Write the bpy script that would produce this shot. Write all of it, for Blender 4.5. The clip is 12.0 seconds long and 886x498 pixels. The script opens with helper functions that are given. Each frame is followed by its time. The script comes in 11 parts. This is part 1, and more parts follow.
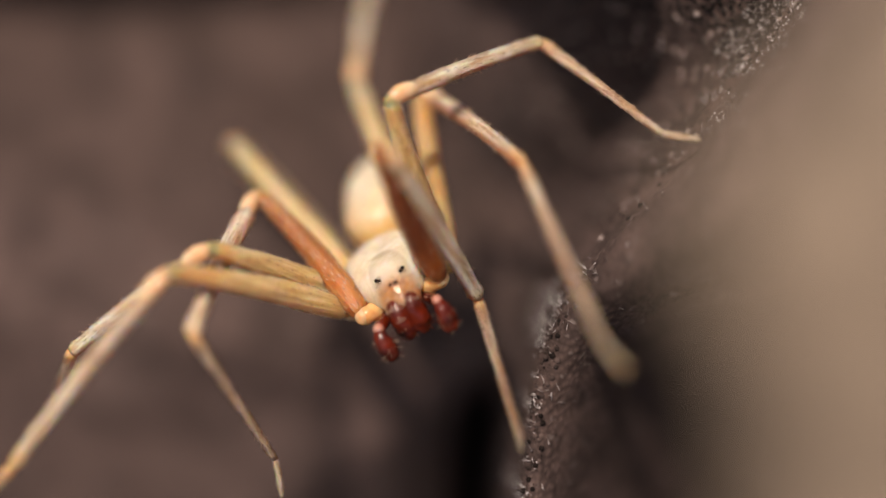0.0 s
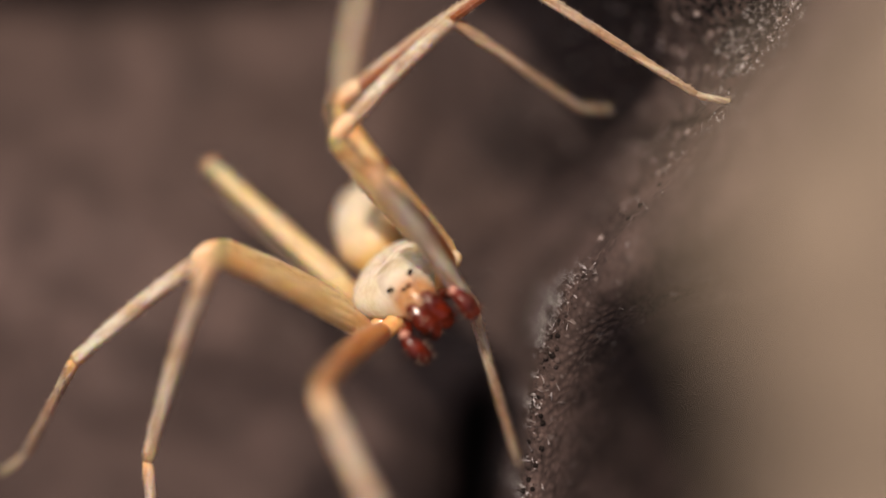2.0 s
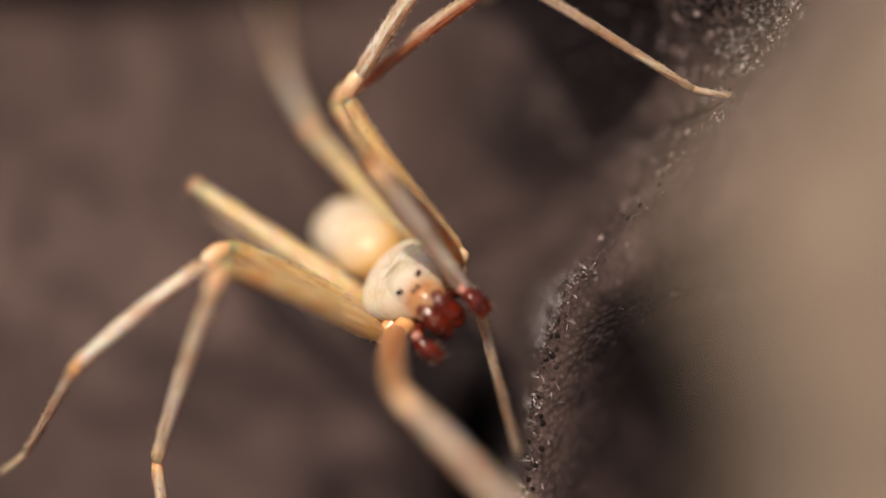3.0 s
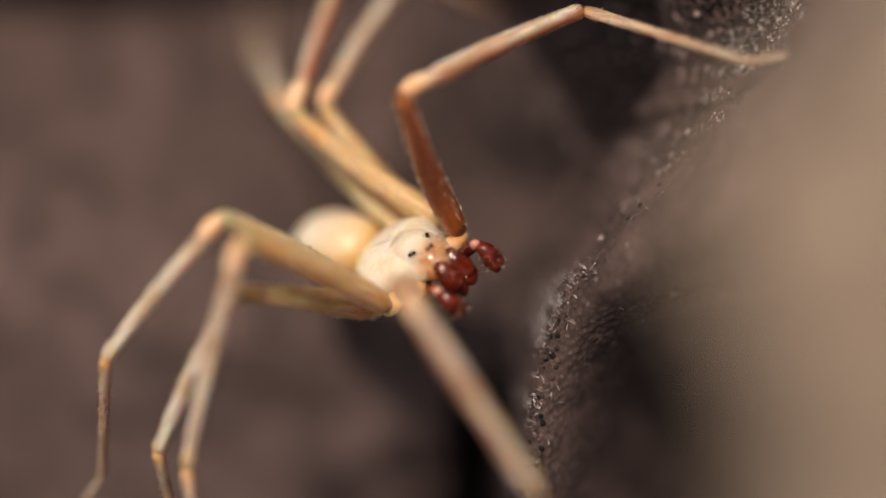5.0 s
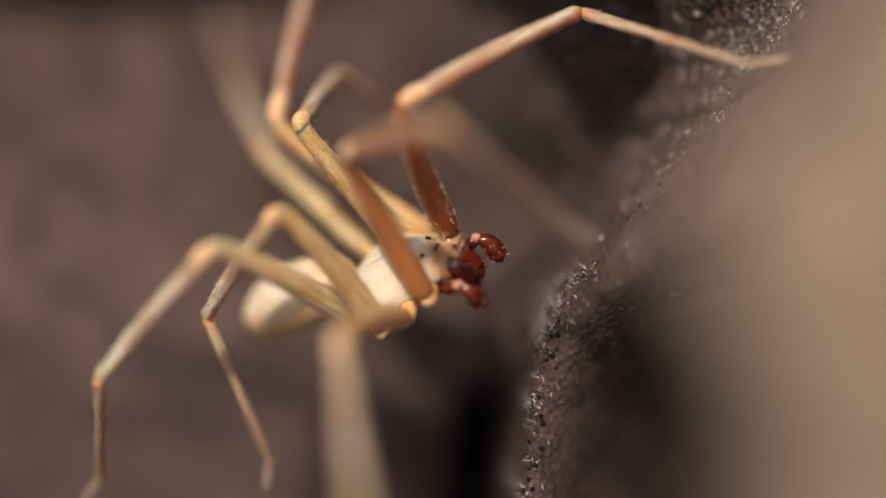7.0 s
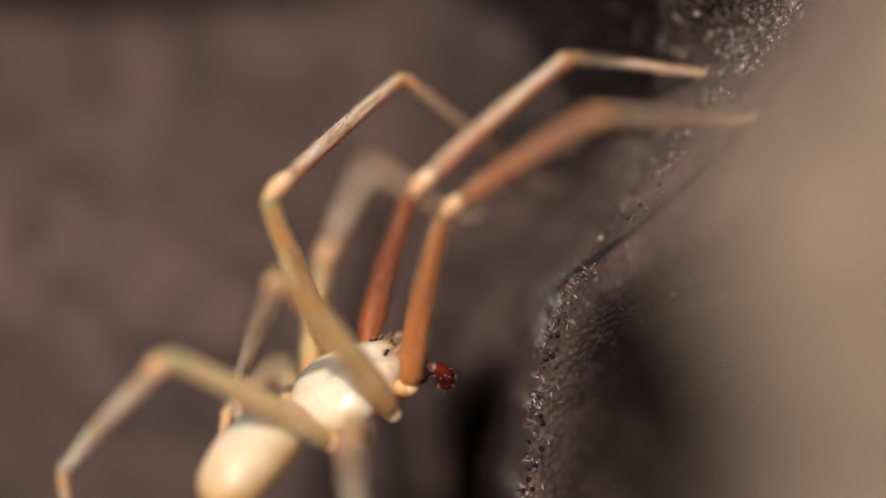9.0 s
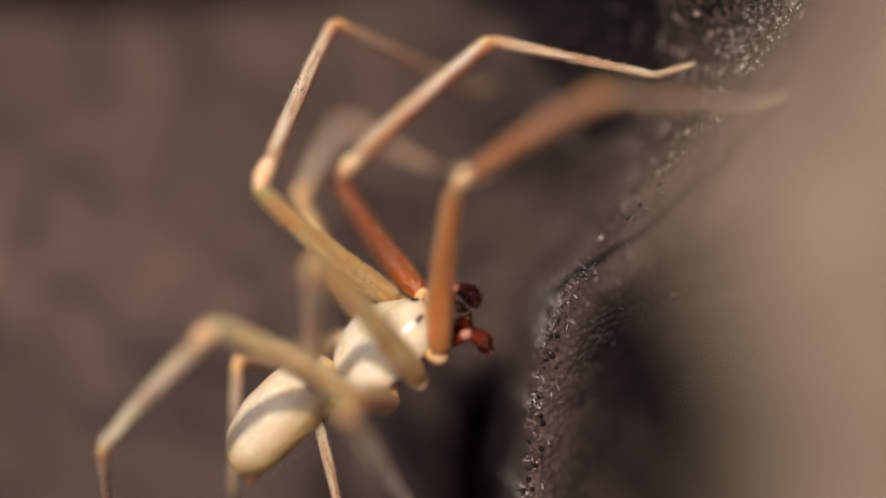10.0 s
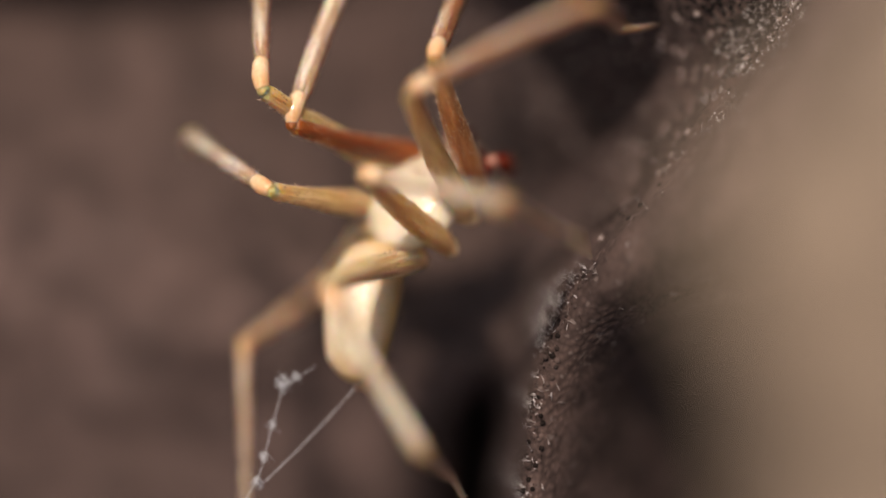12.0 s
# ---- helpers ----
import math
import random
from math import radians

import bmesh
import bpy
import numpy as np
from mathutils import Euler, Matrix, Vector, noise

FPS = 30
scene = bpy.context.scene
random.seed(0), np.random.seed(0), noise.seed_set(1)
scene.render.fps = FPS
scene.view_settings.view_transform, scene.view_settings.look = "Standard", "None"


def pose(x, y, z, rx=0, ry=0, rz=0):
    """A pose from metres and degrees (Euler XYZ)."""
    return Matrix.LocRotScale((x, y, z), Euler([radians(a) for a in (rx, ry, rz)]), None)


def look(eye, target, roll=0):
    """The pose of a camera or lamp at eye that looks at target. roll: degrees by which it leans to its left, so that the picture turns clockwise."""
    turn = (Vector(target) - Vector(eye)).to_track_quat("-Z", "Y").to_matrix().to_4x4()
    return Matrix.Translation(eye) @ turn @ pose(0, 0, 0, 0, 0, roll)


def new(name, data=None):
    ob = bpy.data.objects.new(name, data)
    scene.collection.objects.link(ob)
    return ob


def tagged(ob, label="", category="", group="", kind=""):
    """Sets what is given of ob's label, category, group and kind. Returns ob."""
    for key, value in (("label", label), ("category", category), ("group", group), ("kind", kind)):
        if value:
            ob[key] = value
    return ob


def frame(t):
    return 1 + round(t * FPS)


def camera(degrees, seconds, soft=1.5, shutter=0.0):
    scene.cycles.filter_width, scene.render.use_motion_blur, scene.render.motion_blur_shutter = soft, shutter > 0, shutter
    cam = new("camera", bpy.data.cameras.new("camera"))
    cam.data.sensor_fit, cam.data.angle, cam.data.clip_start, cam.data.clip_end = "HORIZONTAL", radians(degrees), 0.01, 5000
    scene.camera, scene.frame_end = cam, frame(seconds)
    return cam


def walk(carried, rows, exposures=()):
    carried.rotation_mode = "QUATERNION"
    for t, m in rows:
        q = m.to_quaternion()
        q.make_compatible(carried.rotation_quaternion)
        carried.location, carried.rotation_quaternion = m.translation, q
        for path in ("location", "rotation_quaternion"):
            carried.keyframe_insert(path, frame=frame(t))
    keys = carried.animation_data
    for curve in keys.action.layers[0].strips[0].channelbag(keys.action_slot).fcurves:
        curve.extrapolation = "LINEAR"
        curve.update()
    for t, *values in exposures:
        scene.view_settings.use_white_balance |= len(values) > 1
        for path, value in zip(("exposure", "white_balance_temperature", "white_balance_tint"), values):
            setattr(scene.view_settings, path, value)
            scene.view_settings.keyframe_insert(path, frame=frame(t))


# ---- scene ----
# ---- camera ----
PITCH, REACH, RISE = 55.0, 74.1, 6.3      # tilt in degrees; focus distance and height of the aim over the cloth in mm
cam = camera(20.0, 12.0, soft=1.5, shutter=0.8)
cam.data.dof.use_dof = True
cam.data.dof.focus_distance = 0.0723
cam.data.dof.aperture_fstop = 10.3
cam.data.dof.aperture_blades = 0
eye_y, eye_z = -REACH * math.cos(radians(PITCH)), REACH * math.sin(radians(PITCH)) + RISE
walk(cam, [(0.0, pose(0, eye_y / 1000, eye_z / 1000, 90 - PITCH, 0, 0)),
           (12.0, pose(0, eye_y / 1000, eye_z / 1000, 90 - PITCH, 0, 0))])
AXIS_UP = Vector((0, math.sin(radians(PITCH)), math.cos(radians(PITCH))))
AXIS_NEAR = Vector((0, -math.cos(radians(PITCH)), math.sin(radians(PITCH))))


def view(x, y, z):
    """Millimetres right, up and towards the eye from the aim, as a place in the world in millimetres."""
    return Vector((x, 0, RISE)) + AXIS_UP * float(y) + AXIS_NEAR * float(z)


# ---- light ----
world = bpy.data.worlds.new("sky")
scene.world = world
world.use_nodes = True
wn = world.node_tree
sky = wn.nodes.new("ShaderNodeTexSky")
sky.sky_type, sky.sun_disc = "NISHITA", False
SUN_WAY = (view(-0.20, 0.48, 0.85) - view(0, 0, 0)).normalized()
sky.air_density, sky.dust_density, sky.ozone_density = 0.7, 3.0, 0.5
sky.sun_elevation = math.asin(SUN_WAY.z)
sky.sun_rotation = math.atan2(SUN_WAY.x, SUN_WAY.y)
wn.links.new(sky.outputs[0], wn.nodes["Background"].inputs[0])
wn.nodes["Background"].inputs[1].default_value = 0.125
sun = new("sun", bpy.data.lights.new("sun", "SUN"))
sun.data.energy, sun.data.angle, sun.data.color = 3.65, radians(2.5), (1.0, 0.875, 0.855)
sun.matrix_world = look(SUN_WAY, (0, 0, 0))
scene.view_settings.exposure = 0.0
scene.view_settings.use_white_balance = True
scene.view_settings.white_balance_temperature = 7650


# ---- materials ----
def material(name, rough=0.5, subsurface=0.0, spec=0.5, thin=False):
    m = bpy.data.materials.new(name)
    m.use_nodes = True
    nt = m.node_tree
    b = nt.nodes["Principled BSDF"]
    b.inputs["Roughness"].default_value = rough
    b.inputs["Specular IOR Level"].default_value = spec
    if subsurface:
        b.inputs["Subsurface Weight"].default_value = subsurface
        b.inputs["Subsurface Radius"].default_value = (1.0, 0.42, 0.12) if thin else (1.0, 0.62, 0.35)
        b.inputs["Subsurface Scale"].default_value = 0.0011 if thin else 0.0005
    return m, nt, b


def noise_node(nt, scale, detail=3.0, stretch=None):
    co = nt.nodes.new("ShaderNodeTexCoord")
    n = nt.nodes.new("ShaderNodeTexNoise")
    n.inputs["Scale"].default_value, n.inputs["Detail"].default_value = scale, detail
    if stretch:
        mp = nt.nodes.new("ShaderNodeMapping")
        mp.inputs["Scale"].default_value = stretch
        nt.links.new(co.outputs["Object"], mp.inputs["Vector"])
        nt.links.new(mp.outputs[0], n.inputs["Vector"])
    else:
        nt.links.new(co.outputs["Object"], n.inputs["Vector"])
    return n


def ramp(nt, source, stops):
    r = nt.nodes.new("ShaderNodeValToRGB")
    el = r.color_ramp.elements
    el[0].position, el[0].color = stops[0][0], (*stops[0][1], 1)
    el[1].position, el[1].color = stops[-1][0], (*stops[-1][1], 1)
    for p, c in stops[1:-1]:
        e = el.new(p)
        e.color = (*c, 1)
    nt.links.new(source, r.inputs[0])
    return r


def mix(nt, fac, a, b, kind="MIX"):
    n = nt.nodes.new("ShaderNodeMix")
    n.data_type, n.blend_type = "RGBA", kind
    for sock, v in ((n.inputs[0], fac), (n.inputs[6], a), (n.inputs[7], b)):
        if isinstance(v, (int, float)):
            sock.default_value = v
        elif isinstance(v, tuple):
            sock.default_value = (*v, 1)
        else:
            nt.links.new(v, sock)
    return n.outputs[2]


def bump(nt, b, source, strength, distance):
    n = nt.nodes.new("ShaderNodeBump")
    n.inputs["Strength"].default_value, n.inputs["Distance"].default_value = strength, distance
    nt.links.new(source, n.inputs["Height"])
    nt.links.new(n.outputs[0], b.inputs["Normal"])


def cloth(name, dark, light, fleck):
    m, nt, b = material(name, 0.9, spec=0.2)
    co = nt.nodes.new("ShaderNodeTexCoord")
    v = nt.nodes.new("ShaderNodeTexVoronoi")
    v.inputs["Scale"].default_value = 5200
    nt.links.new(co.outputs["Object"], v.inputs["Vector"])
    big, fine = noise_node(nt, 95, 4, (0.55, 1.0, 1.0)), noise_node(nt, 3000, 3)
    base = ramp(nt, big.outputs[0], [(0.34, dark), (0.66, light)])
    blotch = ramp(nt, noise_node(nt, 620, 3).outputs[0], [(0.36, (0.62, 0.62, 0.62)), (0.64, (1.28, 1.26, 1.25))])
    pile = ramp(nt, v.outputs["Distance"], [(0.15, (1.15, 1.15, 1.15)), (0.75, (0.5, 0.5, 0.5))])
    col = mix(nt, 0.8, mix(nt, 1.0, base.outputs[0], blotch.outputs[0], "MULTIPLY"), pile.outputs[0], "MULTIPLY")
    spot = ramp(nt, fine.outputs[0], [(0.62, (0, 0, 0)), (0.72, (1, 1, 1))])
    col = mix(nt, spot.outputs[0], col, fleck)
    nt.links.new(col, b.inputs["Base Color"])
    bump(nt, b, v.outputs["Distance"], 0.6, -0.00006)
    return m


M_CLOTH = cloth("dark_cloth", (0.068, 0.0465, 0.040), (0.112, 0.078, 0.070), (0.15, 0.12, 0.11))
M_BEIGE = cloth("beige_cloth", (0.255, 0.200, 0.148), (0.315, 0.252, 0.190), (0.345, 0.280, 0.215))


def skin(name, pale, deep, rough=0.38, sss=0.35, scale=900, stretch=None, lo=0.35, hi=0.65):
    m, nt, b = material(name, rough, sss, thin=stretch is not None)
    n, f = noise_node(nt, scale, 4, stretch), noise_node(nt, 6000, 2)
    r = ramp(nt, n.outputs[0], [(lo, deep), (hi, pale)])
    nt.links.new(mix(nt, 0.25, r.outputs[0], f.outputs[0], "OVERLAY"), b.inputs["Base Color"])
    if stretch:
        bump(nt, b, n.outputs[0], 1.0, 0.00016)
    else:
        lumps = noise_node(nt, 1700, 3)
        add = nt.nodes.new("ShaderNodeMath")
        add.operation = "MULTIPLY_ADD"
        add.inputs[1].default_value = 2.2
        nt.links.new(lumps.outputs[0], add.inputs[0])
        nt.links.new(f.outputs[0], add.inputs[2])
        bump(nt, b, add.outputs[0], 0.35, 0.00006)
    return m


STREAK = (1.0, 0.11, 1.0)


def band(m, colour, stops):
    """Blends a colour in along the limb: stops of (mm from its root, share)."""
    nt = m.node_tree
    b = nt.nodes["Principled BSDF"]
    co, sep, mul = nt.nodes.new("ShaderNodeTexCoord"), nt.nodes.new("ShaderNodeSeparateXYZ"), nt.nodes.new("ShaderNodeMath")
    mul.operation, mul.inputs[1].default_value = "MULTIPLY", 125.0
    nt.links.new(co.outputs["Object"], sep.inputs[0])
    nt.links.new(sep.outputs[1], mul.inputs[0])
    r = ramp(nt, mul.outputs[0], [(y / 8.0, (v, v, v)) for y, v in stops])
    old = b.inputs["Base Color"].links[0].from_socket
    nt.links.new(mix(nt, r.outputs[0], old, colour), b.inputs["Base Color"])
    return m


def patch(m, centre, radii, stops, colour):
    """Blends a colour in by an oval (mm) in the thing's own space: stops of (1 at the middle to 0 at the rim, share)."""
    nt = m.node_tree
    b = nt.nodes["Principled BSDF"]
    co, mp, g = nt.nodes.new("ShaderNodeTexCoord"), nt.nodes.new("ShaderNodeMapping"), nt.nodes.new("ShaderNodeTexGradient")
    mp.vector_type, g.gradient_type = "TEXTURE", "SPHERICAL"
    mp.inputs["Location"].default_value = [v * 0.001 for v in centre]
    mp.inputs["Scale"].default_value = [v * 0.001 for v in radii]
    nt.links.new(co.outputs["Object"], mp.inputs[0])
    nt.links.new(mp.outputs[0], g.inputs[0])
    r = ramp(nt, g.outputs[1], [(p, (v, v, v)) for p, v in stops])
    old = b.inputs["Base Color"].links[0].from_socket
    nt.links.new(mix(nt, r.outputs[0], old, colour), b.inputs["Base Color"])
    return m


def shaded_side(m, colour, share, high=0.0002, low=-0.00015, axis=2):
    """Blends the shaded side's tint into a limb's lower side, or along another axis."""
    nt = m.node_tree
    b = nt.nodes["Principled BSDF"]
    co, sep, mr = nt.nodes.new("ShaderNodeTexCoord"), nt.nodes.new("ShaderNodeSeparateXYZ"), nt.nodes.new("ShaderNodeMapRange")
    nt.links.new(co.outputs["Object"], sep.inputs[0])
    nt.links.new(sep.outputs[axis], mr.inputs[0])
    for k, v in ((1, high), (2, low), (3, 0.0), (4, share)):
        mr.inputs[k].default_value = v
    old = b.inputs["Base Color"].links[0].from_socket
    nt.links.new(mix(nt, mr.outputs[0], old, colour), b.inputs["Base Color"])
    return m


M_CARAPACE = skin("carapace_cream", (0.77, 0.72, 0.60), (0.67, 0.595, 0.43), 0.2, 0.9, 1300)
patch(M_CARAPACE, (0, 0.98, 0.42), (0.66, 0.95, 0.95), [(0.0, 0.0), (0.14, 0.34), (0.3, 0.3), (0.6, 0.14), (1.0, 0.1)], (0.30, 0.22, 0.13))
patch(M_CARAPACE, (0, 0.3, 0.67), (0.50, 0.17, 0.5), [(0.0, 0.0), (0.4, 0.4), (1.0, 0.55)], (0.34, 0.26, 0.15))
patch(M_CARAPACE, (0, 1.4, 0.37), (0.75, 0.6, 0.6), [(0.0, 0.0), (0.4, 0.5), (1.0, 0.7)], (0.56, 0.41, 0.28))
for x_ in (-0.37, 0.37):
    patch(M_CARAPACE, (x_, 1.2, 0.61), (0.15, 0.17, 0.3), [(0.0, 0.0), (0.4, 0.4), (1.0, 0.8)], (0.22, 0.13, 0.08))
patch(M_CARAPACE, (0, 1.57, 0.5), (0.18, 0.14, 0.3), [(0.0, 0.0), (0.4, 0.4), (1.0, 0.8)], (0.24, 0.13, 0.08))
patch(M_CARAPACE, (0, 1.95, 0.05), (1.05, 0.85, 1.0), [(0.0, 0.0), (0.4, 0.85), (1.0, 1.0)], (0.62, 0.27, 0.08))
M_FACE = skin("face_orange", (0.66, 0.36, 0.16), (0.46, 0.16, 0.06), 0.35, 0.6)
M_ABDOMEN = skin("abdomen_cream", (0.78, 0.735, 0.61), (0.65, 0.565, 0.40), 0.34, 1.0, 750)
patch(M_ABDOMEN, (0, -2.6, 1.1), (0.5, 1.7, 0.6), [(0.0, 0.0), (0.4, 0.4), (1.0, 0.55)], (0.50, 0.40, 0.22))
# amber of the abdomen's shaded flank and tip, put into the colour
shaded_side(M_ABDOMEN, (0.60, 0.38, 0.14), 0.92, 0.00155, 0.0005)
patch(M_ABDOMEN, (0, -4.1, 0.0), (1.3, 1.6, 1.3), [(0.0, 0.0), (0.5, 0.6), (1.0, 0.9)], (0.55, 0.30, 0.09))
# dark brown low at the rear
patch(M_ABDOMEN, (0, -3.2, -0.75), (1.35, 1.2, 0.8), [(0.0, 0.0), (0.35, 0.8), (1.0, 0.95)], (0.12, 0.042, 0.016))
M_RED = skin("dark_red_horn", (0.19, 0.020, 0.006), (0.05, 0.006, 0.003), 0.17, 0.0, 1500, None, 0.32, 0.78)
M_KNOB = skin("palp_knob", (0.60, 0.34, 0.26), (0.36, 0.12, 0.08), 0.2, 0.3)
M_FEMUR_RED = skin("femur_red_brown", (0.23, 0.058, 0.012), (0.12, 0.025, 0.006), 0.42, 0.7, 5000, STREAK, 0.4, 0.6)
band(M_FEMUR_RED, (0.58, 0.16, 0.025), [(0.0, 0.9), (0.6, 0.5), (1.8, 0.0), (4.8, 0.0), (5.1, 0.5)])
M_FEMUR_BROWN = skin("femur_brown", (0.42, 0.21, 0.085), (0.22, 0.085, 0.028), 0.42, 0.92, 5000, STREAK, 0.4, 0.6)
band(M_FEMUR_BROWN, (0.60, 0.22, 0.06), [(0.0, 0.9), (0.9, 0.6), (2.6, 0.2), (4.7, 0.0), (5.0, 0.5)])
M_FEMUR = skin("femur_honey", (0.70, 0.53, 0.28), (0.50, 0.33, 0.14), 0.42, 0.92, 5000, STREAK, 0.4, 0.6)
band(M_FEMUR, (0.68, 0.33, 0.11), [(0.0, 0.9), (0.5, 0.6), (1.2, 0.0), (4.5, 0.0), (5.0, 0.6)])
M_FEMUR_PALE = skin("femur_pale", (0.76, 0.61, 0.37), (0.58, 0.41, 0.19), 0.42, 0.92, 5000, STREAK, 0.4, 0.6)
band(M_FEMUR_PALE, (0.66, 0.38, 0.17), [(0.0, 0.8), (0.4, 0.5), (1.0, 0.0), (5.8, 0.0), (6.2, 0.4)])
M_TIBIA = skin("tibia_tan", (0.76, 0.68, 0.56), (0.44, 0.29, 0.18), 0.34, 0.7, 5200, STREAK, 0.4, 0.6)
band(M_TIBIA, (0.75, 0.44, 0.22), [(0.0, 0.3), (1.2, 0.0), (5.0, 0.0), (5.4, 0.8)])
M_TIBIA_PALE = skin("tibia_pale", (0.74, 0.66, 0.52), (0.48, 0.34, 0.21), 0.34, 0.7, 5200, STREAK, 0.4, 0.6)
band(M_TIBIA_PALE, (0.75, 0.44, 0.22), [(0.0, 0.3), (1.2, 0.0), (5.1, 0.0), (5.5, 0.8)])
# red-brown of its shaded lower side, painted on
shaded_side(M_TIBIA_PALE, (0.46, 0.20, 0.08), 0.5, 0.0001, -0.0001)
M_TIBIA_FRONT = skin("tibia_red_brown", (0.75, 0.66, 0.55), (0.46, 0.31, 0.20), 0.34, 0.7, 5200, STREAK, 0.4, 0.6)
M_TIBIA_DARK = skin("tibia_dark_amber", (0.70, 0.59, 0.46), (0.40, 0.25, 0.15), 0.32, 0.7, 5200, STREAK, 0.4, 0.6)
M_META = skin("metatarsus_brown", (0.66, 0.53, 0.40), (0.40, 0.26, 0.17), 0.4, 0.6, 5200, STREAK, 0.4, 0.6)
band(M_META, (0.74, 0.36, 0.16), [(0.0, 1.0), (0.3, 0.5), (0.8, 0.0), (7.0, 0.0)])
band(M_TIBIA_FRONT, (0.75, 0.44, 0.22), [(0.0, 0.3), (1.2, 0.0), (6.0, 0.0), (6.35, 0.8)])
band(M_TIBIA_DARK, (0.75, 0.44, 0.22), [(0.0, 0.3), (1.2, 0.0), (6.1, 0.0), (6.7, 0.8)])
M_TIBIA_RIGHT = skin("tibia_shaded_flank", (0.71, 0.60, 0.47), (0.41, 0.26, 0.16), 0.32, 0.7, 5200, STREAK, 0.4, 0.6)
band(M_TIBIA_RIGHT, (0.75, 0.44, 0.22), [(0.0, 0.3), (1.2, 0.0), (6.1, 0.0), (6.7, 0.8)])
# red of the flank turned from the light, painted along x
shaded_side(M_TIBIA_RIGHT, (0.36, 0.135, 0.05), 0.8, 0.0, 0.00016, axis=0)
# the limbs' shaded lower sides, painted redder than their lit tops
shaded_side(M_TIBIA_DARK, (0.36, 0.10, 0.032), 0.9, 0.0002, 0.0)
shaded_side(M_TIBIA_FRONT, (0.34, 0.11, 0.04), 0.85, 0.0001, -0.0001)
shaded_side(M_TIBIA, (0.40, 0.15, 0.055), 0.45, 0.0001, -0.0001)
shaded_side(M_FEMUR_RED, (0.23, 0.052, 0.011), 0.7, 0.0003, -0.0001)
shaded_side(M_FEMUR_BROWN, (0.40, 0.14, 0.035), 0.6, 0.0002, -0.0002)
shaded_side(M_META, (0.40, 0.17, 0.08), 0.25, 0.0001, -0.0001)
shaded_side(M_FEMUR, (0.56, 0.29, 0.09), 0.5, 0.0003, -0.0001)
M_BRISTLE, nt_, b_ = material("pale_bristle", 0.25)
b_.inputs["Base Color"].default_value = (0.66, 0.5, 0.36, 1)
M_SETA, nt_, b_ = material("dark_seta", 0.4)
b_.inputs["Base Color"].default_value = (0.12, 0.05, 0.025, 1)
M_JOINT = skin("joint_pale", (0.82, 0.60, 0.40), (0.70, 0.40, 0.20), 0.14, 0.6)
M_HIP = skin("hip_amber", (0.82, 0.52, 0.26), (0.68, 0.32, 0.12), 0.14, 0.7)
M_EYE, nt_, b_ = material("eye_black", 0.06)
b_.inputs["Base Color"].default_value = (0.012, 0.006, 0.005, 1)
M_SILK, nt_, b_ = material("silk_white", 0.3)
b_.inputs["Base Color"].default_value = (0.8, 0.85, 0.9, 1)


M_FUZZ, nt_, b_ = material("fibre", 0.7, spec=0.1)
n_ = nt_.nodes.new("ShaderNodeNewGeometry")
nt_.links.new(ramp(nt_, n_.outputs["Random Per Island"], [(0.42, (0.010, 0.0075, 0.007)), (0.62, (0.07, 0.055, 0.05)), (0.78, (0.40, 0.37, 0.36)), (1.0, (0.92, 0.9, 0.92))]).outputs[0], b_.inputs["Base Color"])


M_NAP, nt_, b_ = material("dark_nap", 0.8, spec=0.1)
n_ = nt_.nodes.new("ShaderNodeNewGeometry")
nt_.links.new(ramp(nt_, n_.outputs["Random Per Island"], [(0.3, (0.012, 0.009, 0.008)), (1.0, (0.11, 0.08, 0.072))]).outputs[0], b_.inputs["Base Color"])


M_LOOP, nt_, b_ = material("knit_loop", 0.7, spec=0.2)
n_ = nt_.nodes.new("ShaderNodeNewGeometry")
nt_.links.new(ramp(nt_, n_.outputs["Random Per Island"], [(0.5, (0.007, 0.0055, 0.005)), (0.88, (0.03, 0.022, 0.02)), (1.0, (0.36, 0.30, 0.28))]).outputs[0], b_.inputs["Base Color"])


# ---- building helpers (millimetres) ----
def finish(name, bm, mat, smooth=True):
    bmesh.ops.scale(bm, vec=(0.001, 0.001, 0.001), verts=bm.verts)
    me = bpy.data.meshes.new(name)
    bm.to_mesh(me)
    bm.free()
    for m in (mat if isinstance(mat, (list, tuple)) else (mat,)):
        me.materials.append(m)
    me.polygons.foreach_set("use_smooth", [smooth] * len(me.polygons))
    return new(name, me)


def part(name, bm, mat, parent, label=""):
    ob = finish(name, bm, mat)
    ob.parent = parent
    return tagged(ob, label)


def tube(bm, path, radii, sides=12, flat=1.0):
    """A closed round limb along path (mm); flat squeezes it from above."""
    rings = []
    for i, p in enumerate(path):
        p = Vector(p)
        d = (Vector(path[min(i + 1, len(path) - 1)]) - Vector(path[max(i - 1, 0)])).normalized()
        x = d.cross(Vector((0, 0, 1)))
        x = x.normalized() if x.length > 0.05 else Vector((1, 0, 0))
        z = x.cross(d)
        rings.append([bm.verts.new(p + float(radii[i]) * (math.cos(a) * x + flat * math.sin(a) * z))
                      for a in (2 * math.pi * k / sides for k in range(sides))])
    for r0, r1 in zip(rings, rings[1:]):
        for k in range(sides):
            bm.faces.new((r0[k], r0[(k + 1) % sides], r1[(k + 1) % sides], r1[k]))
    for r, p, turn in ((rings[0], path[0], 1), (rings[-1], path[-1], -1)):
        c = bm.verts.new(Vector(p))
        for k in range(sides):
            f = (c, r[(k + 1) % sides], r[k]) if turn > 0 else (c, r[k], r[(k + 1) % sides])
            bm.faces.new(f)


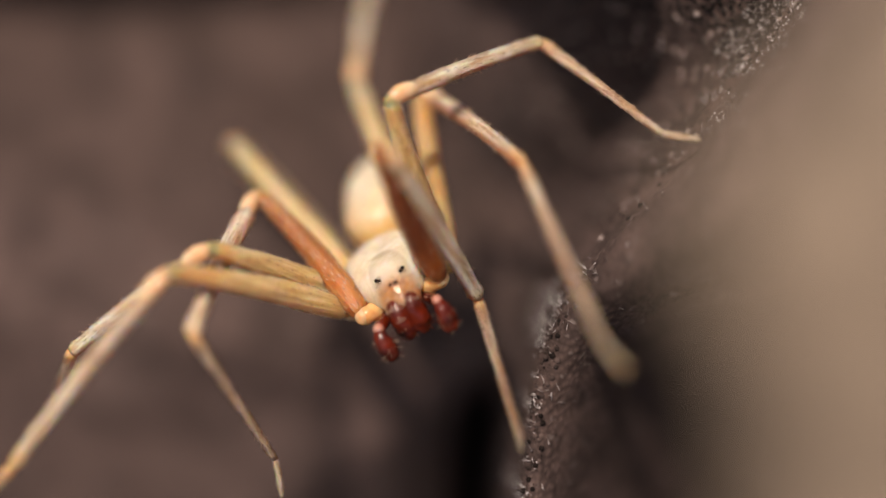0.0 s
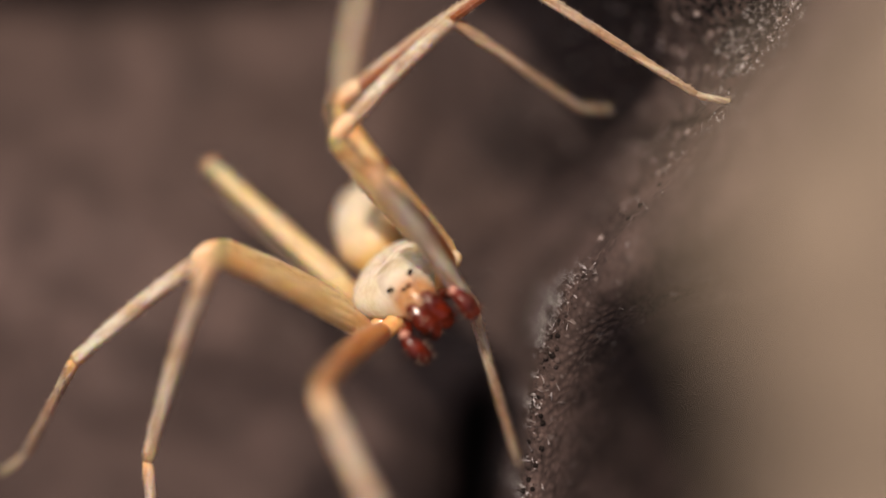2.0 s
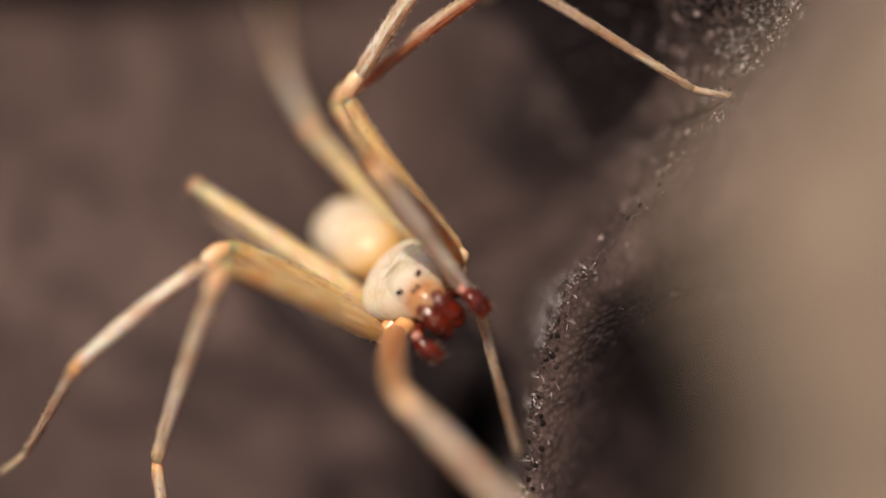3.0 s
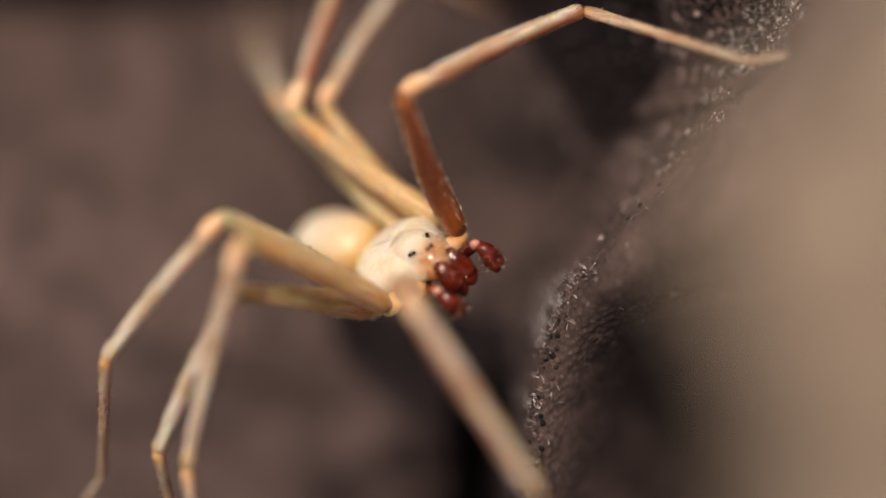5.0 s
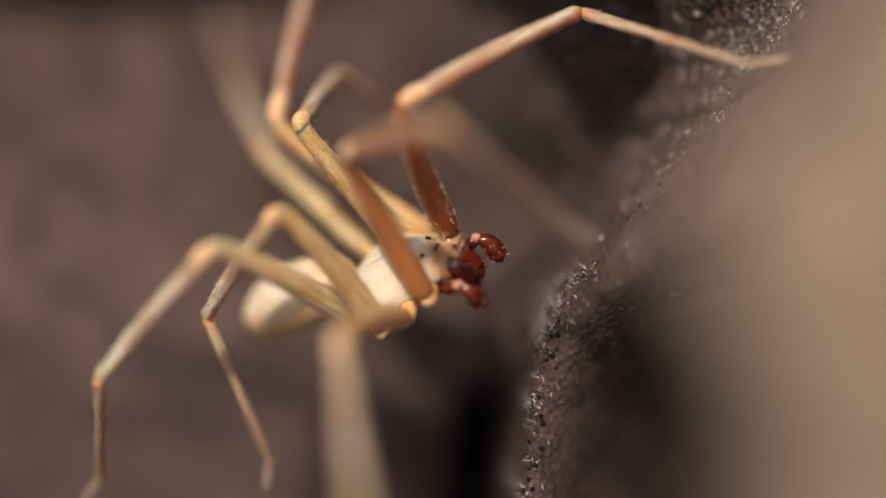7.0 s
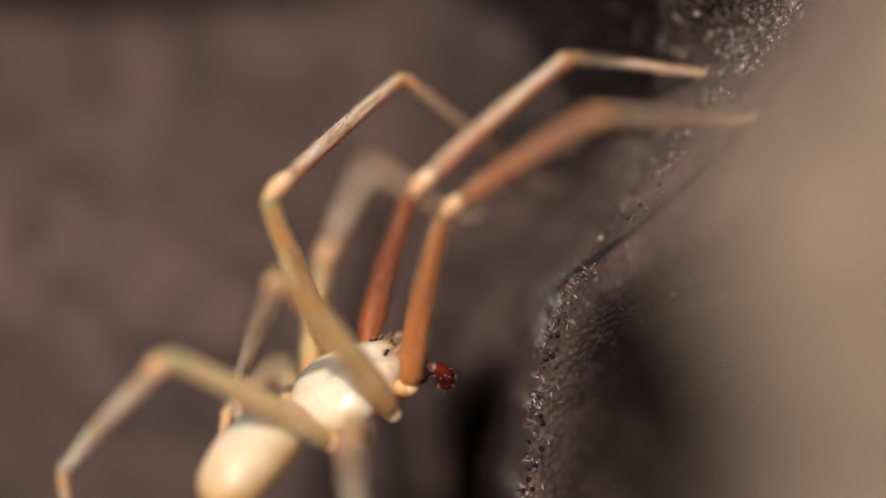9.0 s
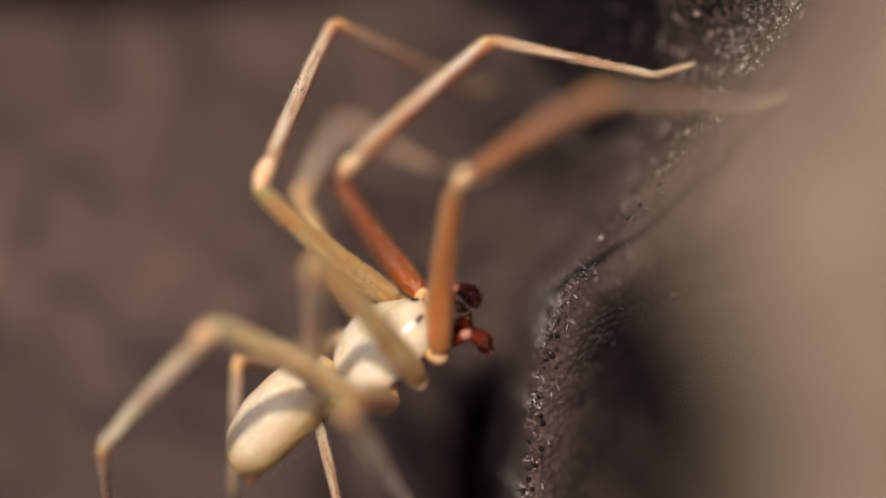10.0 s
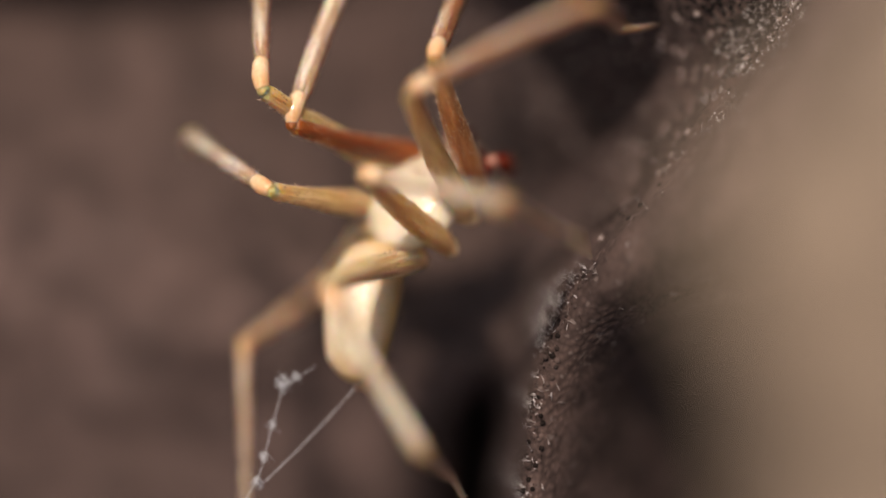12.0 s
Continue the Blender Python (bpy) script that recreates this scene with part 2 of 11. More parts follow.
def rough(bm, amount, grain):
    """Pushes every vertex a little, so that no surface stays perfectly round."""
    for v in bm.verts:
        v.co += amount * noise.noise_vector(v.co * grain)


def finer(path, steps):
    """The same path with more stations."""
    t = np.linspace(0, len(path) - 1, steps)
    return [tuple(np.interp(t, range(len(path)), [p[k] for p in path])[i] for k in range(3)) for i in range(steps)]


def finer_radii(radii, steps):
    return np.interp(np.linspace(0, len(radii) - 1, steps), range(len(radii)), radii)


def blob(bm, centre, size, sides=24, rings=14, shape=None, turn=None):
    g = bmesh.ops.create_uvsphere(bm, u_segments=sides, v_segments=rings, radius=1.0)
    for v in g["verts"]:
        c = v.co.copy()
        if shape:
            c = shape(c)
        c = Vector((c.x * size[0], c.y * size[1], c.z * size[2]))
        if turn:
            c = turn @ c
        v.co = c + Vector(centre)
    return g["verts"]


def hair(bm, root, way, length, width, slot=0):
    way = Vector(way).normalized()
    s = way.cross(Vector((0.31, 0.62, 0.72))).normalized() * width
    u = way.cross(s).normalized() * width
    root = Vector(root)
    a, b, c = (bm.verts.new(root + q) for q in (s, -0.5 * s + 0.87 * u, -0.5 * s - 0.87 * u))
    t = bm.verts.new(root + way * length)
    for f in ((a, b, t), (b, c, t), (c, a, t)):
        bm.faces.new(f).material_index = slot


def profile(length, steps, points):
    """Stations along +Y and their radii, from (share, radius) points."""
    ys = np.linspace(0, 1, steps)
    return ys * length, np.interp(ys, [p[0] for p in points], [p[1] for p in points])


def limb_mesh(length, points, bow=0.0, hairs=60, hair_len=0.16, steps=40, droop=0.0):
    """One leg segment along +Y, bowed upwards by bow at its middle."""
    bm = bmesh.new()
    ys, rs = profile(length, steps, points)
    path = []
    for y in ys:
        u = y / length
        path.append((0, y, bow * 4 * u * (1 - u) - droop * u))
    tube(bm, path, rs, 16)
    rough(bm, 0.018, 4.0)
    rough(bm, 0.007, 13.0)
    for k in range(hairs):
        u, a = random.uniform(0.04, 0.97), random.uniform(0, 2 * math.pi)
        r = float(np.interp(u, [p[0] for p in points], [p[1] for p in points]))
        out = Vector((math.cos(a), 0, math.sin(a)))
        root = Vector((0, u * length, bow * 4 * u * (1 - u) - droop * u)) + out * r * 0.95
        hair(bm, root, out + Vector((0, random.uniform(0.5, 2.6), 0)), hair_len * random.uniform(0.5, 1.4), random.uniform(0.009, 0.017), (1, 2, 1, 2, 1, 0)[k % 6])
    return bm


# ---- the cloth ----
def crest_x(y):
    """Where the ridge of the cloth runs: mm right of the aim at y mm above it."""
    return float(np.interp(y, [-40, -7.3, -4.7, -2.7, -1.2, 0.2, 2.35, 3.95, 6.2, 7.6, 40],
                           [1.0, 2.3, 2.6, 3.05, 3.6, 4.7, 6.8, 7.9, 9.5, 10.5, 50]))


def rise(v):
    """A smooth step from 0 to 1."""
    return 1 / (1 + math.exp(max(-50.0, min(50.0, -v))))


def cloth_depth(x, y):
    """How far the cloth lies towards the eye."""
    s, c = math.cos(radians(PITCH)), math.sin(radians(PITCH))
    base = (-RISE - s * y) / c
    d = x - crest_x(y)
    p = Vector((float(x) * 0.09, float(y) * 0.16, 1.7))
    wrinkle = 1.3 * noise.noise(p) + 0.45 * noise.noise(p * 3.1)
    low = base - 1.4 + wrinkle - 13.0 * rise((-5.1 - y) / 0.3) * math.exp(-((d + 0.8) / 1.05) ** 6) - 0.5 * math.exp(-((d + 1.3) / 1.2) ** 2)
    low -= 1.15 * 0.8 * math.log1p(math.exp(min(40.0, (-2.0 - max(y, -16.0)) / 0.8)))        # the cloth levels out below
    low += 4.5 * math.exp(-((d + 0.4) / 1.9) ** 2) * rise((y + 4.3) / 0.5)                  # and curves up into the ridge
    low += 4.4 * math.exp(-((y - 11.0) / 1.7) ** 4) * rise(-(x + 4) / 1.5)              # an unseen low fold behind, added to shade the far left edge
    low += 23.0 * math.exp(-((x - 3.7) / 2.9) ** 4 - ((y - 10.4) / 2.0) ** 4)          # and an unseen high one beside it, added to shade the slope
    flank = 0.4 + 0.15 * rise(y + 2) + 1.2 * rise((y - 2.0) / 0.8)
    slope = flank * 0.21 * (1 - 0.55 * rise((y - 5.4) / 0.3))
    near = rise((y + 26) / 4) * rise((22 - y) / 2.5) * rise((45 - x) / 5)
    up = near * rise((d + flank * 0.8) / slope)                # the ridge dies out towards the lens
    top = 1.5 - 0.10 * max(-30.0, min(y, 0.5))
    if d > 0:                           # beyond the ridge: a climb towards the pale fold, with a hollow in it below
        g = rise((y + 0.9) / 1.4)
        climb = 4.5 * (1 - math.exp(-d / 0.9)) + 8.0 * (1 - math.exp(-d / 6.0))
        fall = -1.95 * 0.5 * math.log1p(math.exp((min(d, 9.0) - 0.5) / 0.5))
        top += climb * g + fall * (1 - g)
    lie = low * (1 - up) + top * up
    if d < 0:                           # further back the ridge leans out into a long slope
        side = top - 0.3 + (0.12 + 1.3 * rise((2.0 - y) / 1.6)) * d - 0.12 * d * d + 1.35 * (min(y, 9.0) - 6.5) * min(1.0, -d / 2.5)
        k, w = rise((side - low) / 0.6), near * rise((y + 0.4) / 0.7)
        lie = (side * k + low * (1 - k)) * w + lie * (1 - w)
    return lie + 0.05 * noise.noise(Vector((float(x) * 2.5, float(y) * 2.5, 0.3)))


def spaced(lo, a, b, hi, fine):
    inner = list(np.arange(a, b, fine))
    out = []
    step, v = fine, a
    while v > lo:
        step *= 1.35
        v -= step
        out.append(v)
    right = []
    step, v = fine, inner[-1]
    while v < hi:
        step *= 1.35
        v += step
        right.append(v)
    return out[::-1] + inner + right


def build_cloth():
    xs, ys = spaced(-400, -15, 16, 400, 0.12), spaced(-260, -9, 10, 400, 0.12)
    verts = [view(x, y, cloth_depth(x, y)) * 0.001 for y in ys for x in xs]
    n = len(xs)
    faces = [(j * n + i, j * n + i + 1, (j + 1) * n + i + 1, (j + 1) * n + i)
             for j in range(len(ys) - 1) for i in range(n - 1)]
    me = bpy.data.meshes.new("ground")
    me.from_pydata([tuple(v) for v in verts], [], faces)
    me.materials.append(M_CLOTH)
    me.polygons.foreach_set("use_smooth", [True] * len(me.polygons))
    return tagged(new("ground", me), "dark brown knitted cloth lying in soft folds", "cloth", kind="structure")


ground = build_cloth()


def build_fold():
    """The pale fold of cloth close to the lens."""
    bm = bmesh.new()
    rows = []
    ys = np.linspace(-14, 20, 50)
    for y in ys:
        left = float(np.interp(y, [-14, -3.5, -2, -1.06, -0.09, 0.88, 1.85, 2.8, 3.8, 13, 20], [6.0, 5.55, 5.35, 4.95, 4.45, 4.5, 5.1, 6.0, 6.9, 16, 24]))
        row = []
        for k in range(48):
            if k < 12:                      # rounded lip, turning under
                th = math.pi * (1 - k / 11)
                x, z = left + 0.8 - 0.8 * math.sin(th), 31 + 0.8 * math.cos(th) - 0.8
                x += 0.0 if th < math.pi / 2 else 3.0 * (th - math.pi / 2)
            elif k < 36:
                u = (k - 11) / 24
                x, z = left + 0.8 + 22 * u, 31 + 3.0 * math.sin(u * 1.6)
            else:                           # far flank, falling back to the ground
                u = (k - 35) / 12
                x, z = left + 22.8 + 30 * u, 34 - 60 * u * u * (1.5 - 0.5 * u)
            z += 0.5 * noise.noise(Vector((x * 0.2, float(y) * 0.2, 5)))
            row.append(bm.verts.new(view(x, y, z)))
        rows.append(row)
    for r0, r1 in zip(rows, rows[1:]):
        for k in range(47):
            bm.faces.new((r0[k], r0[k + 1], r1[k + 1], r1[k]))
    return tagged(finish("fabric_fold", bm, M_BEIGE), "pale beige cloth fold rising close to the lens", "cloth", kind="structure")


fold = build_fold()


def knot(bm, x, y, rnd, slot):
    """One loop of the knit: a small uneven dome."""
    root = view(x, y, cloth_depth(x, y) - 0.03)
    way = (view(rnd.gauss(-0.3, 0.3), rnd.gauss(0.2, 0.3), 1.0) - view(0, 0, 0)).normalized()
    u = way.cross(Vector((0.31, 0.62, 0.72))).normalized()
    w = way.cross(u)
    wide, high, turn = rnd.uniform(0.07, 0.105), rnd.uniform(0.07, 0.13), rnd.uniform(0, 6.28)
    rings = [[bm.verts.new(root + way * (high * h) + wide * r * rnd.uniform(0.85, 1.1) * (math.cos(turn + k * 1.0472) * u + math.sin(turn + k * 1.0472) * w))
              for k in range(6)] for h, r in ((0.0, 1.0), (0.7, 0.85))]
    tip = bm.verts.new(root + way * high)
    for k in range(6):
        bm.faces.new((rings[0][k], rings[0][(k + 1) % 6], rings[1][(k + 1) % 6], rings[1][k])).material_index = slot
        bm.faces.new((rings[1][k], rings[1][(k + 1) % 6], tip)).material_index = slot


def build_fuzz():
    """Loose fibres and tufts standing on the ridge of the cloth."""
    bm = bmesh.new()
    rnd = random.Random(5)
    for k in range(18000):
        y = rnd.uniform(-8.0, 8.2)
        if -0.4 < y < 2.2 and rnd.random() < 0.97:
            continue
        off = rnd.gauss(-0.22, 0.22) if y < 3 else rnd.gauss(-0.25, 0.3)
        if y < 5 and noise.noise(Vector((off * 1.5, y * 1.9, 3.0))) < rnd.uniform(-0.05, 0.55):
            continue
        x = crest_x(y) + off
        root = view(x, y, cloth_depth(x, y) - 0.02)
        way = view(rnd.gauss(-0.4, 0.8), rnd.gauss(0.3, 0.8), rnd.uniform(0.1, 1.0)) - view(0, 0, 0)
        if k % 3:
            hair(bm, root, way, rnd.uniform(0.04, 0.12), rnd.uniform(0.010, 0.02))
        else:
            hair(bm, root, way, rnd.uniform(0.08, 0.3), rnd.uniform(0.006, 0.014))
    for k in range(9000):               # thick pile where the ridge comes forward
        y = rnd.uniform(5.7, 7.9)
        x = crest_x(y) + max(-1.2, min(0.15, rnd.gauss(-0.62, 0.33)))
        if noise.noise(Vector((x * 0.9, y * 0.9, 8.0))) < rnd.uniform(-0.5, 0.1):
            continue
        way = view(rnd.gauss(-0.3, 0.8), rnd.gauss(0.4, 0.8), rnd.uniform(0.3, 1.0)) - view(0, 0, 0)
        hair(bm, view(x, y, cloth_depth(x, y) - 0.02), way, rnd.uniform(0.08, 0.17), rnd.uniform(0.02, 0.045), 0 if k % 3 == 0 else 2)
    step = 0.17
    for j in range(int(9.0 / step)):    # knitted loops, row by row, on the slope behind the ridge
        for i in range(int(7.0 / step)):
            y = 0.2 + (j + 0.5 * (i % 2) + rnd.uniform(-0.22, 0.22)) * step
            x = crest_x(y) - (i + rnd.uniform(-0.22, 0.22)) * step
            if crest_x(y) - x < 0.25 and y < 5 and rnd.random() < 0.7:
                continue
            if y < 2.2 + rnd.gauss(0, 0.8) and crest_x(y) - x > 0.9 * y:
                continue
            knot(bm, x, y, rnd, 2)
    for j in range(int(8.0 / step)):    # and on the flank in front of it
        for i in range(int(0.36 / step)):
            y = -0.9 - (j + 0.5 * (i % 2) + rnd.uniform(-0.45, 0.45)) * step
            if rnd.random() < 0.4:
                continue
            knot(bm, crest_x(y) + 0.1 + (i + rnd.uniform(-0.6, 0.6)) * step, y, rnd, 1)
    for k in range(900):                # short dark nap over the ridge
        y = rnd.uniform(-8.0, -0.6)
        x = crest_x(y) + rnd.uniform(-0.35, 0.3)
        way = view(rnd.gauss(0, 0.7), rnd.gauss(0.2, 0.7), 1.0) - view(0, 0, 0)
        hair(bm, view(x, y, cloth_depth(x, y) - 0.02), way, rnd.uniform(0.05, 0.14), rnd.uniform(0.015, 0.03), 1)
    for k in range(800):                # a bright tuft where the ridge bends
        y = rnd.gauss(-1.55, 0.5)
        x = crest_x(y) + rnd.gauss(-0.3, 0.2)
        way = view(rnd.gauss(-0.4, 0.8), rnd.gauss(0.3, 0.8), rnd.uniform(0.2, 1.0)) - view(0, 0, 0)
        hair(bm, view(x, y, cloth_depth(x, y) - 0.02), way, rnd.uniform(0.05, 0.18), rnd.uniform(0.008, 0.016))
    for k in range(700):                # stray lint on the cloth beside the ridge
        y = rnd.uniform(-7, 5)
        x = crest_x(y) + rnd.gauss(-1.0, 1.3)
        root = view(x, y, cloth_depth(x, y))
        way = view(rnd.gauss(0, 1), rnd.gauss(0, 1), rnd.uniform(0.0, 0.8)) - view(0, 0, 0)
        hair(bm, root, way, rnd.uniform(0.06, 0.35), rnd.uniform(0.006, 0.015))
    return tagged(finish("cloth_fuzz", bm, (M_FUZZ, M_NAP, M_LOOP)), "pale loose fibres and dark knit loops along the cloth ridge", "fibres", kind="stuff")


fuzz = build_fuzz()

# ---- the spider ----
spider = tagged(new("spider"), "pale cream spider with long tan legs and dark red mouthparts", "spider")
HIPS = {1: (1.25, 1.2, -0.25), 2: (1.62, 0.38, -0.42), 3: (1.6, -0.72, -0.68), 4: (1.25, -1.6, -0.42)}
LENGTHS = {1: (5.2, 6.4, 6.4), 2: (6.2, 7.0, 7.7), 3: (5.4, 5.4, 5.9), 4: (6.2, 5.5, 6.2)}


def carapace_shape(c):
    """Pear-shaped shield: broad behind, drawn in towards the raised head."""
    u = (c.y + 1) / 2
    w = float(np.interp(u, [0, 0.15, 0.4, 0.62, 0.8, 1.0], [1.05, 1.05, 1.02, 0.8, 0.62, 0.6]))
    h = float(np.interp(u, [0, 0.3, 0.6, 0.85, 1.0], [0.8, 0.95, 1.0, 1.05, 0.9]))
    z = c.z * h if c.z > 0 else c.z * 0.55
    groove = 0.12 * math.exp(-(c.x / 0.12) ** 2 - ((u - 0.38) / 0.12) ** 2)
    return Vector((c.x * w, c.y, z - groove))


def build_spider():
    bm = bmesh.new()
    blob(bm, (0, 0.02, -0.08), (1.52, 1.96, 0.92), 48, 32, carapace_shape)
    for k in range(120):
        a, y = random.uniform(-1, 1), random.uniform(-0.6, 1.6)
        hair(bm, (a * 0.5, y, 0.45), (random.uniform(-0.5, 0.5), random.uniform(0.2, 1), 0.8), 0.16, 0.008)
    carapace = part("carapace", bm, M_CARAPACE, spider, "glossy cream shield with a faint dark lyre mark")
    bm = bmesh.new()
    blob(bm, (0, -0.25, -0.62), (0.75, 1.15, 0.28), 20, 12)
    part("sternum", bm, M_JOINT, spider)
    bm = bmesh.new()
    blob(bm, (0, 1.55, -0.12), (0.6, 0.46, 0.46), 24, 16)
    part("face", bm, M_FACE, spider, "orange brown face below the eyes")
    for x, y, z in ((-0.08, 1.58, 0.51), (0.08, 1.58, 0.51), (-0.34, 1.26, 0.60), (-0.42, 1.14, 0.59), (0.34, 1.26, 0.60), (0.42, 1.14, 0.59)):
        bm = bmesh.new()
        blob(bm, (x, y, z), (0.066, 0.066, 0.06), 12, 8)
        part("eye", bm, M_EYE, carapace, "shiny black eye")
    bm = bmesh.new()
    for k in range(230):                # pale bristles round the eyes and down the face
        x, u = random.gauss(0, 0.3), random.uniform(0, 1)
        root = (x, 1.2 + 0.78 * u, 0.57 - 0.52 * u * u - 0.25 * x * x)
        hair(bm, root, (random.uniform(-0.6, 0.6), 0.9, random.uniform(-0.2, 0.9)), random.uniform(0.12, 0.32), 0.012, int(k % 5 < 2))
    part("bristles", bm, (M_BRISTLE, M_SETA), carapace, "fine pale bristles round the eyes")
    for s in (-1, 1):
        bm = bmesh.new()
        tube(bm, finer([(s * 0.2, 1.5, 0.0), (s * 0.21, 1.76, -0.06), (s * 0.23, 1.9, -0.26), (s * 0.245, 1.96, -0.52), (s * 0.24, 1.95, -0.82), (s * 0.21, 1.9, -1.04), (s * 0.18, 1.87, -1.1)], 26),
             finer_radii([0.21, 0.28, 0.31, 0.325, 0.315, 0.25, 0.07], 26), 24)
        rough(bm, 0.018, 3.5)
        rough(bm, 0.005, 14.0)
        for k in range(120):
            a, z = random.uniform(-0.2, math.pi + 0.2), random.uniform(-1.0, 0.0)
            root = (s * 0.24 + 0.22 * math.cos(a), (1.95 if z < -0.25 else 1.76) + 0.21 * math.sin(a), z)
            hair(bm, root, (0.8 * math.cos(a), math.sin(a) + 0.3, random.uniform(-0.9, 0.3)), random.uniform(0.12, 0.3), 0.011, int(k % 16 == 0))
        for k in range(14):
            root = (s * 0.28 + random.uniform(-0.26, 0.26), random.uniform(1.75, 2.25), random.uniform(-0.35, 0.25))
            hair(bm, root, (random.uniform(-0.9, 0.9), 0.8, random.uniform(-0.5, 0.9)), random.uniform(0.22, 0.45), 0.014, 1)
        part("chelicera", bm, (M_RED, M_BRISTLE), spider, "dark red brown hairy jaw")
        bm = bmesh.new()
        tube(bm, [(s * 0.55, 1.2, -0.5), (s * 0.74, 1.6, -0.48), (s * 0.87, 1.95, -0.36), (s * 0.92, 2.1, -0.3)],
             [0.14, 0.185, 0.18, 0.15], 12)
        for k in range(50):
            u = random.uniform(0.2, 1)
            hair(bm, (s * (0.6 + 0.3 * u), 1.3 + 0.75 * u, -0.45 + 0.15 * u), (random.uniform(-0.8, 0.8), 0.6, 0.8), 0.2, 0.009, int(k % 2))
        palp = part("palp", bm, (M_RED, M_BRISTLE), spider, "dark red feeler beside the jaws")
        bm = bmesh.new()
        tube(bm, finer([(s * 0.95, 2.17, -0.32), (s * 0.97, 2.33, -0.5), (s * 0.96, 2.41, -0.77), (s * 0.93, 2.4, -1.07), (s * 0.88, 2.33, -1.28)], 18), finer_radii([0.14, 0.22, 0.29, 0.27, 0.12], 18), 20)
        rough(bm, 0.035, 5.0)
        rough(bm, 0.01, 16.0)
        for k in range(90):
            a, z = random.uniform(0, 2 * math.pi), random.uniform(-1.2, -0.47)
            hair(bm, (s * 0.95 + 0.26 * math.cos(a), 2.38 + 0.27 * math.sin(a), z), (math.cos(a), math.sin(a), random.uniform(-0.8, 0.3)), random.uniform(0.1, 0.22), 0.009, int(k % 3 == 0))
        part("palp_bulb", bm, (M_RED, M_BRISTLE), palp)
        bm = bmesh.new()
        blob(bm, (s * 0.93, 2.13, -0.29), (0.16, 0.185, 0.155), 16, 10)
        part("palp_knee", bm, M_KNOB, palp, "pale pinkish glossy joint")
    bm = bmesh.new()
    tube(bm, [(0, -1.5, -0.15), (0, -1.75, -0.12), (0, -2.05, -0.1)], [0.3, 0.22, 0.26], 12)
    part("waist", bm, M_CARAPACE, spider)

    def egg(c):
        u = (1 - c.y) / 2           # 0 at the waist, 1 at the tip
        w = float(np.interp(u, [0, 0.12, 0.3, 0.5, 0.75, 1], [1.35, 1.25, 1.05, 1.0, 1.04, 1.15]))
        hump = float(np.interp(u, [0, 0.3, 0.6, 0.85, 1], [0.2, 0.44, 0.5, 0.42, 0.3]))
        return Vector((c.x * w, c.y, c.z * w + hump))
    bm = bmesh.new()
    blob(bm, (0, -2.0, 0.14), (1.1, 2.15, 0.94), 48, 34, egg)
    rough(bm, 0.04, 1.3)
    rough(bm, 0.015, 4.0)
    for k in range(260):
        th, y = random.uniform(0, 2 * math.pi), random.uniform(-0.85, 0.8)
        r = 1.25 * math.sqrt(1 - y * y)
        out = Vector((math.cos(th), 0, math.sin(th)))
        hair(bm, Vector((0, -2.05 + 2 * y, 0.4 - 0.3 * y * y)) + out * r * 0.9, out + Vector((0, -1.2, 0)), 0.13, 0.006)
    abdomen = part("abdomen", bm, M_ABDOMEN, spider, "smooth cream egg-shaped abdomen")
    for x in (-0.14, 0.14):
        bm = bmesh.new()
        tube(bm, [(x, -3.85, -0.2), (x, -4.1, -0.22), (x * 0.9, -4.3, -0.2)], [0.16, 0.13, 0.06], 10)
        part("spinneret", bm, M_FACE, abdomen, "amber spinneret")
    legs = {}
    for side, s in (("l", -1), ("r", 1)):
        for i in (1, 2, 3, 4):
            x, y, z = HIPS[i]
            hip = Vector((s * x, y, z))
            bm = bmesh.new()
            root = Vector((s * 0.45, y * 0.72 - 0.05, -0.52))
            tube(bm, [root, root.lerp(hip, 0.45) + Vector((0, 0, 0.03)), root.lerp(hip, 0.75), hip, hip + (hip - root).normalized() * 0.12],
                 [0.26, 0.31, 0.27, 0.28, 0.16], 12)
            coxa = part("coxa", bm, M_HIP, spider)
            bm = bmesh.new()
            blob(bm, hip, (0.25, 0.24, 0.25), 20, 14)
            rough(bm, 0.02, 5.0)
            part("trochanter", bm, M_JOINT, coxa, "glossy pale amber knob at the root of the leg")
            fl, tl, ml = LENGTHS[i]
            bm = limb_mesh(fl, [(0, 0.1), (0.012, 0.19), (0.035, 0.26), (0.08, 0.33), (0.22, 0.39), (0.5, 0.355), (0.8, 0.28), (0.93, 0.25), (0.97, 0.26), (1, 0.17)], 0.16, 620, 0.14, 48)
            blob(bm, (0, fl - 0.03, 0.0), (0.2, 0.2, 0.2), 14, 10)
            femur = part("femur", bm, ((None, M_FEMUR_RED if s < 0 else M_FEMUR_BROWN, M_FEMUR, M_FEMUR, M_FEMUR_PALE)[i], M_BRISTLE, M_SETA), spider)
            fat = 1.22 if i == 1 else 1.0
            bm = limb_mesh(tl, [(u, r * fat) for u, r in ((0, 0.05), (0.12, 0.1), (0.15, 0.2), (0.2, 0.24), (0.5, 0.235), (0.85, 0.2), (0.93, 0.195), (0.97, 0.225), (1, 0.14))], 0.12, 640, 0.15)
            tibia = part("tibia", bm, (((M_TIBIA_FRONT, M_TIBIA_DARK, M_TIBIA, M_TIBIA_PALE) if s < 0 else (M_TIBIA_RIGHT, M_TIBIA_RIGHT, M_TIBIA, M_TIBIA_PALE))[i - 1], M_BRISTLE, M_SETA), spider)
            bm = bmesh.new()
            pl = 0.155 * tl
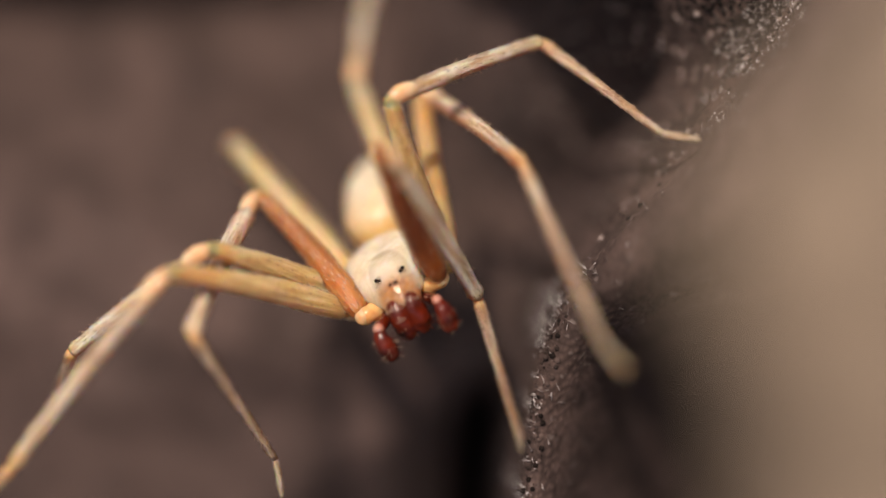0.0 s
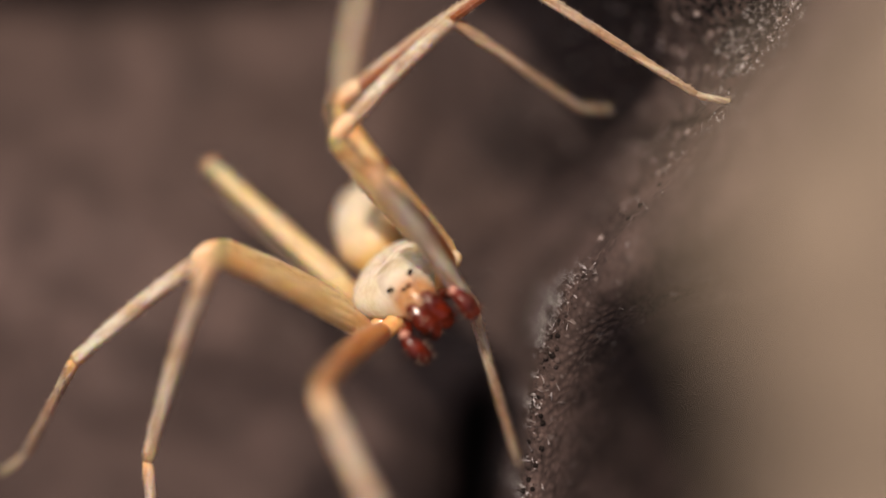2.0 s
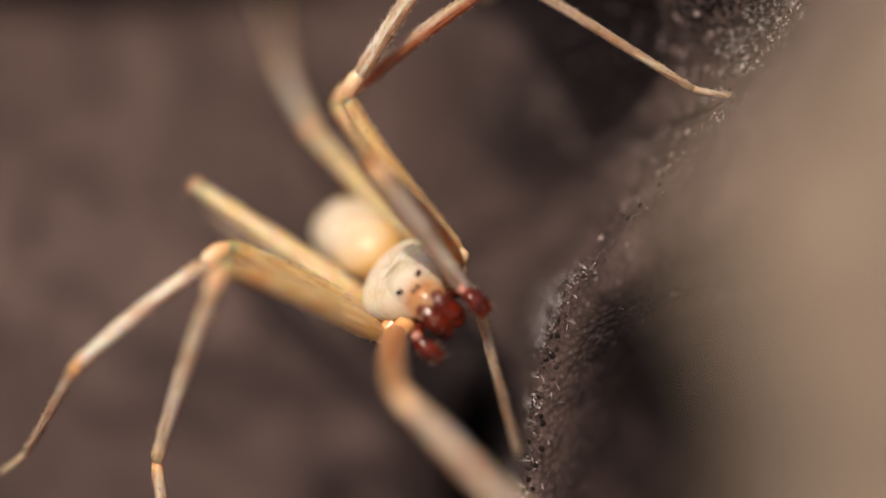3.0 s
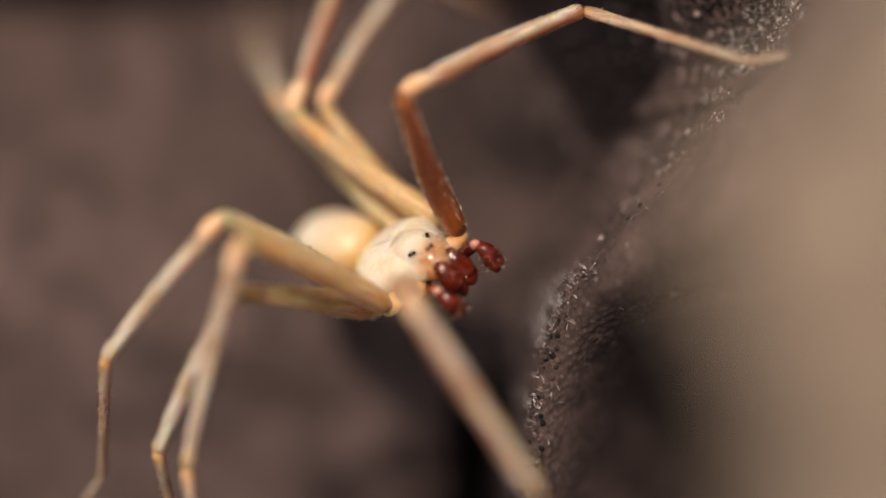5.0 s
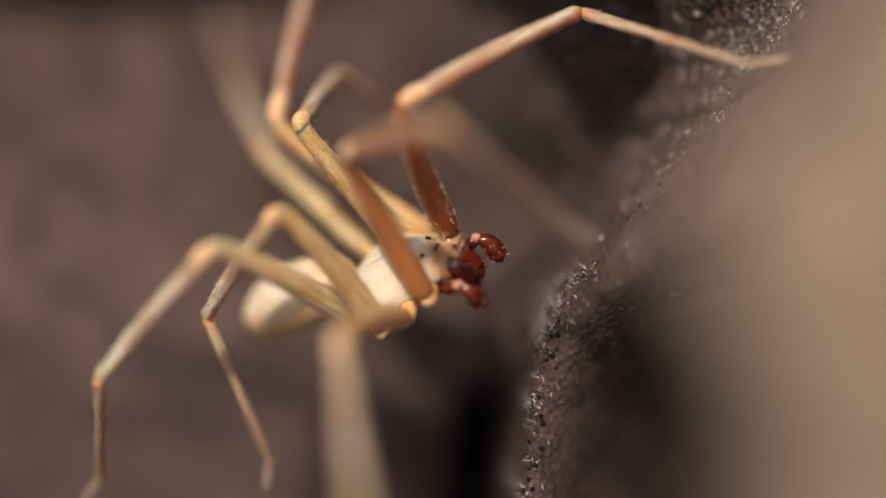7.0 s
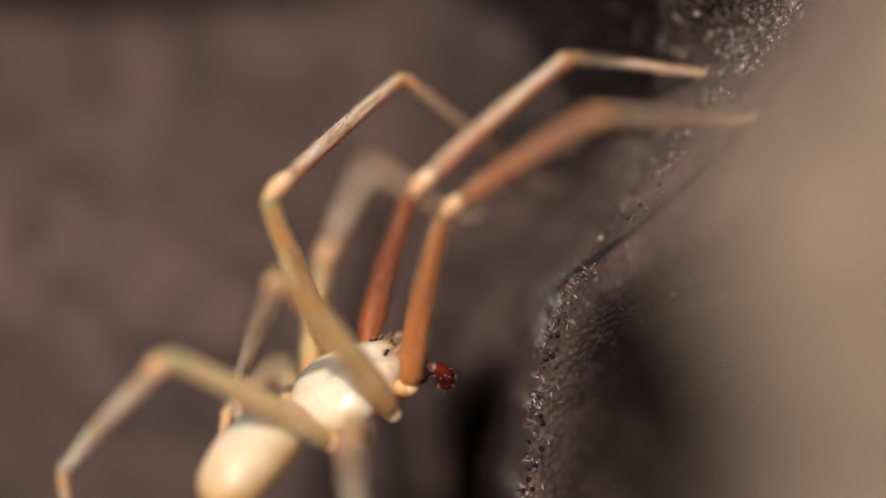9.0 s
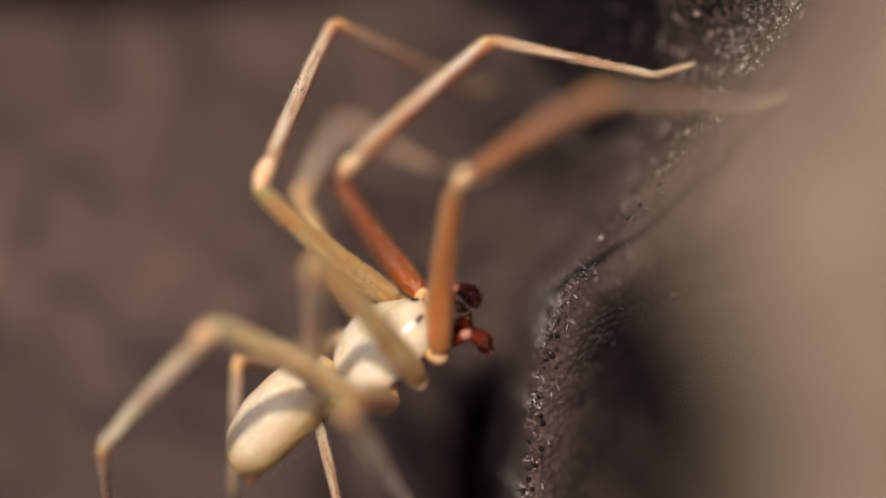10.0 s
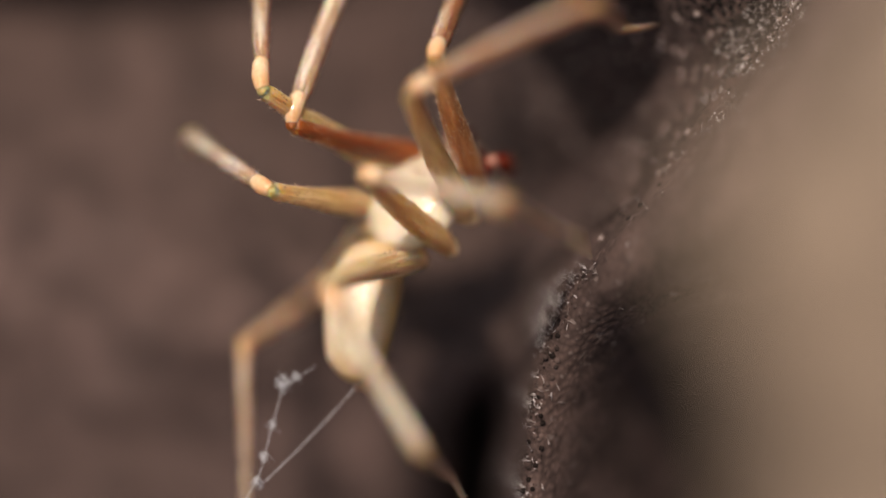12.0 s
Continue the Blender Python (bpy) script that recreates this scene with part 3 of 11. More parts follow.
            tube(bm, [(0, -0.05, 0.0), (0, 0.1, 0.03), (0, 0.4 * pl, 0.1), (0, 0.8 * pl, 0.1), (0, pl, 0.07), (0, pl + 0.1, 0.06)], [0.13, 0.22, 0.27, 0.26, 0.22, 0.12], 12)
            part("patella", bm, M_JOINT, tibia, "pale swollen knee joint")
            bm = limb_mesh(ml * 0.82, [(0, 0.13), (0.04, 0.18), (0.3, 0.155), (0.9, 0.115), (1, 0.1)], 0.0, 480, 0.12, 30, 0.46)
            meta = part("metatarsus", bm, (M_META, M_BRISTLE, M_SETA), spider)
            bm = bmesh.new()
            tube(bm, [(0, ml * 0.81, -0.455), (0, ml * 0.84, -0.44), (0, ml * 0.92, -0.23), (0, ml * 0.985, -0.03), (0.01, ml, -0.03)], [0.09, 0.105, 0.095, 0.07, 0.02], 10)
            for k in range(110):
                a, u = random.uniform(0, 6.28), random.uniform(0, 1)
                hair(bm, (0.09 * math.cos(a), ml * (0.82 + 0.17 * u), 0.09 * math.sin(a) - 0.46 + 0.45 * u), (math.cos(a), 0.8, math.sin(a)), random.uniform(0.06, 0.13), 0.008, (1, 1, 2, 0)[k % 4])
            part("tarsus", bm, (M_META, M_BRISTLE, M_SETA), meta)
            legs[side + str(i)] = {"femur": femur, "tibia": tibia, "metatarsus": meta}
    return abdomen, legs


abdomen, legs = build_spider()


def build_silk():
    """A torn drag line: white flocks on threads, and one long taut thread."""
    silk = tagged(new("silk_strand"), "wispy white silk threads with small flocks trailing behind", "silk")
    rnd = random.Random(11)
    bm = bmesh.new()
    tube(bm, [(0.95, 0.5, -0.3), (0.5, 0.22, -0.1), (0, 0, 0), (-0.25, -0.7, 0.1), (-0.55, -1.6, 0.2), (-0.85, -2.5, 0.3), (-1.4, -3.4, 0.4)], [0.006] * 7, 6)
    part("thread", bm, M_SILK, silk)
    bm = bmesh.new()
    tube(bm, [(2.1, -0.2, -0.3), (1.3, -1.0, -0.2), (0.3, -1.9, 0.0), (-0.9, -2.9, 0.2)], [0.007] * 4, 6)
    part("thread", bm, M_SILK, silk)
    for x, y, z, size, count in ((0.0, 0.05, 0, 0.24, 120), (0.35, 0.22, -0.1, 0.16, 50), (-0.4, -1.15, 0.1, 0.16, 60), (-0.7, -2.05, 0.25, 0.15, 50), (-0.95, -2.75, 0.3, 0.2, 60)):
        bm = bmesh.new()
        for k in range(count):
            p = Vector((rnd.gauss(0, size * 0.4), rnd.gauss(0, size * 0.55), rnd.gauss(0, size * 0.4)))
            q = (rnd.gauss(0, 1), rnd.gauss(0, 1), rnd.gauss(0, 1))
            hair(bm, Vector((x, y, z)) + p, q, rnd.uniform(0.08, 0.2), 0.008)
        part("flock", bm, M_SILK, silk)
    return silk


silk = build_silk()


def mm(x, y, z, rx, ry, rz):
    return pose(x / 1000, y / 1000, z / 1000, rx, ry, rz)


def motions():
    walk(spider, [
        (0, mm(-1.49, -1.06, 6.71, 27.2, 17.7, -160.0)),
        (0.25, mm(-1.48, -1.01, 6.72, 28.2, 18.5, -159.5)),
        (0.5, mm(-1.47, -0.98, 6.72, 29.2, 19.3, -158.9)),
        (0.75, mm(-1.34, -1.04, 6.74, 31.7, 20.4, -154.8)),
        (0.8, mm(-1.32, -1.05, 6.75, 32.2, 20.6, -154.0)),
        (1, mm(-1.21, -1.11, 6.78, 34.5, 20.8, -150.3)),
        (1.2, mm(-1.23, -1.23, 6.78, 35.3, 20.4, -147.4)),
        (1.25, mm(-1.23, -1.26, 6.79, 35.5, 20.4, -146.8)),
        (1.5, mm(-1.26, -1.40, 6.79, 36.6, 19.9, -143.3)),
        (1.75, mm(-1.25, -1.46, 6.81, 36.4, 20.4, -142.8)),
        (2, mm(-1.26, -1.53, 6.83, 36.2, 20.8, -142.5)),
        (2.2, mm(-1.20, -1.53, 6.82, 36.2, 21.8, -142.2)),
        (2.25, mm(-1.19, -1.54, 6.83, 36.2, 22.1, -142.1)),
        (2.5, mm(-1.12, -1.54, 6.82, 36.3, 23.3, -141.8)),
        (2.75, mm(-1.06, -1.54, 6.84, 36.2, 23.0, -140.7)),
        (2.8, mm(-1.05, -1.55, 6.84, 36.1, 22.9, -140.5)),
        (3, mm(-1.02, -1.56, 6.85, 36.0, 22.7, -139.7)),
        (3.2, mm(-1.02, -1.55, 6.84, 35.5, 22.6, -139.5)),
        (3.25, mm(-1.02, -1.52, 6.85, 35.8, 22.0, -138.9)),
        (3.5, mm(-1.03, -1.43, 6.89, 36.7, 19.3, -136.5)),
        (3.75, mm(-1.04, -1.33, 6.92, 37.5, 16.5, -134.1)),
        (4, mm(-1.04, -1.22, 6.95, 38.1, 13.8, -131.7)),
        (4.25, mm(-1.05, -1.12, 6.99, 38.7, 11.1, -129.3)),
        (4.5, mm(-1.06, -1.02, 7.01, 39.2, 8.3, -127.0)),
        (4.75, mm(-1.06, -0.92, 7.05, 39.6, 5.6, -124.7)),
        (4.8, mm(-1.07, -0.90, 7.06, 39.7, 5.0, -124.3)),
        (5, mm(-1.08, -0.81, 7.04, 38.4, 4.5, -125.1)),
        (5.25, mm(-1.01, -0.76, 7.02, 39.0, 2.8, -124.3)),
        (5.5, mm(-0.93, -0.72, 7.00, 39.5, 1.1, -123.4)),
        (5.7, mm(-0.93, -0.83, 6.99, 39.4, -0.0, -120.5)),
        (5.75, mm(-0.93, -0.86, 6.99, 39.3, -0.4, -119.9)),
        (6, mm(-0.94, -1.00, 6.99, 39.0, -1.7, -116.1)),
        (6.25, mm(-1.02, -0.95, 7.01, 38.9, -2.3, -115.4)),
        (6.5, mm(-1.10, -0.89, 7.04, 38.8, -2.8, -114.7)),
        (6.75, mm(-1.13, -1.08, 7.05, 38.1, -4.9, -110.7)),
        (7, mm(-1.14, -1.29, 7.06, 37.3, -6.8, -106.6)),
        (7.2, mm(-1.16, -1.40, 7.05, 37.3, -7.1, -108.2)),
        (7.25, mm(-1.20, -1.48, 7.01, 36.6, -8.1, -106.8)),
        (7.5, mm(-1.43, -1.94, 6.80, 32.8, -12.9, -99.6)),
        (7.6, mm(-1.52, -2.12, 6.71, 31.0, -14.5, -96.6)),
        (7.75, mm(-1.66, -2.39, 6.59, 28.2, -16.9, -91.9)),
        (8, mm(-1.89, -2.84, 6.38, 22.9, -20.0, -83.6)),
        (8.2, mm(-2.06, -3.21, 6.21, 18.3, -21.8, -76.6)),
        (8.25, mm(-2.12, -3.29, 6.16, 17.1, -22.1, -74.8)),
        (8.4, mm(-2.25, -3.57, 6.04, 13.5, -22.9, -69.4)),
        (8.5, mm(-2.34, -3.75, 5.95, 11.0, -23.2, -65.7)),
        (8.75, mm(-2.57, -4.21, 5.75, 4.8, -23.0, -56.4)),
        (8.8, mm(-2.61, -4.29, 5.70, 3.6, -22.9, -54.6)),
        (9, mm(-2.64, -4.29, 5.72, 4.5, -22.0, -57.5)),
        (9.25, mm(-2.49, -4.22, 6.06, 14.5, -19.9, -67.1)),
        (9.5, mm(-2.33, -4.13, 6.41, 23.8, -16.3, -76.0)),
        (9.75, mm(-1.91, -3.67, 6.38, 25.2, -13.8, -77.7)),
        (10, mm(-1.49, -3.22, 6.35, 26.5, -11.3, -79.3)),
        (10.2, mm(-1.15, -2.67, 6.27, 22.7, -13.5, -73.9)),
        (10.5, mm(-0.81, -2.13, 6.18, 18.6, -15.0, -68.4)),
        (10.7, mm(-0.66, -1.82, 6.33, 22.0, -14.1, -67.4)),
        (10.8, mm(-0.66, -1.64, 6.30, 21.1, -14.6, -65.6)),
        (11, mm(-0.67, -0.74, 6.17, 15.8, -16.9, -56.8)),
        (11.2, mm(-0.42, -0.06, 6.18, 15.2, -18.5, -52.2)),
        (11.2, mm(-0.44, 0.08, 6.17, 14.6, -18.7, -51.9)),
        (11.5, mm(-0.52, 0.83, 6.12, 10.9, -18.8, -49.8)),
        (11.7, mm(-0.39, 1.55, 6.13, 9.2, -19.0, -46.5)),
        (11.8, mm(-0.43, 1.59, 6.20, 10.6, -18.6, -46.8)),
        (12, mm(-0.63, 1.77, 6.51, 18.1, -16.2, -47.7)),
    ])
    walk(abdomen, [
        (0, mm(0.00, -1.85, -0.20, 3.0, 0.0, -12.0)),
        (0.25, mm(0.00, -1.85, -0.20, 0.0, 0.0, -12.0)),
        (0.5, mm(0.00, -1.85, -0.20, -3.0, 0.0, -12.0)),
        (0.75, mm(0.00, -1.85, -0.20, 0.0, 0.0, -12.0)),
        (0.8, mm(0.00, -1.85, -0.20, 0.6, 0.0, -12.0)),
        (1, mm(0.00, -1.85, -0.20, 3.0, 0.0, -12.0)),
        (1.2, mm(0.00, -1.85, -0.20, 2.6, 0.0, -15.6)),
        (1.25, mm(0.00, -1.85, -0.20, 2.5, 0.0, -16.5)),
        (1.5, mm(0.00, -1.85, -0.20, 2.0, 0.0, -21.0)),
        (1.75, mm(0.00, -1.85, -0.20, 2.5, 0.0, -18.5)),
        (2, mm(0.00, -1.85, -0.20, 3.0, 0.0, -16.0)),
        (2.2, mm(0.00, -1.85, -0.20, 1.0, 0.0, -11.2)),
        (2.25, mm(0.00, -1.85, -0.20, 0.5, 0.0, -10.0)),
        (2.5, mm(0.00, -1.85, -0.20, -2.0, 0.0, -4.0)),
        (2.75, mm(0.00, -1.85, -0.20, -1.0, 0.0, 0.0)),
        (2.8, mm(0.00, -1.85, -0.20, -0.8, 0.0, 0.8)),
        (3, mm(0.00, -1.85, -0.20, 0.0, 0.0, 4.0)),
        (3.2, mm(0.00, -1.85, -0.20, 1.0, 0.0, 2.9)),
        (3.25, mm(0.00, -1.85, -0.20, 1.2, 0.0, 2.6)),
        (3.5, mm(0.00, -1.85, -0.20, 2.5, 0.0, 1.2)),
        (3.75, mm(0.00, -1.85, -0.20, 3.8, 0.0, -0.1)),
        (4, mm(0.00, -1.85, -0.20, 5.0, 0.0, -1.5)),
        (4.25, mm(0.00, -1.85, -0.20, 6.2, 0.0, -2.9)),
        (4.5, mm(0.00, -1.85, -0.20, 7.5, 0.0, -4.2)),
        (4.75, mm(0.00, -1.85, -0.20, 8.8, 0.0, -5.6)),
        (4.8, mm(0.00, -1.85, -0.20, 9.0, 0.0, -5.9)),
        (5, mm(0.00, -1.85, -0.20, 10.0, 0.0, -7.0)),
        (5.25, mm(0.00, -1.85, -0.20, 9.0, 0.0, -0.5)),
        (5.5, mm(0.00, -1.85, -0.20, 8.0, 0.0, 6.0)),
        (5.7, mm(0.00, -1.85, -0.20, 9.2, 0.0, 1.2)),
        (5.75, mm(0.00, -1.85, -0.20, 9.5, 0.0, 0.0)),
        (6, mm(0.00, -1.85, -0.20, 11.0, 0.0, -6.0)),
        (6.25, mm(0.00, -1.85, -0.20, 13.0, 0.0, -3.0)),
        (6.5, mm(0.00, -1.85, -0.20, 15.0, 0.0, 0.0)),
        (6.75, mm(0.00, -1.85, -0.20, 10.0, 0.0, 1.5)),
        (7, mm(0.00, -1.85, -0.20, 5.0, 0.0, 3.0)),
        (7.2, mm(0.00, -1.85, -0.20, 4.3, 0.0, 5.4)),
        (7.25, mm(0.00, -1.85, -0.20, 4.1, 0.0, 6.0)),
        (7.5, mm(0.00, -1.85, -0.20, 3.2, 0.0, 9.0)),
        (7.6, mm(0.00, -1.85, -0.20, 2.9, 0.0, 10.2)),
        (7.75, mm(0.00, -1.85, -0.20, 2.4, 0.0, 12.0)),
        (8, mm(0.00, -1.85, -0.20, 1.5, 0.0, 15.0)),
        (8.2, mm(0.00, -1.85, -0.20, 0.8, 0.0, 17.4)),
        (8.25, mm(0.00, -1.85, -0.20, 0.6, 0.0, 18.0)),
        (8.4, mm(0.00, -1.85, -0.20, 0.1, 0.0, 19.8)),
        (8.5, mm(0.00, -1.85, -0.20, -0.2, 0.0, 21.0)),
        (8.75, mm(0.00, -1.85, -0.20, -1.1, 0.0, 24.0)),
        (8.8, mm(0.00, -1.85, -0.20, -1.3, 0.0, 24.6)),
        (9, mm(0.00, -1.85, -0.20, -2.0, 0.0, 27.0)),
        (9.25, mm(0.00, -1.85, -0.20, -5.0, 0.0, 28.5)),
        (9.5, mm(0.00, -1.85, -0.20, -8.0, 0.0, 30.0)),
        (9.75, mm(0.00, -1.85, -0.20, 1.5, 0.0, 23.0)),
        (10, mm(0.00, -1.85, -0.20, 11.0, 0.0, 16.0)),
        (10.2, mm(0.00, -1.85, -0.20, 7.0, 0.0, 24.0)),
        (10.5, mm(0.00, -1.85, -0.20, 3.0, 0.0, 32.0)),
        (10.7, mm(0.00, -1.85, -0.20, 5.0, 0.0, 28.0)),
        (10.8, mm(0.00, -1.85, -0.20, 5.5, 0.0, 27.0)),
        (11, mm(0.00, -1.85, -0.20, 8.0, 0.0, 22.0)),
        (11.2, mm(0.00, -1.85, -0.20, 13.6, 0.0, 20.0)),
        (11.2, mm(0.00, -1.85, -0.20, 15.0, 0.0, 19.5)),
        (11.5, mm(0.00, -1.85, -0.20, 22.0, 0.0, 17.0)),
        (11.7, mm(0.00, -1.85, -0.20, 22.0, 0.0, 19.0)),
        (11.8, mm(0.00, -1.85, -0.20, 22.0, 0.0, 19.5)),
        (12, mm(0.00, -1.85, -0.20, 22.0, 0.0, 22.0)),
    ])
    walk(silk, [
        (0.00, mm(-6.66, -8.14, 1.57, 34.6, -5.7, 8.2)),
        (9.60, mm(-6.66, -8.14, 1.57, 34.6, -5.7, 8.2)),
        (10.20, mm(-6.00, -6.39, 2.80, 35.0, -0.0, 0.0)),
        (10.50, mm(-5.67, -5.51, 3.42, 35.0, -0.0, 0.0)),
        (10.75, mm(-5.42, -4.90, 3.84, 34.9, 3.4, -4.9)),
        (11.00, mm(-5.14, -4.25, 4.30, 34.7, 4.6, -6.6)),
        (11.25, mm(-4.93, -3.96, 4.51, 34.9, 2.3, -3.3)),
        (11.50, mm(-4.88, -3.92, 4.53, 35.0, -0.0, 0.0)),
        (12.00, mm(-4.65, -3.71, 4.68, 34.9, -2.3, 3.3)),
    ])
    walk(legs["l1"]["femur"], [
        (0, mm(-1.25, 1.20, -0.25, 95.8, 8.7, 141.9)),
        (0.25, mm(-1.25, 1.20, -0.25, 97.2, 9.9, 142.7)),
        (0.5, mm(-1.25, 1.20, -0.25, 98.4, 11.2, 144.3)),
        (0.75, mm(-1.25, 1.20, -0.25, 101.4, 8.7, 153.3)),
        (0.8, mm(-1.25, 1.20, -0.25, 103.0, 6.2, 163.6)),
        (1, mm(-1.25, 1.20, -0.25, 107.5, 1.5, 178.7)),
        (1.2, mm(-1.25, 1.20, -0.25, 107.5, -3.8, -165.7)),
        (1.25, mm(-1.25, 1.20, -0.25, 105.9, -8.4, -150.6)),
        (1.5, mm(-1.25, 1.20, -0.25, 103.5, -12.5, -136.8)),
        (1.75, mm(-1.25, 1.20, -0.25, 101.3, -14.6, -125.4)),
        (2, mm(-1.25, 1.20, -0.25, 99.4, -16.1, -116.3)),
        (2.2, mm(-1.25, 1.20, -0.25, 98.4, -16.0, -109.5)),
        (2.25, mm(-1.25, 1.20, -0.25, 97.3, -16.4, -104.2)),
        (2.5, mm(-1.25, 1.20, -0.25, 97.5, -15.7, -100.8)),
        (2.75, mm(-1.25, 1.20, -0.25, 96.1, -14.8, -97.7)),
        (2.8, mm(-1.25, 1.20, -0.25, 95.3, -14.8, -95.3)),
        (3, mm(-1.25, 1.20, -0.25, 94.4, -14.1, -93.0)),
        (3.07, mm(-1.25, 1.20, -0.25, 94.7, -9.7, -109.8)),
        (3.13, mm(-1.25, 1.20, -0.25, 93.0, -3.9, -132.6)),
        (3.2, mm(-1.25, 1.20, -0.25, 90.4, -0.4, -149.2)),
        (3.25, mm(-1.25, 1.20, -0.25, 91.0, -0.1, -178.6)),
        (3.37, mm(-1.25, 1.20, -0.25, 92.3, 0.7, 169.2)),
        (3.5, mm(-1.25, 1.20, -0.25, 93.6, 1.9, 154.7)),
        (3.75, mm(-1.25, 1.20, -0.25, 93.8, 5.8, 131.3)),
        (4, mm(-1.25, 1.20, -0.25, 91.8, 9.5, 112.7)),
        (4.25, mm(-1.25, 1.20, -0.25, 88.6, 12.1, 99.5)),
        (4.37, mm(-1.25, 1.20, -0.25, 86.9, 12.9, 95.0)),
        (4.5, mm(-1.25, 1.20, -0.25, 84.9, 13.6, 89.7)),
        (4.75, mm(-1.25, 1.20, -0.25, 81.3, 14.1, 81.7)),
        (4.8, mm(-1.25, 1.20, -0.25, 80.2, 13.8, 78.2)),
        (5, mm(-1.25, 1.20, -0.25, 80.9, 12.5, 77.7)),
        (5.25, mm(-1.25, 1.20, -0.25, 83.0, 14.0, 76.2)),
        (5.5, mm(-1.25, 1.20, -0.25, 85.3, 15.3, 74.6)),
        (5.7, mm(-1.25, 1.20, -0.25, 84.3, 15.4, 72.1)),
        (5.75, mm(-1.25, 1.20, -0.25, 83.8, 15.3, 70.7)),
        (6, mm(-1.25, 1.20, -0.25, 82.6, 15.3, 67.7)),
        (6.25, mm(-1.25, 1.20, -0.25, 81.6, 15.1, 65.7)),
        (6.5, mm(-1.25, 1.20, -0.25, 80.7, 14.9, 64.0)),
        (6.75, mm(-1.25, 1.20, -0.25, 80.6, 15.4, 60.0)),
        (7, mm(-1.25, 1.20, -0.25, 80.4, 16.0, 55.3)),
        (7.2, mm(-1.25, 1.20, -0.25, 80.0, 14.5, 54.3)),
        (7.25, mm(-1.25, 1.20, -0.25, 79.1, 14.9, 52.4)),
        (7.5, mm(-1.25, 1.20, -0.25, 74.3, 16.4, 44.5)),
        (7.6, mm(-1.25, 1.20, -0.25, 71.8, 16.2, 39.6)),
        (7.75, mm(-1.25, 1.20, -0.25, 68.5, 15.9, 34.3)),
        (8, mm(-1.25, 1.20, -0.25, 63.9, 15.4, 27.1)),
        (8.2, mm(-1.25, 1.20, -0.25, 60.6, 14.3, 21.1)),
        (8.25, mm(-1.25, 1.20, -0.25, 59.7, 13.2, 18.4)),
        (8.33, mm(-1.25, 1.20, -0.25, 59.0, 13.0, 16.3)),
        (8.4, mm(-1.25, 1.20, -0.25, 58.4, 12.8, 14.8)),
        (8.5, mm(-1.25, 1.20, -0.25, 58.0, 12.4, 12.1)),
        (8.6, mm(-1.25, 1.20, -0.25, 49.8, -13.0, 6.0)),
        (8.67, mm(-1.25, 1.20, -0.25, 43.9, -35.7, 3.1)),
        (8.75, mm(-1.25, 1.20, -0.25, 37.6, -56.3, 2.8)),
        (8.8, mm(-1.25, 1.20, -0.25, 67.0, -68.7, -31.3)),
        (9, mm(-1.25, 1.20, -0.25, 95.9, -71.1, -58.3)),
        (9.25, mm(-1.25, 1.20, -0.25, 118.9, -76.4, -67.2)),
        (9.5, mm(-1.25, 1.20, -0.25, 129.8, -82.2, -63.5)),
        (9.75, mm(-1.25, 1.20, -0.25, 133.0, -76.6, -48.7)),
        (10, mm(-1.25, 1.20, -0.25, 136.1, -69.4, -33.5)),
        (10.1, mm(-1.25, 1.20, -0.25, 115.8, -54.0, -3.0)),
        (10.2, mm(-1.25, 1.20, -0.25, 111.9, -39.0, 10.4)),
        (10.4, mm(-1.25, 1.20, -0.25, 104.9, -24.0, 18.0)),
        (10.5, mm(-1.25, 1.20, -0.25, 99.9, -5.5, 24.0)),
        (10.7, mm(-1.25, 1.20, -0.25, 97.7, -6.8, 24.0)),
        (10.8, mm(-1.25, 1.20, -0.25, 98.7, -6.9, 22.7)),
        (11, mm(-1.25, 1.20, -0.25, 104.7, -5.3, 14.6)),
        (11.2, mm(-1.25, 1.20, -0.25, 108.9, -4.0, 6.6)),
        (11.2, mm(-1.25, 1.20, -0.25, 109.0, -3.5, 3.5)),
        (11.5, mm(-1.25, 1.20, -0.25, 108.1, -4.5, -0.3)),
        (11.6, mm(-1.25, 1.20, -0.25, 114.7, -9.6, 5.0)),
        (11.6, mm(-1.25, 1.20, -0.25, 123.2, -17.5, 11.4)),
        (11.7, mm(-1.25, 1.20, -0.25, 129.1, -23.7, 15.5)),
        (11.8, mm(-1.25, 1.20, -0.25, 124.1, -26.5, 22.0)),
        (11.8, mm(-1.25, 1.20, -0.25, 120.6, -24.2, 22.7)),
        (11.9, mm(-1.25, 1.20, -0.25, 115.2, -20.3, 23.4)),
        (12, mm(-1.25, 1.20, -0.25, 112.8, -18.6, 23.6)),
    ])
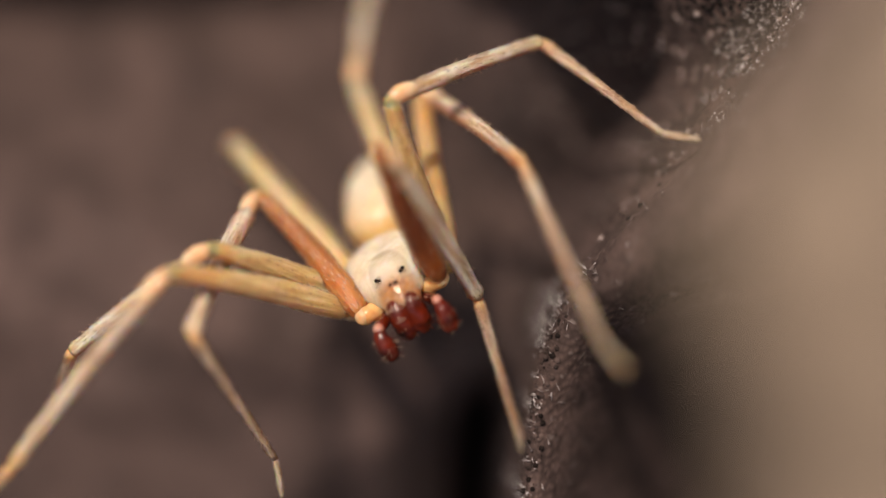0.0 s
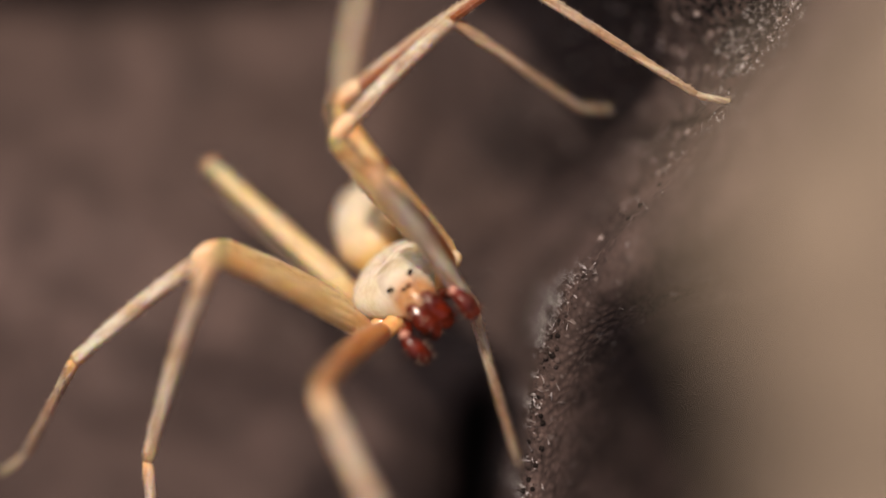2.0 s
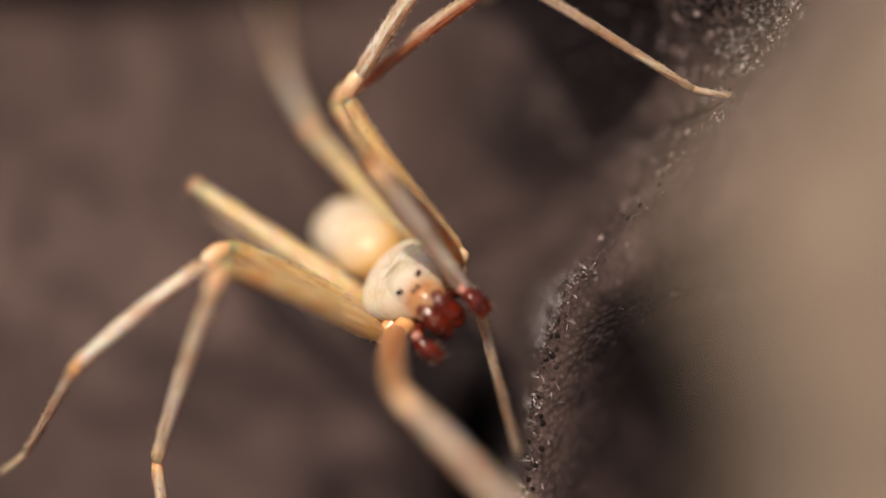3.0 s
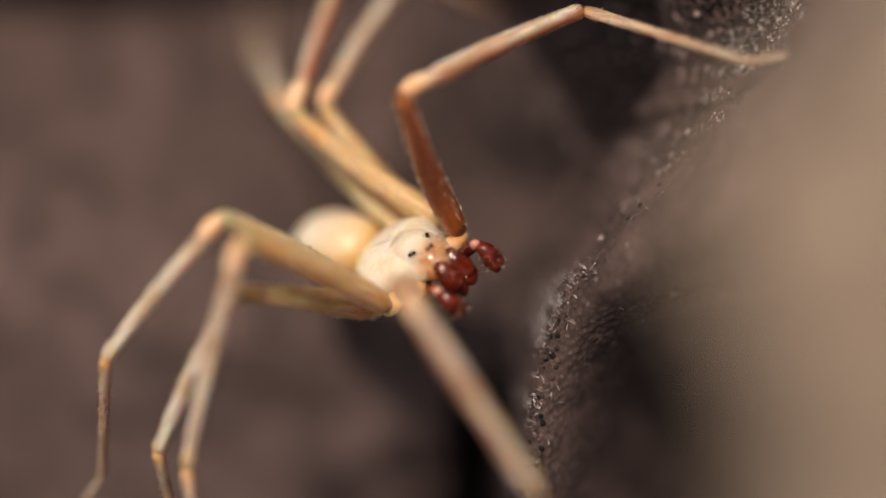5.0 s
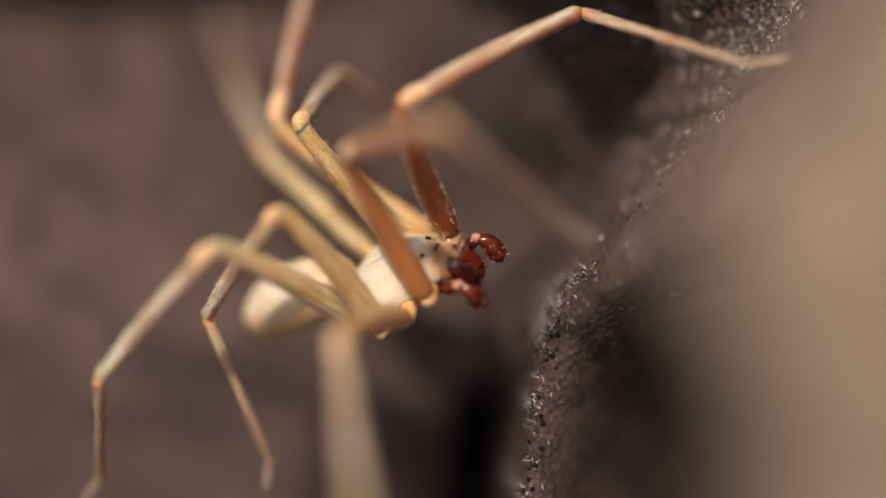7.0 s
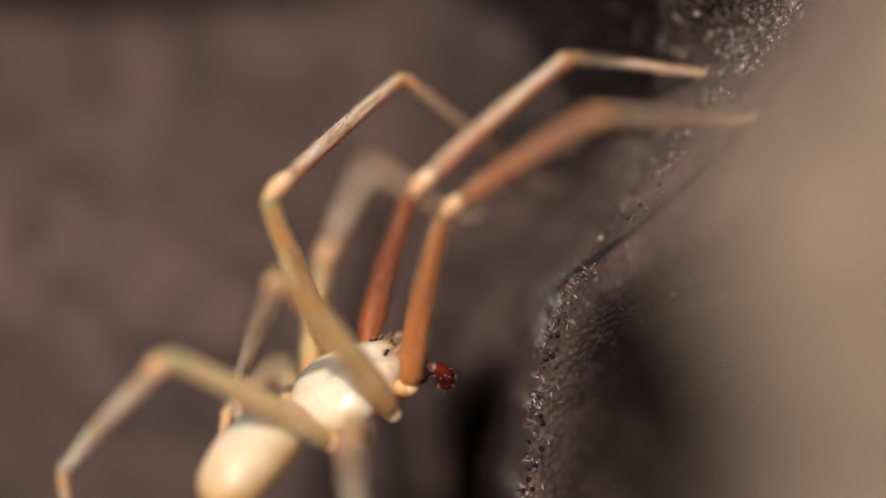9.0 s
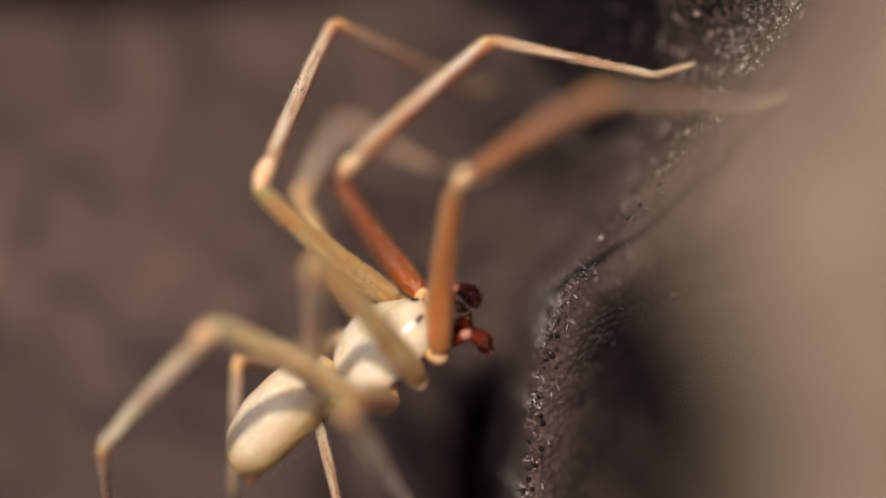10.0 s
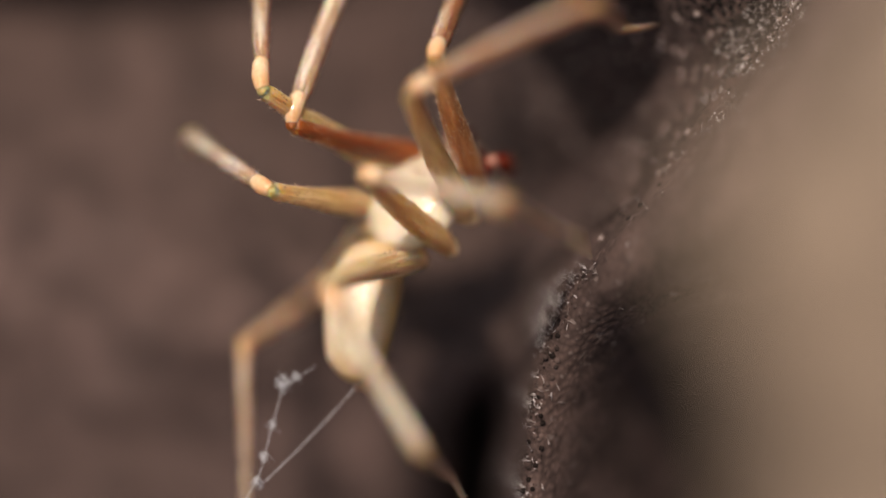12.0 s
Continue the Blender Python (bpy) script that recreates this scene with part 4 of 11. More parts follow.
    walk(legs["l1"]["tibia"], [
        (0, mm(-1.55, 2.10, 4.86, -90.5, 10.0, 67.8)),
        (0.25, mm(-1.57, 2.26, 4.83, -92.7, 9.7, 64.7)),
        (0.5, mm(-1.62, 2.40, 4.80, -95.0, 9.8, 61.1)),
        (0.75, mm(-1.48, 2.47, 4.79, -97.5, 9.1, 55.7)),
        (0.8, mm(-1.45, 2.48, 4.79, -98.4, 8.6, 51.2)),
        (1, mm(-1.34, 2.77, 4.71, -101.3, 5.6, 40.3)),
        (1.2, mm(-1.32, 2.80, 4.70, -102.1, 4.0, 31.8)),
        (1.25, mm(-1.31, 2.80, 4.70, -102.4, 2.7, 25.7)),
        (1.5, mm(-1.28, 2.83, 4.69, -102.6, 1.8, 20.7)),
        (1.75, mm(-1.34, 2.84, 4.68, -103.0, 1.1, 18.3)),
        (2, mm(-1.38, 2.85, 4.68, -103.3, 0.9, 17.4)),
        (2.2, mm(-1.49, 2.79, 4.69, -103.2, -0.3, 17.3)),
        (2.25, mm(-1.53, 2.78, 4.70, -103.2, -0.7, 17.2)),
        (2.5, mm(-1.66, 2.70, 4.71, -103.0, -2.0, 17.8)),
        (2.75, mm(-1.62, 2.58, 4.75, -101.4, -2.9, 16.7)),
        (2.8, mm(-1.61, 2.56, 4.75, -101.1, -3.2, 15.6)),
        (3, mm(-1.58, 2.48, 4.78, -99.9, -4.2, 13.5)),
        (3.07, mm(-1.35, 2.16, 4.86, -98.4, 6.5, 31.7)),
        (3.13, mm(-1.21, 1.64, 4.93, -90.8, 19.2, 58.6)),
        (3.2, mm(-1.24, 1.25, 4.95, -81.3, 25.4, 80.4)),
        (3.25, mm(-1.25, 1.29, 4.95, -67.2, 16.5, 113.4)),
        (3.37, mm(-1.27, 1.42, 4.95, -62.0, 12.2, 117.7)),
        (3.5, mm(-1.27, 1.57, 4.94, -56.3, 6.8, 122.2)),
        (3.75, mm(-1.34, 1.82, 4.91, -48.9, 0.1, 120.4)),
        (4, mm(-1.43, 2.06, 4.88, -42.1, -5.4, 115.1)),
        (4.25, mm(-1.56, 2.25, 4.83, -35.9, -11.3, 109.0)),
        (4.37, mm(-1.63, 2.33, 4.81, -33.5, -14.7, 106.3)),
        (4.5, mm(-1.70, 2.42, 4.78, -30.4, -18.6, 102.9)),
        (4.75, mm(-1.85, 2.55, 4.74, -25.7, -27.3, 96.2)),
        (4.8, mm(-1.87, 2.58, 4.72, -24.8, -29.3, 94.8)),
        (5, mm(-1.82, 2.46, 4.76, -24.2, -30.4, 95.0)),
        (5.25, mm(-1.57, 2.57, 4.76, -22.7, -30.1, 92.5)),
        (5.5, mm(-1.30, 2.63, 4.75, -21.3, -29.6, 90.1)),
        (5.7, mm(-1.32, 2.67, 4.74, -22.0, -29.7, 87.6)),
        (5.75, mm(-1.33, 2.68, 4.74, -22.2, -29.7, 87.0)),
        (6, mm(-1.35, 2.71, 4.72, -23.3, -29.9, 84.1)),
        (6.25, mm(-1.39, 2.73, 4.72, -24.2, -30.0, 83.2)),
        (6.5, mm(-1.43, 2.75, 4.71, -25.0, -30.2, 82.4)),
        (6.75, mm(-1.30, 2.81, 4.70, -24.7, -31.1, 77.6)),
        (7, mm(-1.16, 2.85, 4.68, -24.1, -32.3, 72.7)),
        (7.2, mm(-1.24, 2.77, 4.71, -22.4, -33.6, 71.5)),
        (7.25, mm(-1.22, 2.84, 4.68, -22.1, -34.2, 69.4)),
        (7.5, mm(-1.23, 3.20, 4.55, -20.5, -37.3, 58.6)),
        (7.6, mm(-1.22, 3.33, 4.49, -19.5, -38.6, 54.2)),
        (7.75, mm(-1.23, 3.52, 4.40, -17.4, -40.6, 47.3)),
        (8, mm(-1.19, 3.80, 4.25, -12.3, -43.9, 35.1)),
        (8.2, mm(-1.12, 3.98, 4.14, -7.2, -46.2, 24.9)),
        (8.25, mm(-1.10, 4.01, 4.12, -5.7, -46.8, 22.1)),
        (8.33, mm(-1.05, 4.05, 4.09, -3.1, -47.6, 17.7)),
        (8.4, mm(-1.00, 4.09, 4.07, -1.2, -48.1, 14.4)),
        (8.5, mm(-0.90, 4.09, 4.06, 2.2, -48.9, 9.0)),
        (8.6, mm(-2.49, 4.45, 3.62, 13.0, -55.3, -9.4)),
        (8.67, mm(-3.55, 4.83, 2.68, 26.3, -58.7, -29.2)),
        (8.75, mm(-4.09, 5.18, 1.51, 40.4, -59.3, -49.0)),
        (8.8, mm(-4.01, 5.25, 1.49, 41.7, -59.3, -50.4)),
        (9, mm(-4.27, 5.09, 1.42, 39.6, -57.1, -44.8)),
        (9.25, mm(-5.28, 4.30, 0.82, 25.8, -58.0, -23.2)),
        (9.5, mm(-6.00, 3.25, 0.29, 10.6, -56.1, -1.3)),
        (9.75, mm(-6.36, 1.64, 0.63, 20.4, -56.8, -13.2)),
        (10, mm(-6.13, -0.06, 1.02, 23.7, -55.0, -15.2)),
        (10.1, mm(-5.15, -0.87, 2.50, 5.4, -48.0, 4.1)),
        (10.2, mm(-3.88, -1.26, 3.50, -5.3, -39.7, 15.8)),
        (10.4, mm(-2.78, -0.71, 4.34, -10.5, -31.7, 22.4)),
        (10.5, mm(-1.34, 0.18, 4.85, -14.9, -21.8, 28.7)),
        (10.7, mm(-1.53, 0.32, 4.87, -20.5, -20.6, 29.3)),
        (10.8, mm(-1.52, 0.23, 4.85, -20.2, -21.0, 27.2)),
        (11, mm(-1.37, -0.20, 4.76, -18.7, -22.9, 16.6)),
        (11.2, mm(-1.40, -0.52, 4.66, -15.8, -25.3, 8.7)),
        (11.2, mm(-1.45, -0.51, 4.66, -16.0, -25.3, 8.1)),
        (11.5, mm(-1.65, -0.41, 4.68, -16.6, -26.1, 4.5)),
        (11.6, mm(-1.84, -1.03, 4.41, -11.8, -19.5, 10.6)),
        (11.6, mm(-1.96, -1.85, 3.90, -4.4, -11.4, 19.6)),
        (11.7, mm(-1.94, -2.39, 3.45, 1.7, -6.2, 26.7)),
        (11.8, mm(-1.94, -2.22, 3.61, 2.0, -6.4, 26.0)),
        (11.8, mm(-1.92, -1.95, 3.83, 2.6, -8.0, 25.0)),
        (11.9, mm(-1.87, -1.48, 4.16, 3.4, -10.5, 23.4)),
        (12, mm(-1.84, -1.26, 4.29, 3.9, -11.6, 22.6)),
    ])
    walk(legs["l1"]["metatarsus"], [
        (0, mm(-1.91, 1.05, -1.44, -90.5, -14.7, 71.1)),
        (0.25, mm(-1.76, 1.16, -1.47, -90.6, -17.1, 70.9)),
        (0.5, mm(-1.65, 1.18, -1.49, -90.9, -19.4, 71.6)),
        (0.75, mm(-1.36, 1.16, -1.48, -95.7, -15.4, 69.7)),
        (0.8, mm(-1.31, 1.15, -1.47, -96.2, -14.7, 67.8)),
        (1, mm(-1.00, 1.42, -1.54, -98.2, -10.2, 61.5)),
        (1.2, mm(-0.98, 1.43, -1.55, -99.6, -10.9, 56.6)),
        (1.25, mm(-0.98, 1.43, -1.55, -99.3, -11.5, 52.8)),
        (1.5, mm(-0.97, 1.46, -1.56, -101.4, -12.0, 49.4)),
        (1.75, mm(-1.00, 1.43, -1.55, -102.2, -12.3, 47.1)),
        (2, mm(-1.03, 1.41, -1.55, -103.2, -12.5, 45.8)),
        (2.2, mm(-1.02, 1.40, -1.53, -103.9, -13.8, 45.1)),
        (2.25, mm(-1.03, 1.40, -1.53, -103.9, -14.2, 44.5)),
        (2.5, mm(-1.01, 1.39, -1.52, -104.9, -15.7, 44.3)),
        (2.75, mm(-0.95, 1.46, -1.52, -105.7, -15.2, 42.7)),
        (2.8, mm(-0.94, 1.47, -1.51, -105.6, -15.4, 41.5)),
        (3, mm(-0.87, 1.52, -1.51, -105.9, -15.1, 39.5)),
        (3.07, mm(-1.47, 0.99, -1.43, -108.5, -9.8, 45.6)),
        (3.13, mm(-2.23, -0.20, -1.11, -111.2, -2.1, 53.4)),
        (3.2, mm(-2.65, -1.27, -0.76, -112.5, 3.7, 58.9)),
        (3.25, mm(-2.86, -1.22, -0.71, -108.7, 8.6, 76.8)),
        (3.37, mm(-3.38, -1.04, -0.58, -104.9, 5.7, 85.2)),
        (3.5, mm(-3.94, -0.86, -0.35, -101.1, 1.7, 94.8)),
        (3.75, mm(-4.96, -0.31, 0.09, -98.6, -9.0, 104.0)),
        (4, mm(-5.90, 0.42, 0.60, -96.4, -20.4, 104.8)),
        (4.25, mm(-6.70, 1.27, 1.15, -88.9, -27.6, 99.3)),
        (4.37, mm(-7.00, 1.69, 1.40, -88.6, -38.3, 96.1)),
        (4.5, mm(-7.31, 2.20, 1.72, -87.0, -51.0, 91.3)),
        (4.75, mm(-7.72, 3.19, 2.27, -73.4, -61.5, 78.7)),
        (4.8, mm(-7.77, 3.40, 2.39, -66.4, -62.8, 71.5)),
        (5, mm(-7.75, 3.28, 2.50, -62.8, -62.0, 68.7)),
        (5.25, mm(-7.52, 3.54, 2.62, -60.9, -60.8, 65.3)),
        (5.5, mm(-7.27, 3.77, 2.73, -58.9, -59.5, 61.7)),
        (5.7, mm(-7.20, 4.10, 2.65, -59.4, -59.4, 58.9)),
        (5.75, mm(-7.18, 4.18, 2.63, -59.0, -59.2, 57.8)),
        (6, mm(-7.06, 4.57, 2.53, -60.9, -59.6, 55.8)),
        (6.25, mm(-7.03, 4.72, 2.45, -61.4, -59.4, 55.3)),
        (6.5, mm(-6.99, 4.87, 2.37, -62.0, -59.1, 55.0)),
        (6.75, mm(-6.69, 5.41, 2.41, -62.1, -60.1, 50.7)),
        (7, mm(-6.32, 5.93, 2.47, -61.1, -60.8, 45.3)),
        (7.2, mm(-6.42, 5.93, 2.68, -58.1, -60.4, 42.4)),
        (7.25, mm(-6.30, 6.20, 2.69, -56.0, -60.7, 39.3)),
        (7.5, mm(-5.64, 7.48, 2.77, -49.9, -63.3, 28.0)),
        (7.6, mm(-5.34, 7.93, 2.83, -46.0, -63.8, 21.8)),
        (7.75, mm(-4.87, 8.57, 2.95, -41.4, -64.6, 13.8)),
        (8, mm(-4.01, 9.46, 3.27, -33.7, -66.0, 0.3)),
        (8.2, mm(-3.27, 9.99, 3.59, -27.1, -66.0, -11.5)),
        (8.25, mm(-3.07, 10.08, 3.69, -24.6, -65.3, -15.3)),
        (8.33, mm(-2.75, 10.22, 3.86, -33.4, -49.7, 0.5)),
        (8.4, mm(-2.50, 10.31, 3.98, -35.0, -37.5, 7.9)),
        (8.5, mm(-2.08, 10.38, 4.22, -31.5, -33.3, 0.1)),
        (8.6, mm(-2.63, 10.79, 4.44, -27.7, -40.7, -11.1)),
        (8.67, mm(-2.87, 11.02, 4.15, -22.5, -46.6, -22.5)),
        (8.75, mm(-2.75, 11.07, 3.63, -15.7, -51.1, -34.6)),
        (8.8, mm(-2.65, 11.12, 3.66, -17.0, -53.6, -33.8)),
        (9, mm(-3.23, 11.00, 3.64, -16.4, -54.8, -31.3)),
        (9.25, mm(-5.18, 10.53, 2.29, -31.4, -51.2, -6.9)),
        (9.5, mm(-6.83, 9.56, 0.95, -40.3, -58.5, 3.6)),
        (9.75, mm(-6.81, 7.90, 1.85, -33.9, -63.3, -4.2)),
        (10, mm(-6.63, 6.15, 2.50, -27.5, -62.6, -10.3)),
        (10.1, mm(-6.05, 5.46, 2.91, -29.5, -64.8, -17.2)),
        (10.2, mm(-5.25, 4.98, 3.05, -30.8, -66.7, -23.3)),
        (10.4, mm(-4.61, 5.35, 3.35, -24.5, -70.3, -35.9)),
        (10.5, mm(-3.77, 5.90, 3.32, -12.2, -73.5, -55.4)),
        (10.7, mm(-3.77, 5.93, 2.77, -22.0, -77.4, -48.1)),
        (10.8, mm(-3.56, 5.93, 2.78, -26.9, -78.5, -44.5)),
        (11, mm(-2.33, 5.84, 2.86, -34.8, -76.7, -43.9)),
        (11.2, mm(-1.60, 5.68, 3.08, -44.2, -72.0, -41.4)),
        (11.2, mm(-1.57, 5.69, 3.06, -41.9, -71.0, -44.7)),
        (11.5, mm(-1.33, 5.76, 3.03, -43.4, -70.8, -47.6)),
        (11.6, mm(-2.57, 5.20, 3.17, -51.6, -61.1, -27.4)),
        (11.6, mm(-4.02, 4.19, 3.42, -51.6, -47.0, -9.9)),
        (11.7, mm(-4.83, 3.31, 3.63, -48.3, -37.0, 0.6)),
        (11.8, mm(-4.77, 3.52, 3.83, -57.6, -32.2, 12.9)),
        (11.8, mm(-4.66, 3.83, 4.11, -60.7, -19.5, 21.0)),
        (11.9, mm(-4.47, 4.36, 4.54, -61.9, 1.6, 32.3)),
        (12, mm(-4.38, 4.61, 4.72, -61.0, 11.3, 37.5)),
    ])
    walk(legs["l2"]["femur"], [
        (0, mm(-1.62, 0.38, -0.42, 139.6, -47.1, 18.2)),
        (0.25, mm(-1.62, 0.38, -0.42, 137.6, -45.9, 19.8)),
        (0.5, mm(-1.62, 0.38, -0.42, 135.8, -44.7, 21.4)),
        (0.75, mm(-1.62, 0.38, -0.42, 131.7, -28.0, 27.0)),
        (0.8, mm(-1.62, 0.38, -0.42, 131.4, -23.3, 26.2)),
        (1, mm(-1.62, 0.38, -0.42, 134.8, -21.6, 31.1)),
        (1.2, mm(-1.62, 0.38, -0.42, 130.1, -29.1, 40.6)),
        (1.25, mm(-1.62, 0.38, -0.42, 127.0, -33.4, 44.2)),
        (1.5, mm(-1.62, 0.38, -0.42, 115.6, -42.9, 50.5)),
        (1.75, mm(-1.62, 0.38, -0.42, 112.9, -44.6, 53.5)),
        (2, mm(-1.62, 0.38, -0.42, 112.1, -45.5, 54.0)),
        (2.2, mm(-1.62, 0.38, -0.42, 111.0, -45.2, 55.1)),
        (2.25, mm(-1.62, 0.38, -0.42, 110.6, -45.1, 55.6)),
        (2.5, mm(-1.62, 0.38, -0.42, 109.3, -44.5, 56.6)),
        (2.75, mm(-1.62, 0.38, -0.42, 109.6, -44.6, 55.4)),
        (2.8, mm(-1.62, 0.38, -0.42, 109.9, -44.4, 54.6)),
        (3, mm(-1.62, 0.38, -0.42, 110.3, -44.1, 53.4)),
        (3.2, mm(-1.62, 0.38, -0.42, 111.2, -45.2, 51.0)),
        (3.25, mm(-1.62, 0.38, -0.42, 111.0, -45.1, 51.3)),
        (3.5, mm(-1.62, 0.38, -0.42, 108.2, -45.6, 55.7)),
        (3.75, mm(-1.62, 0.38, -0.42, 97.5, -47.6, 70.7)),
        (4, mm(-1.62, 0.38, -0.42, 95.5, -47.6, 73.7)),
        (4.25, mm(-1.62, 0.38, -0.42, 92.1, -47.4, 78.4)),
        (4.5, mm(-1.62, 0.38, -0.42, 87.7, -47.2, 84.4)),
        (4.75, mm(-1.62, 0.38, -0.42, 83.0, -46.7, 90.6)),
        (4.8, mm(-1.62, 0.38, -0.42, 80.7, -46.3, 93.7)),
        (5, mm(-1.62, 0.38, -0.42, 86.6, -47.9, 88.5)),
        (5.25, mm(-1.62, 0.38, -0.42, 92.8, -46.6, 84.6)),
        (5.5, mm(-1.62, 0.38, -0.42, 97.9, -44.9, 81.6)),
        (5.7, mm(-1.62, 0.38, -0.42, 95.0, -45.3, 79.8)),
        (5.75, mm(-1.62, 0.38, -0.42, 94.5, -45.4, 79.1)),
        (6, mm(-1.62, 0.38, -0.42, 90.1, -46.1, 77.9)),
        (6.25, mm(-1.62, 0.38, -0.42, 91.3, -47.9, 76.4)),
        (6.5, mm(-1.62, 0.38, -0.42, 92.9, -49.7, 74.6)),
        (6.75, mm(-1.62, 0.38, -0.42, 88.5, -47.5, 73.8)),
        (7, mm(-1.62, 0.38, -0.42, 82.5, -48.7, 71.6)),
        (7.2, mm(-1.62, 0.38, -0.42, 82.5, -47.6, 71.9)),
        (7.25, mm(-1.62, 0.38, -0.42, 98.4, -10.3, 81.5)),
        (7.5, mm(-1.62, 0.38, -0.42, 96.3, -11.3, 78.1)),
        (7.6, mm(-1.62, 0.38, -0.42, 96.0, -11.0, 74.2)),
        (7.75, mm(-1.62, 0.38, -0.42, 95.6, -10.2, 68.7)),
        (8, mm(-1.62, 0.38, -0.42, 94.9, -8.5, 60.2)),
        (8.2, mm(-1.62, 0.38, -0.42, 94.2, -6.6, 52.3)),
        (8.25, mm(-1.62, 0.38, -0.42, 94.1, -6.1, 48.4)),
        (8.4, mm(-1.62, 0.38, -0.42, 93.3, -4.6, 43.3)),
        (8.5, mm(-1.62, 0.38, -0.42, 92.7, -3.7, 39.0)),
        (8.75, mm(-1.62, 0.38, -0.42, 90.6, -1.5, 31.0)),
        (8.8, mm(-1.62, 0.38, -0.42, 90.0, -1.1, 27.0)),
        (9, mm(-1.62, 0.38, -0.42, 90.7, -1.7, 27.7)),
        (9.25, mm(-1.62, 0.38, -0.42, 90.4, -2.5, 36.7)),
        (9.5, mm(-1.62, 0.38, -0.42, 89.7, -2.6, 48.3)),
        (9.75, mm(-1.62, 0.38, -0.42, 90.4, -8.0, 56.5)),
        (10, mm(-1.62, 0.38, -0.42, 92.5, -9.7, 62.7)),
        (10.2, mm(-1.62, 0.38, -0.42, 96.5, -14.7, 64.9)),
        (10.5, mm(-1.62, 0.38, -0.42, 100.0, -20.3, 65.7)),
        (10.7, mm(-1.62, 0.38, -0.42, 105.6, -22.5, 66.5)),
        (10.8, mm(-1.62, 0.38, -0.42, 106.4, -22.3, 63.2)),
        (10.9, mm(-1.62, 0.38, -0.42, 108.2, -21.8, 55.2)),
        (11, mm(-1.62, 0.38, -0.42, 110.2, -20.8, 45.8)),
        (11.1, mm(-1.62, 0.38, -0.42, 103.3, -20.6, 47.0)),
        (11.2, mm(-1.62, 0.38, -0.42, 96.4, -20.3, 48.1)),
        (11.2, mm(-1.62, 0.38, -0.42, 95.8, -19.9, 48.5)),
        (11.5, mm(-1.62, 0.38, -0.42, 93.5, -17.9, 47.3)),
        (11.7, mm(-1.62, 0.38, -0.42, 95.2, -20.9, 46.5)),
        (11.8, mm(-1.62, 0.38, -0.42, 95.2, -19.9, 46.6)),
        (12, mm(-1.62, 0.38, -0.42, 94.3, -15.4, 47.8)),
    ])
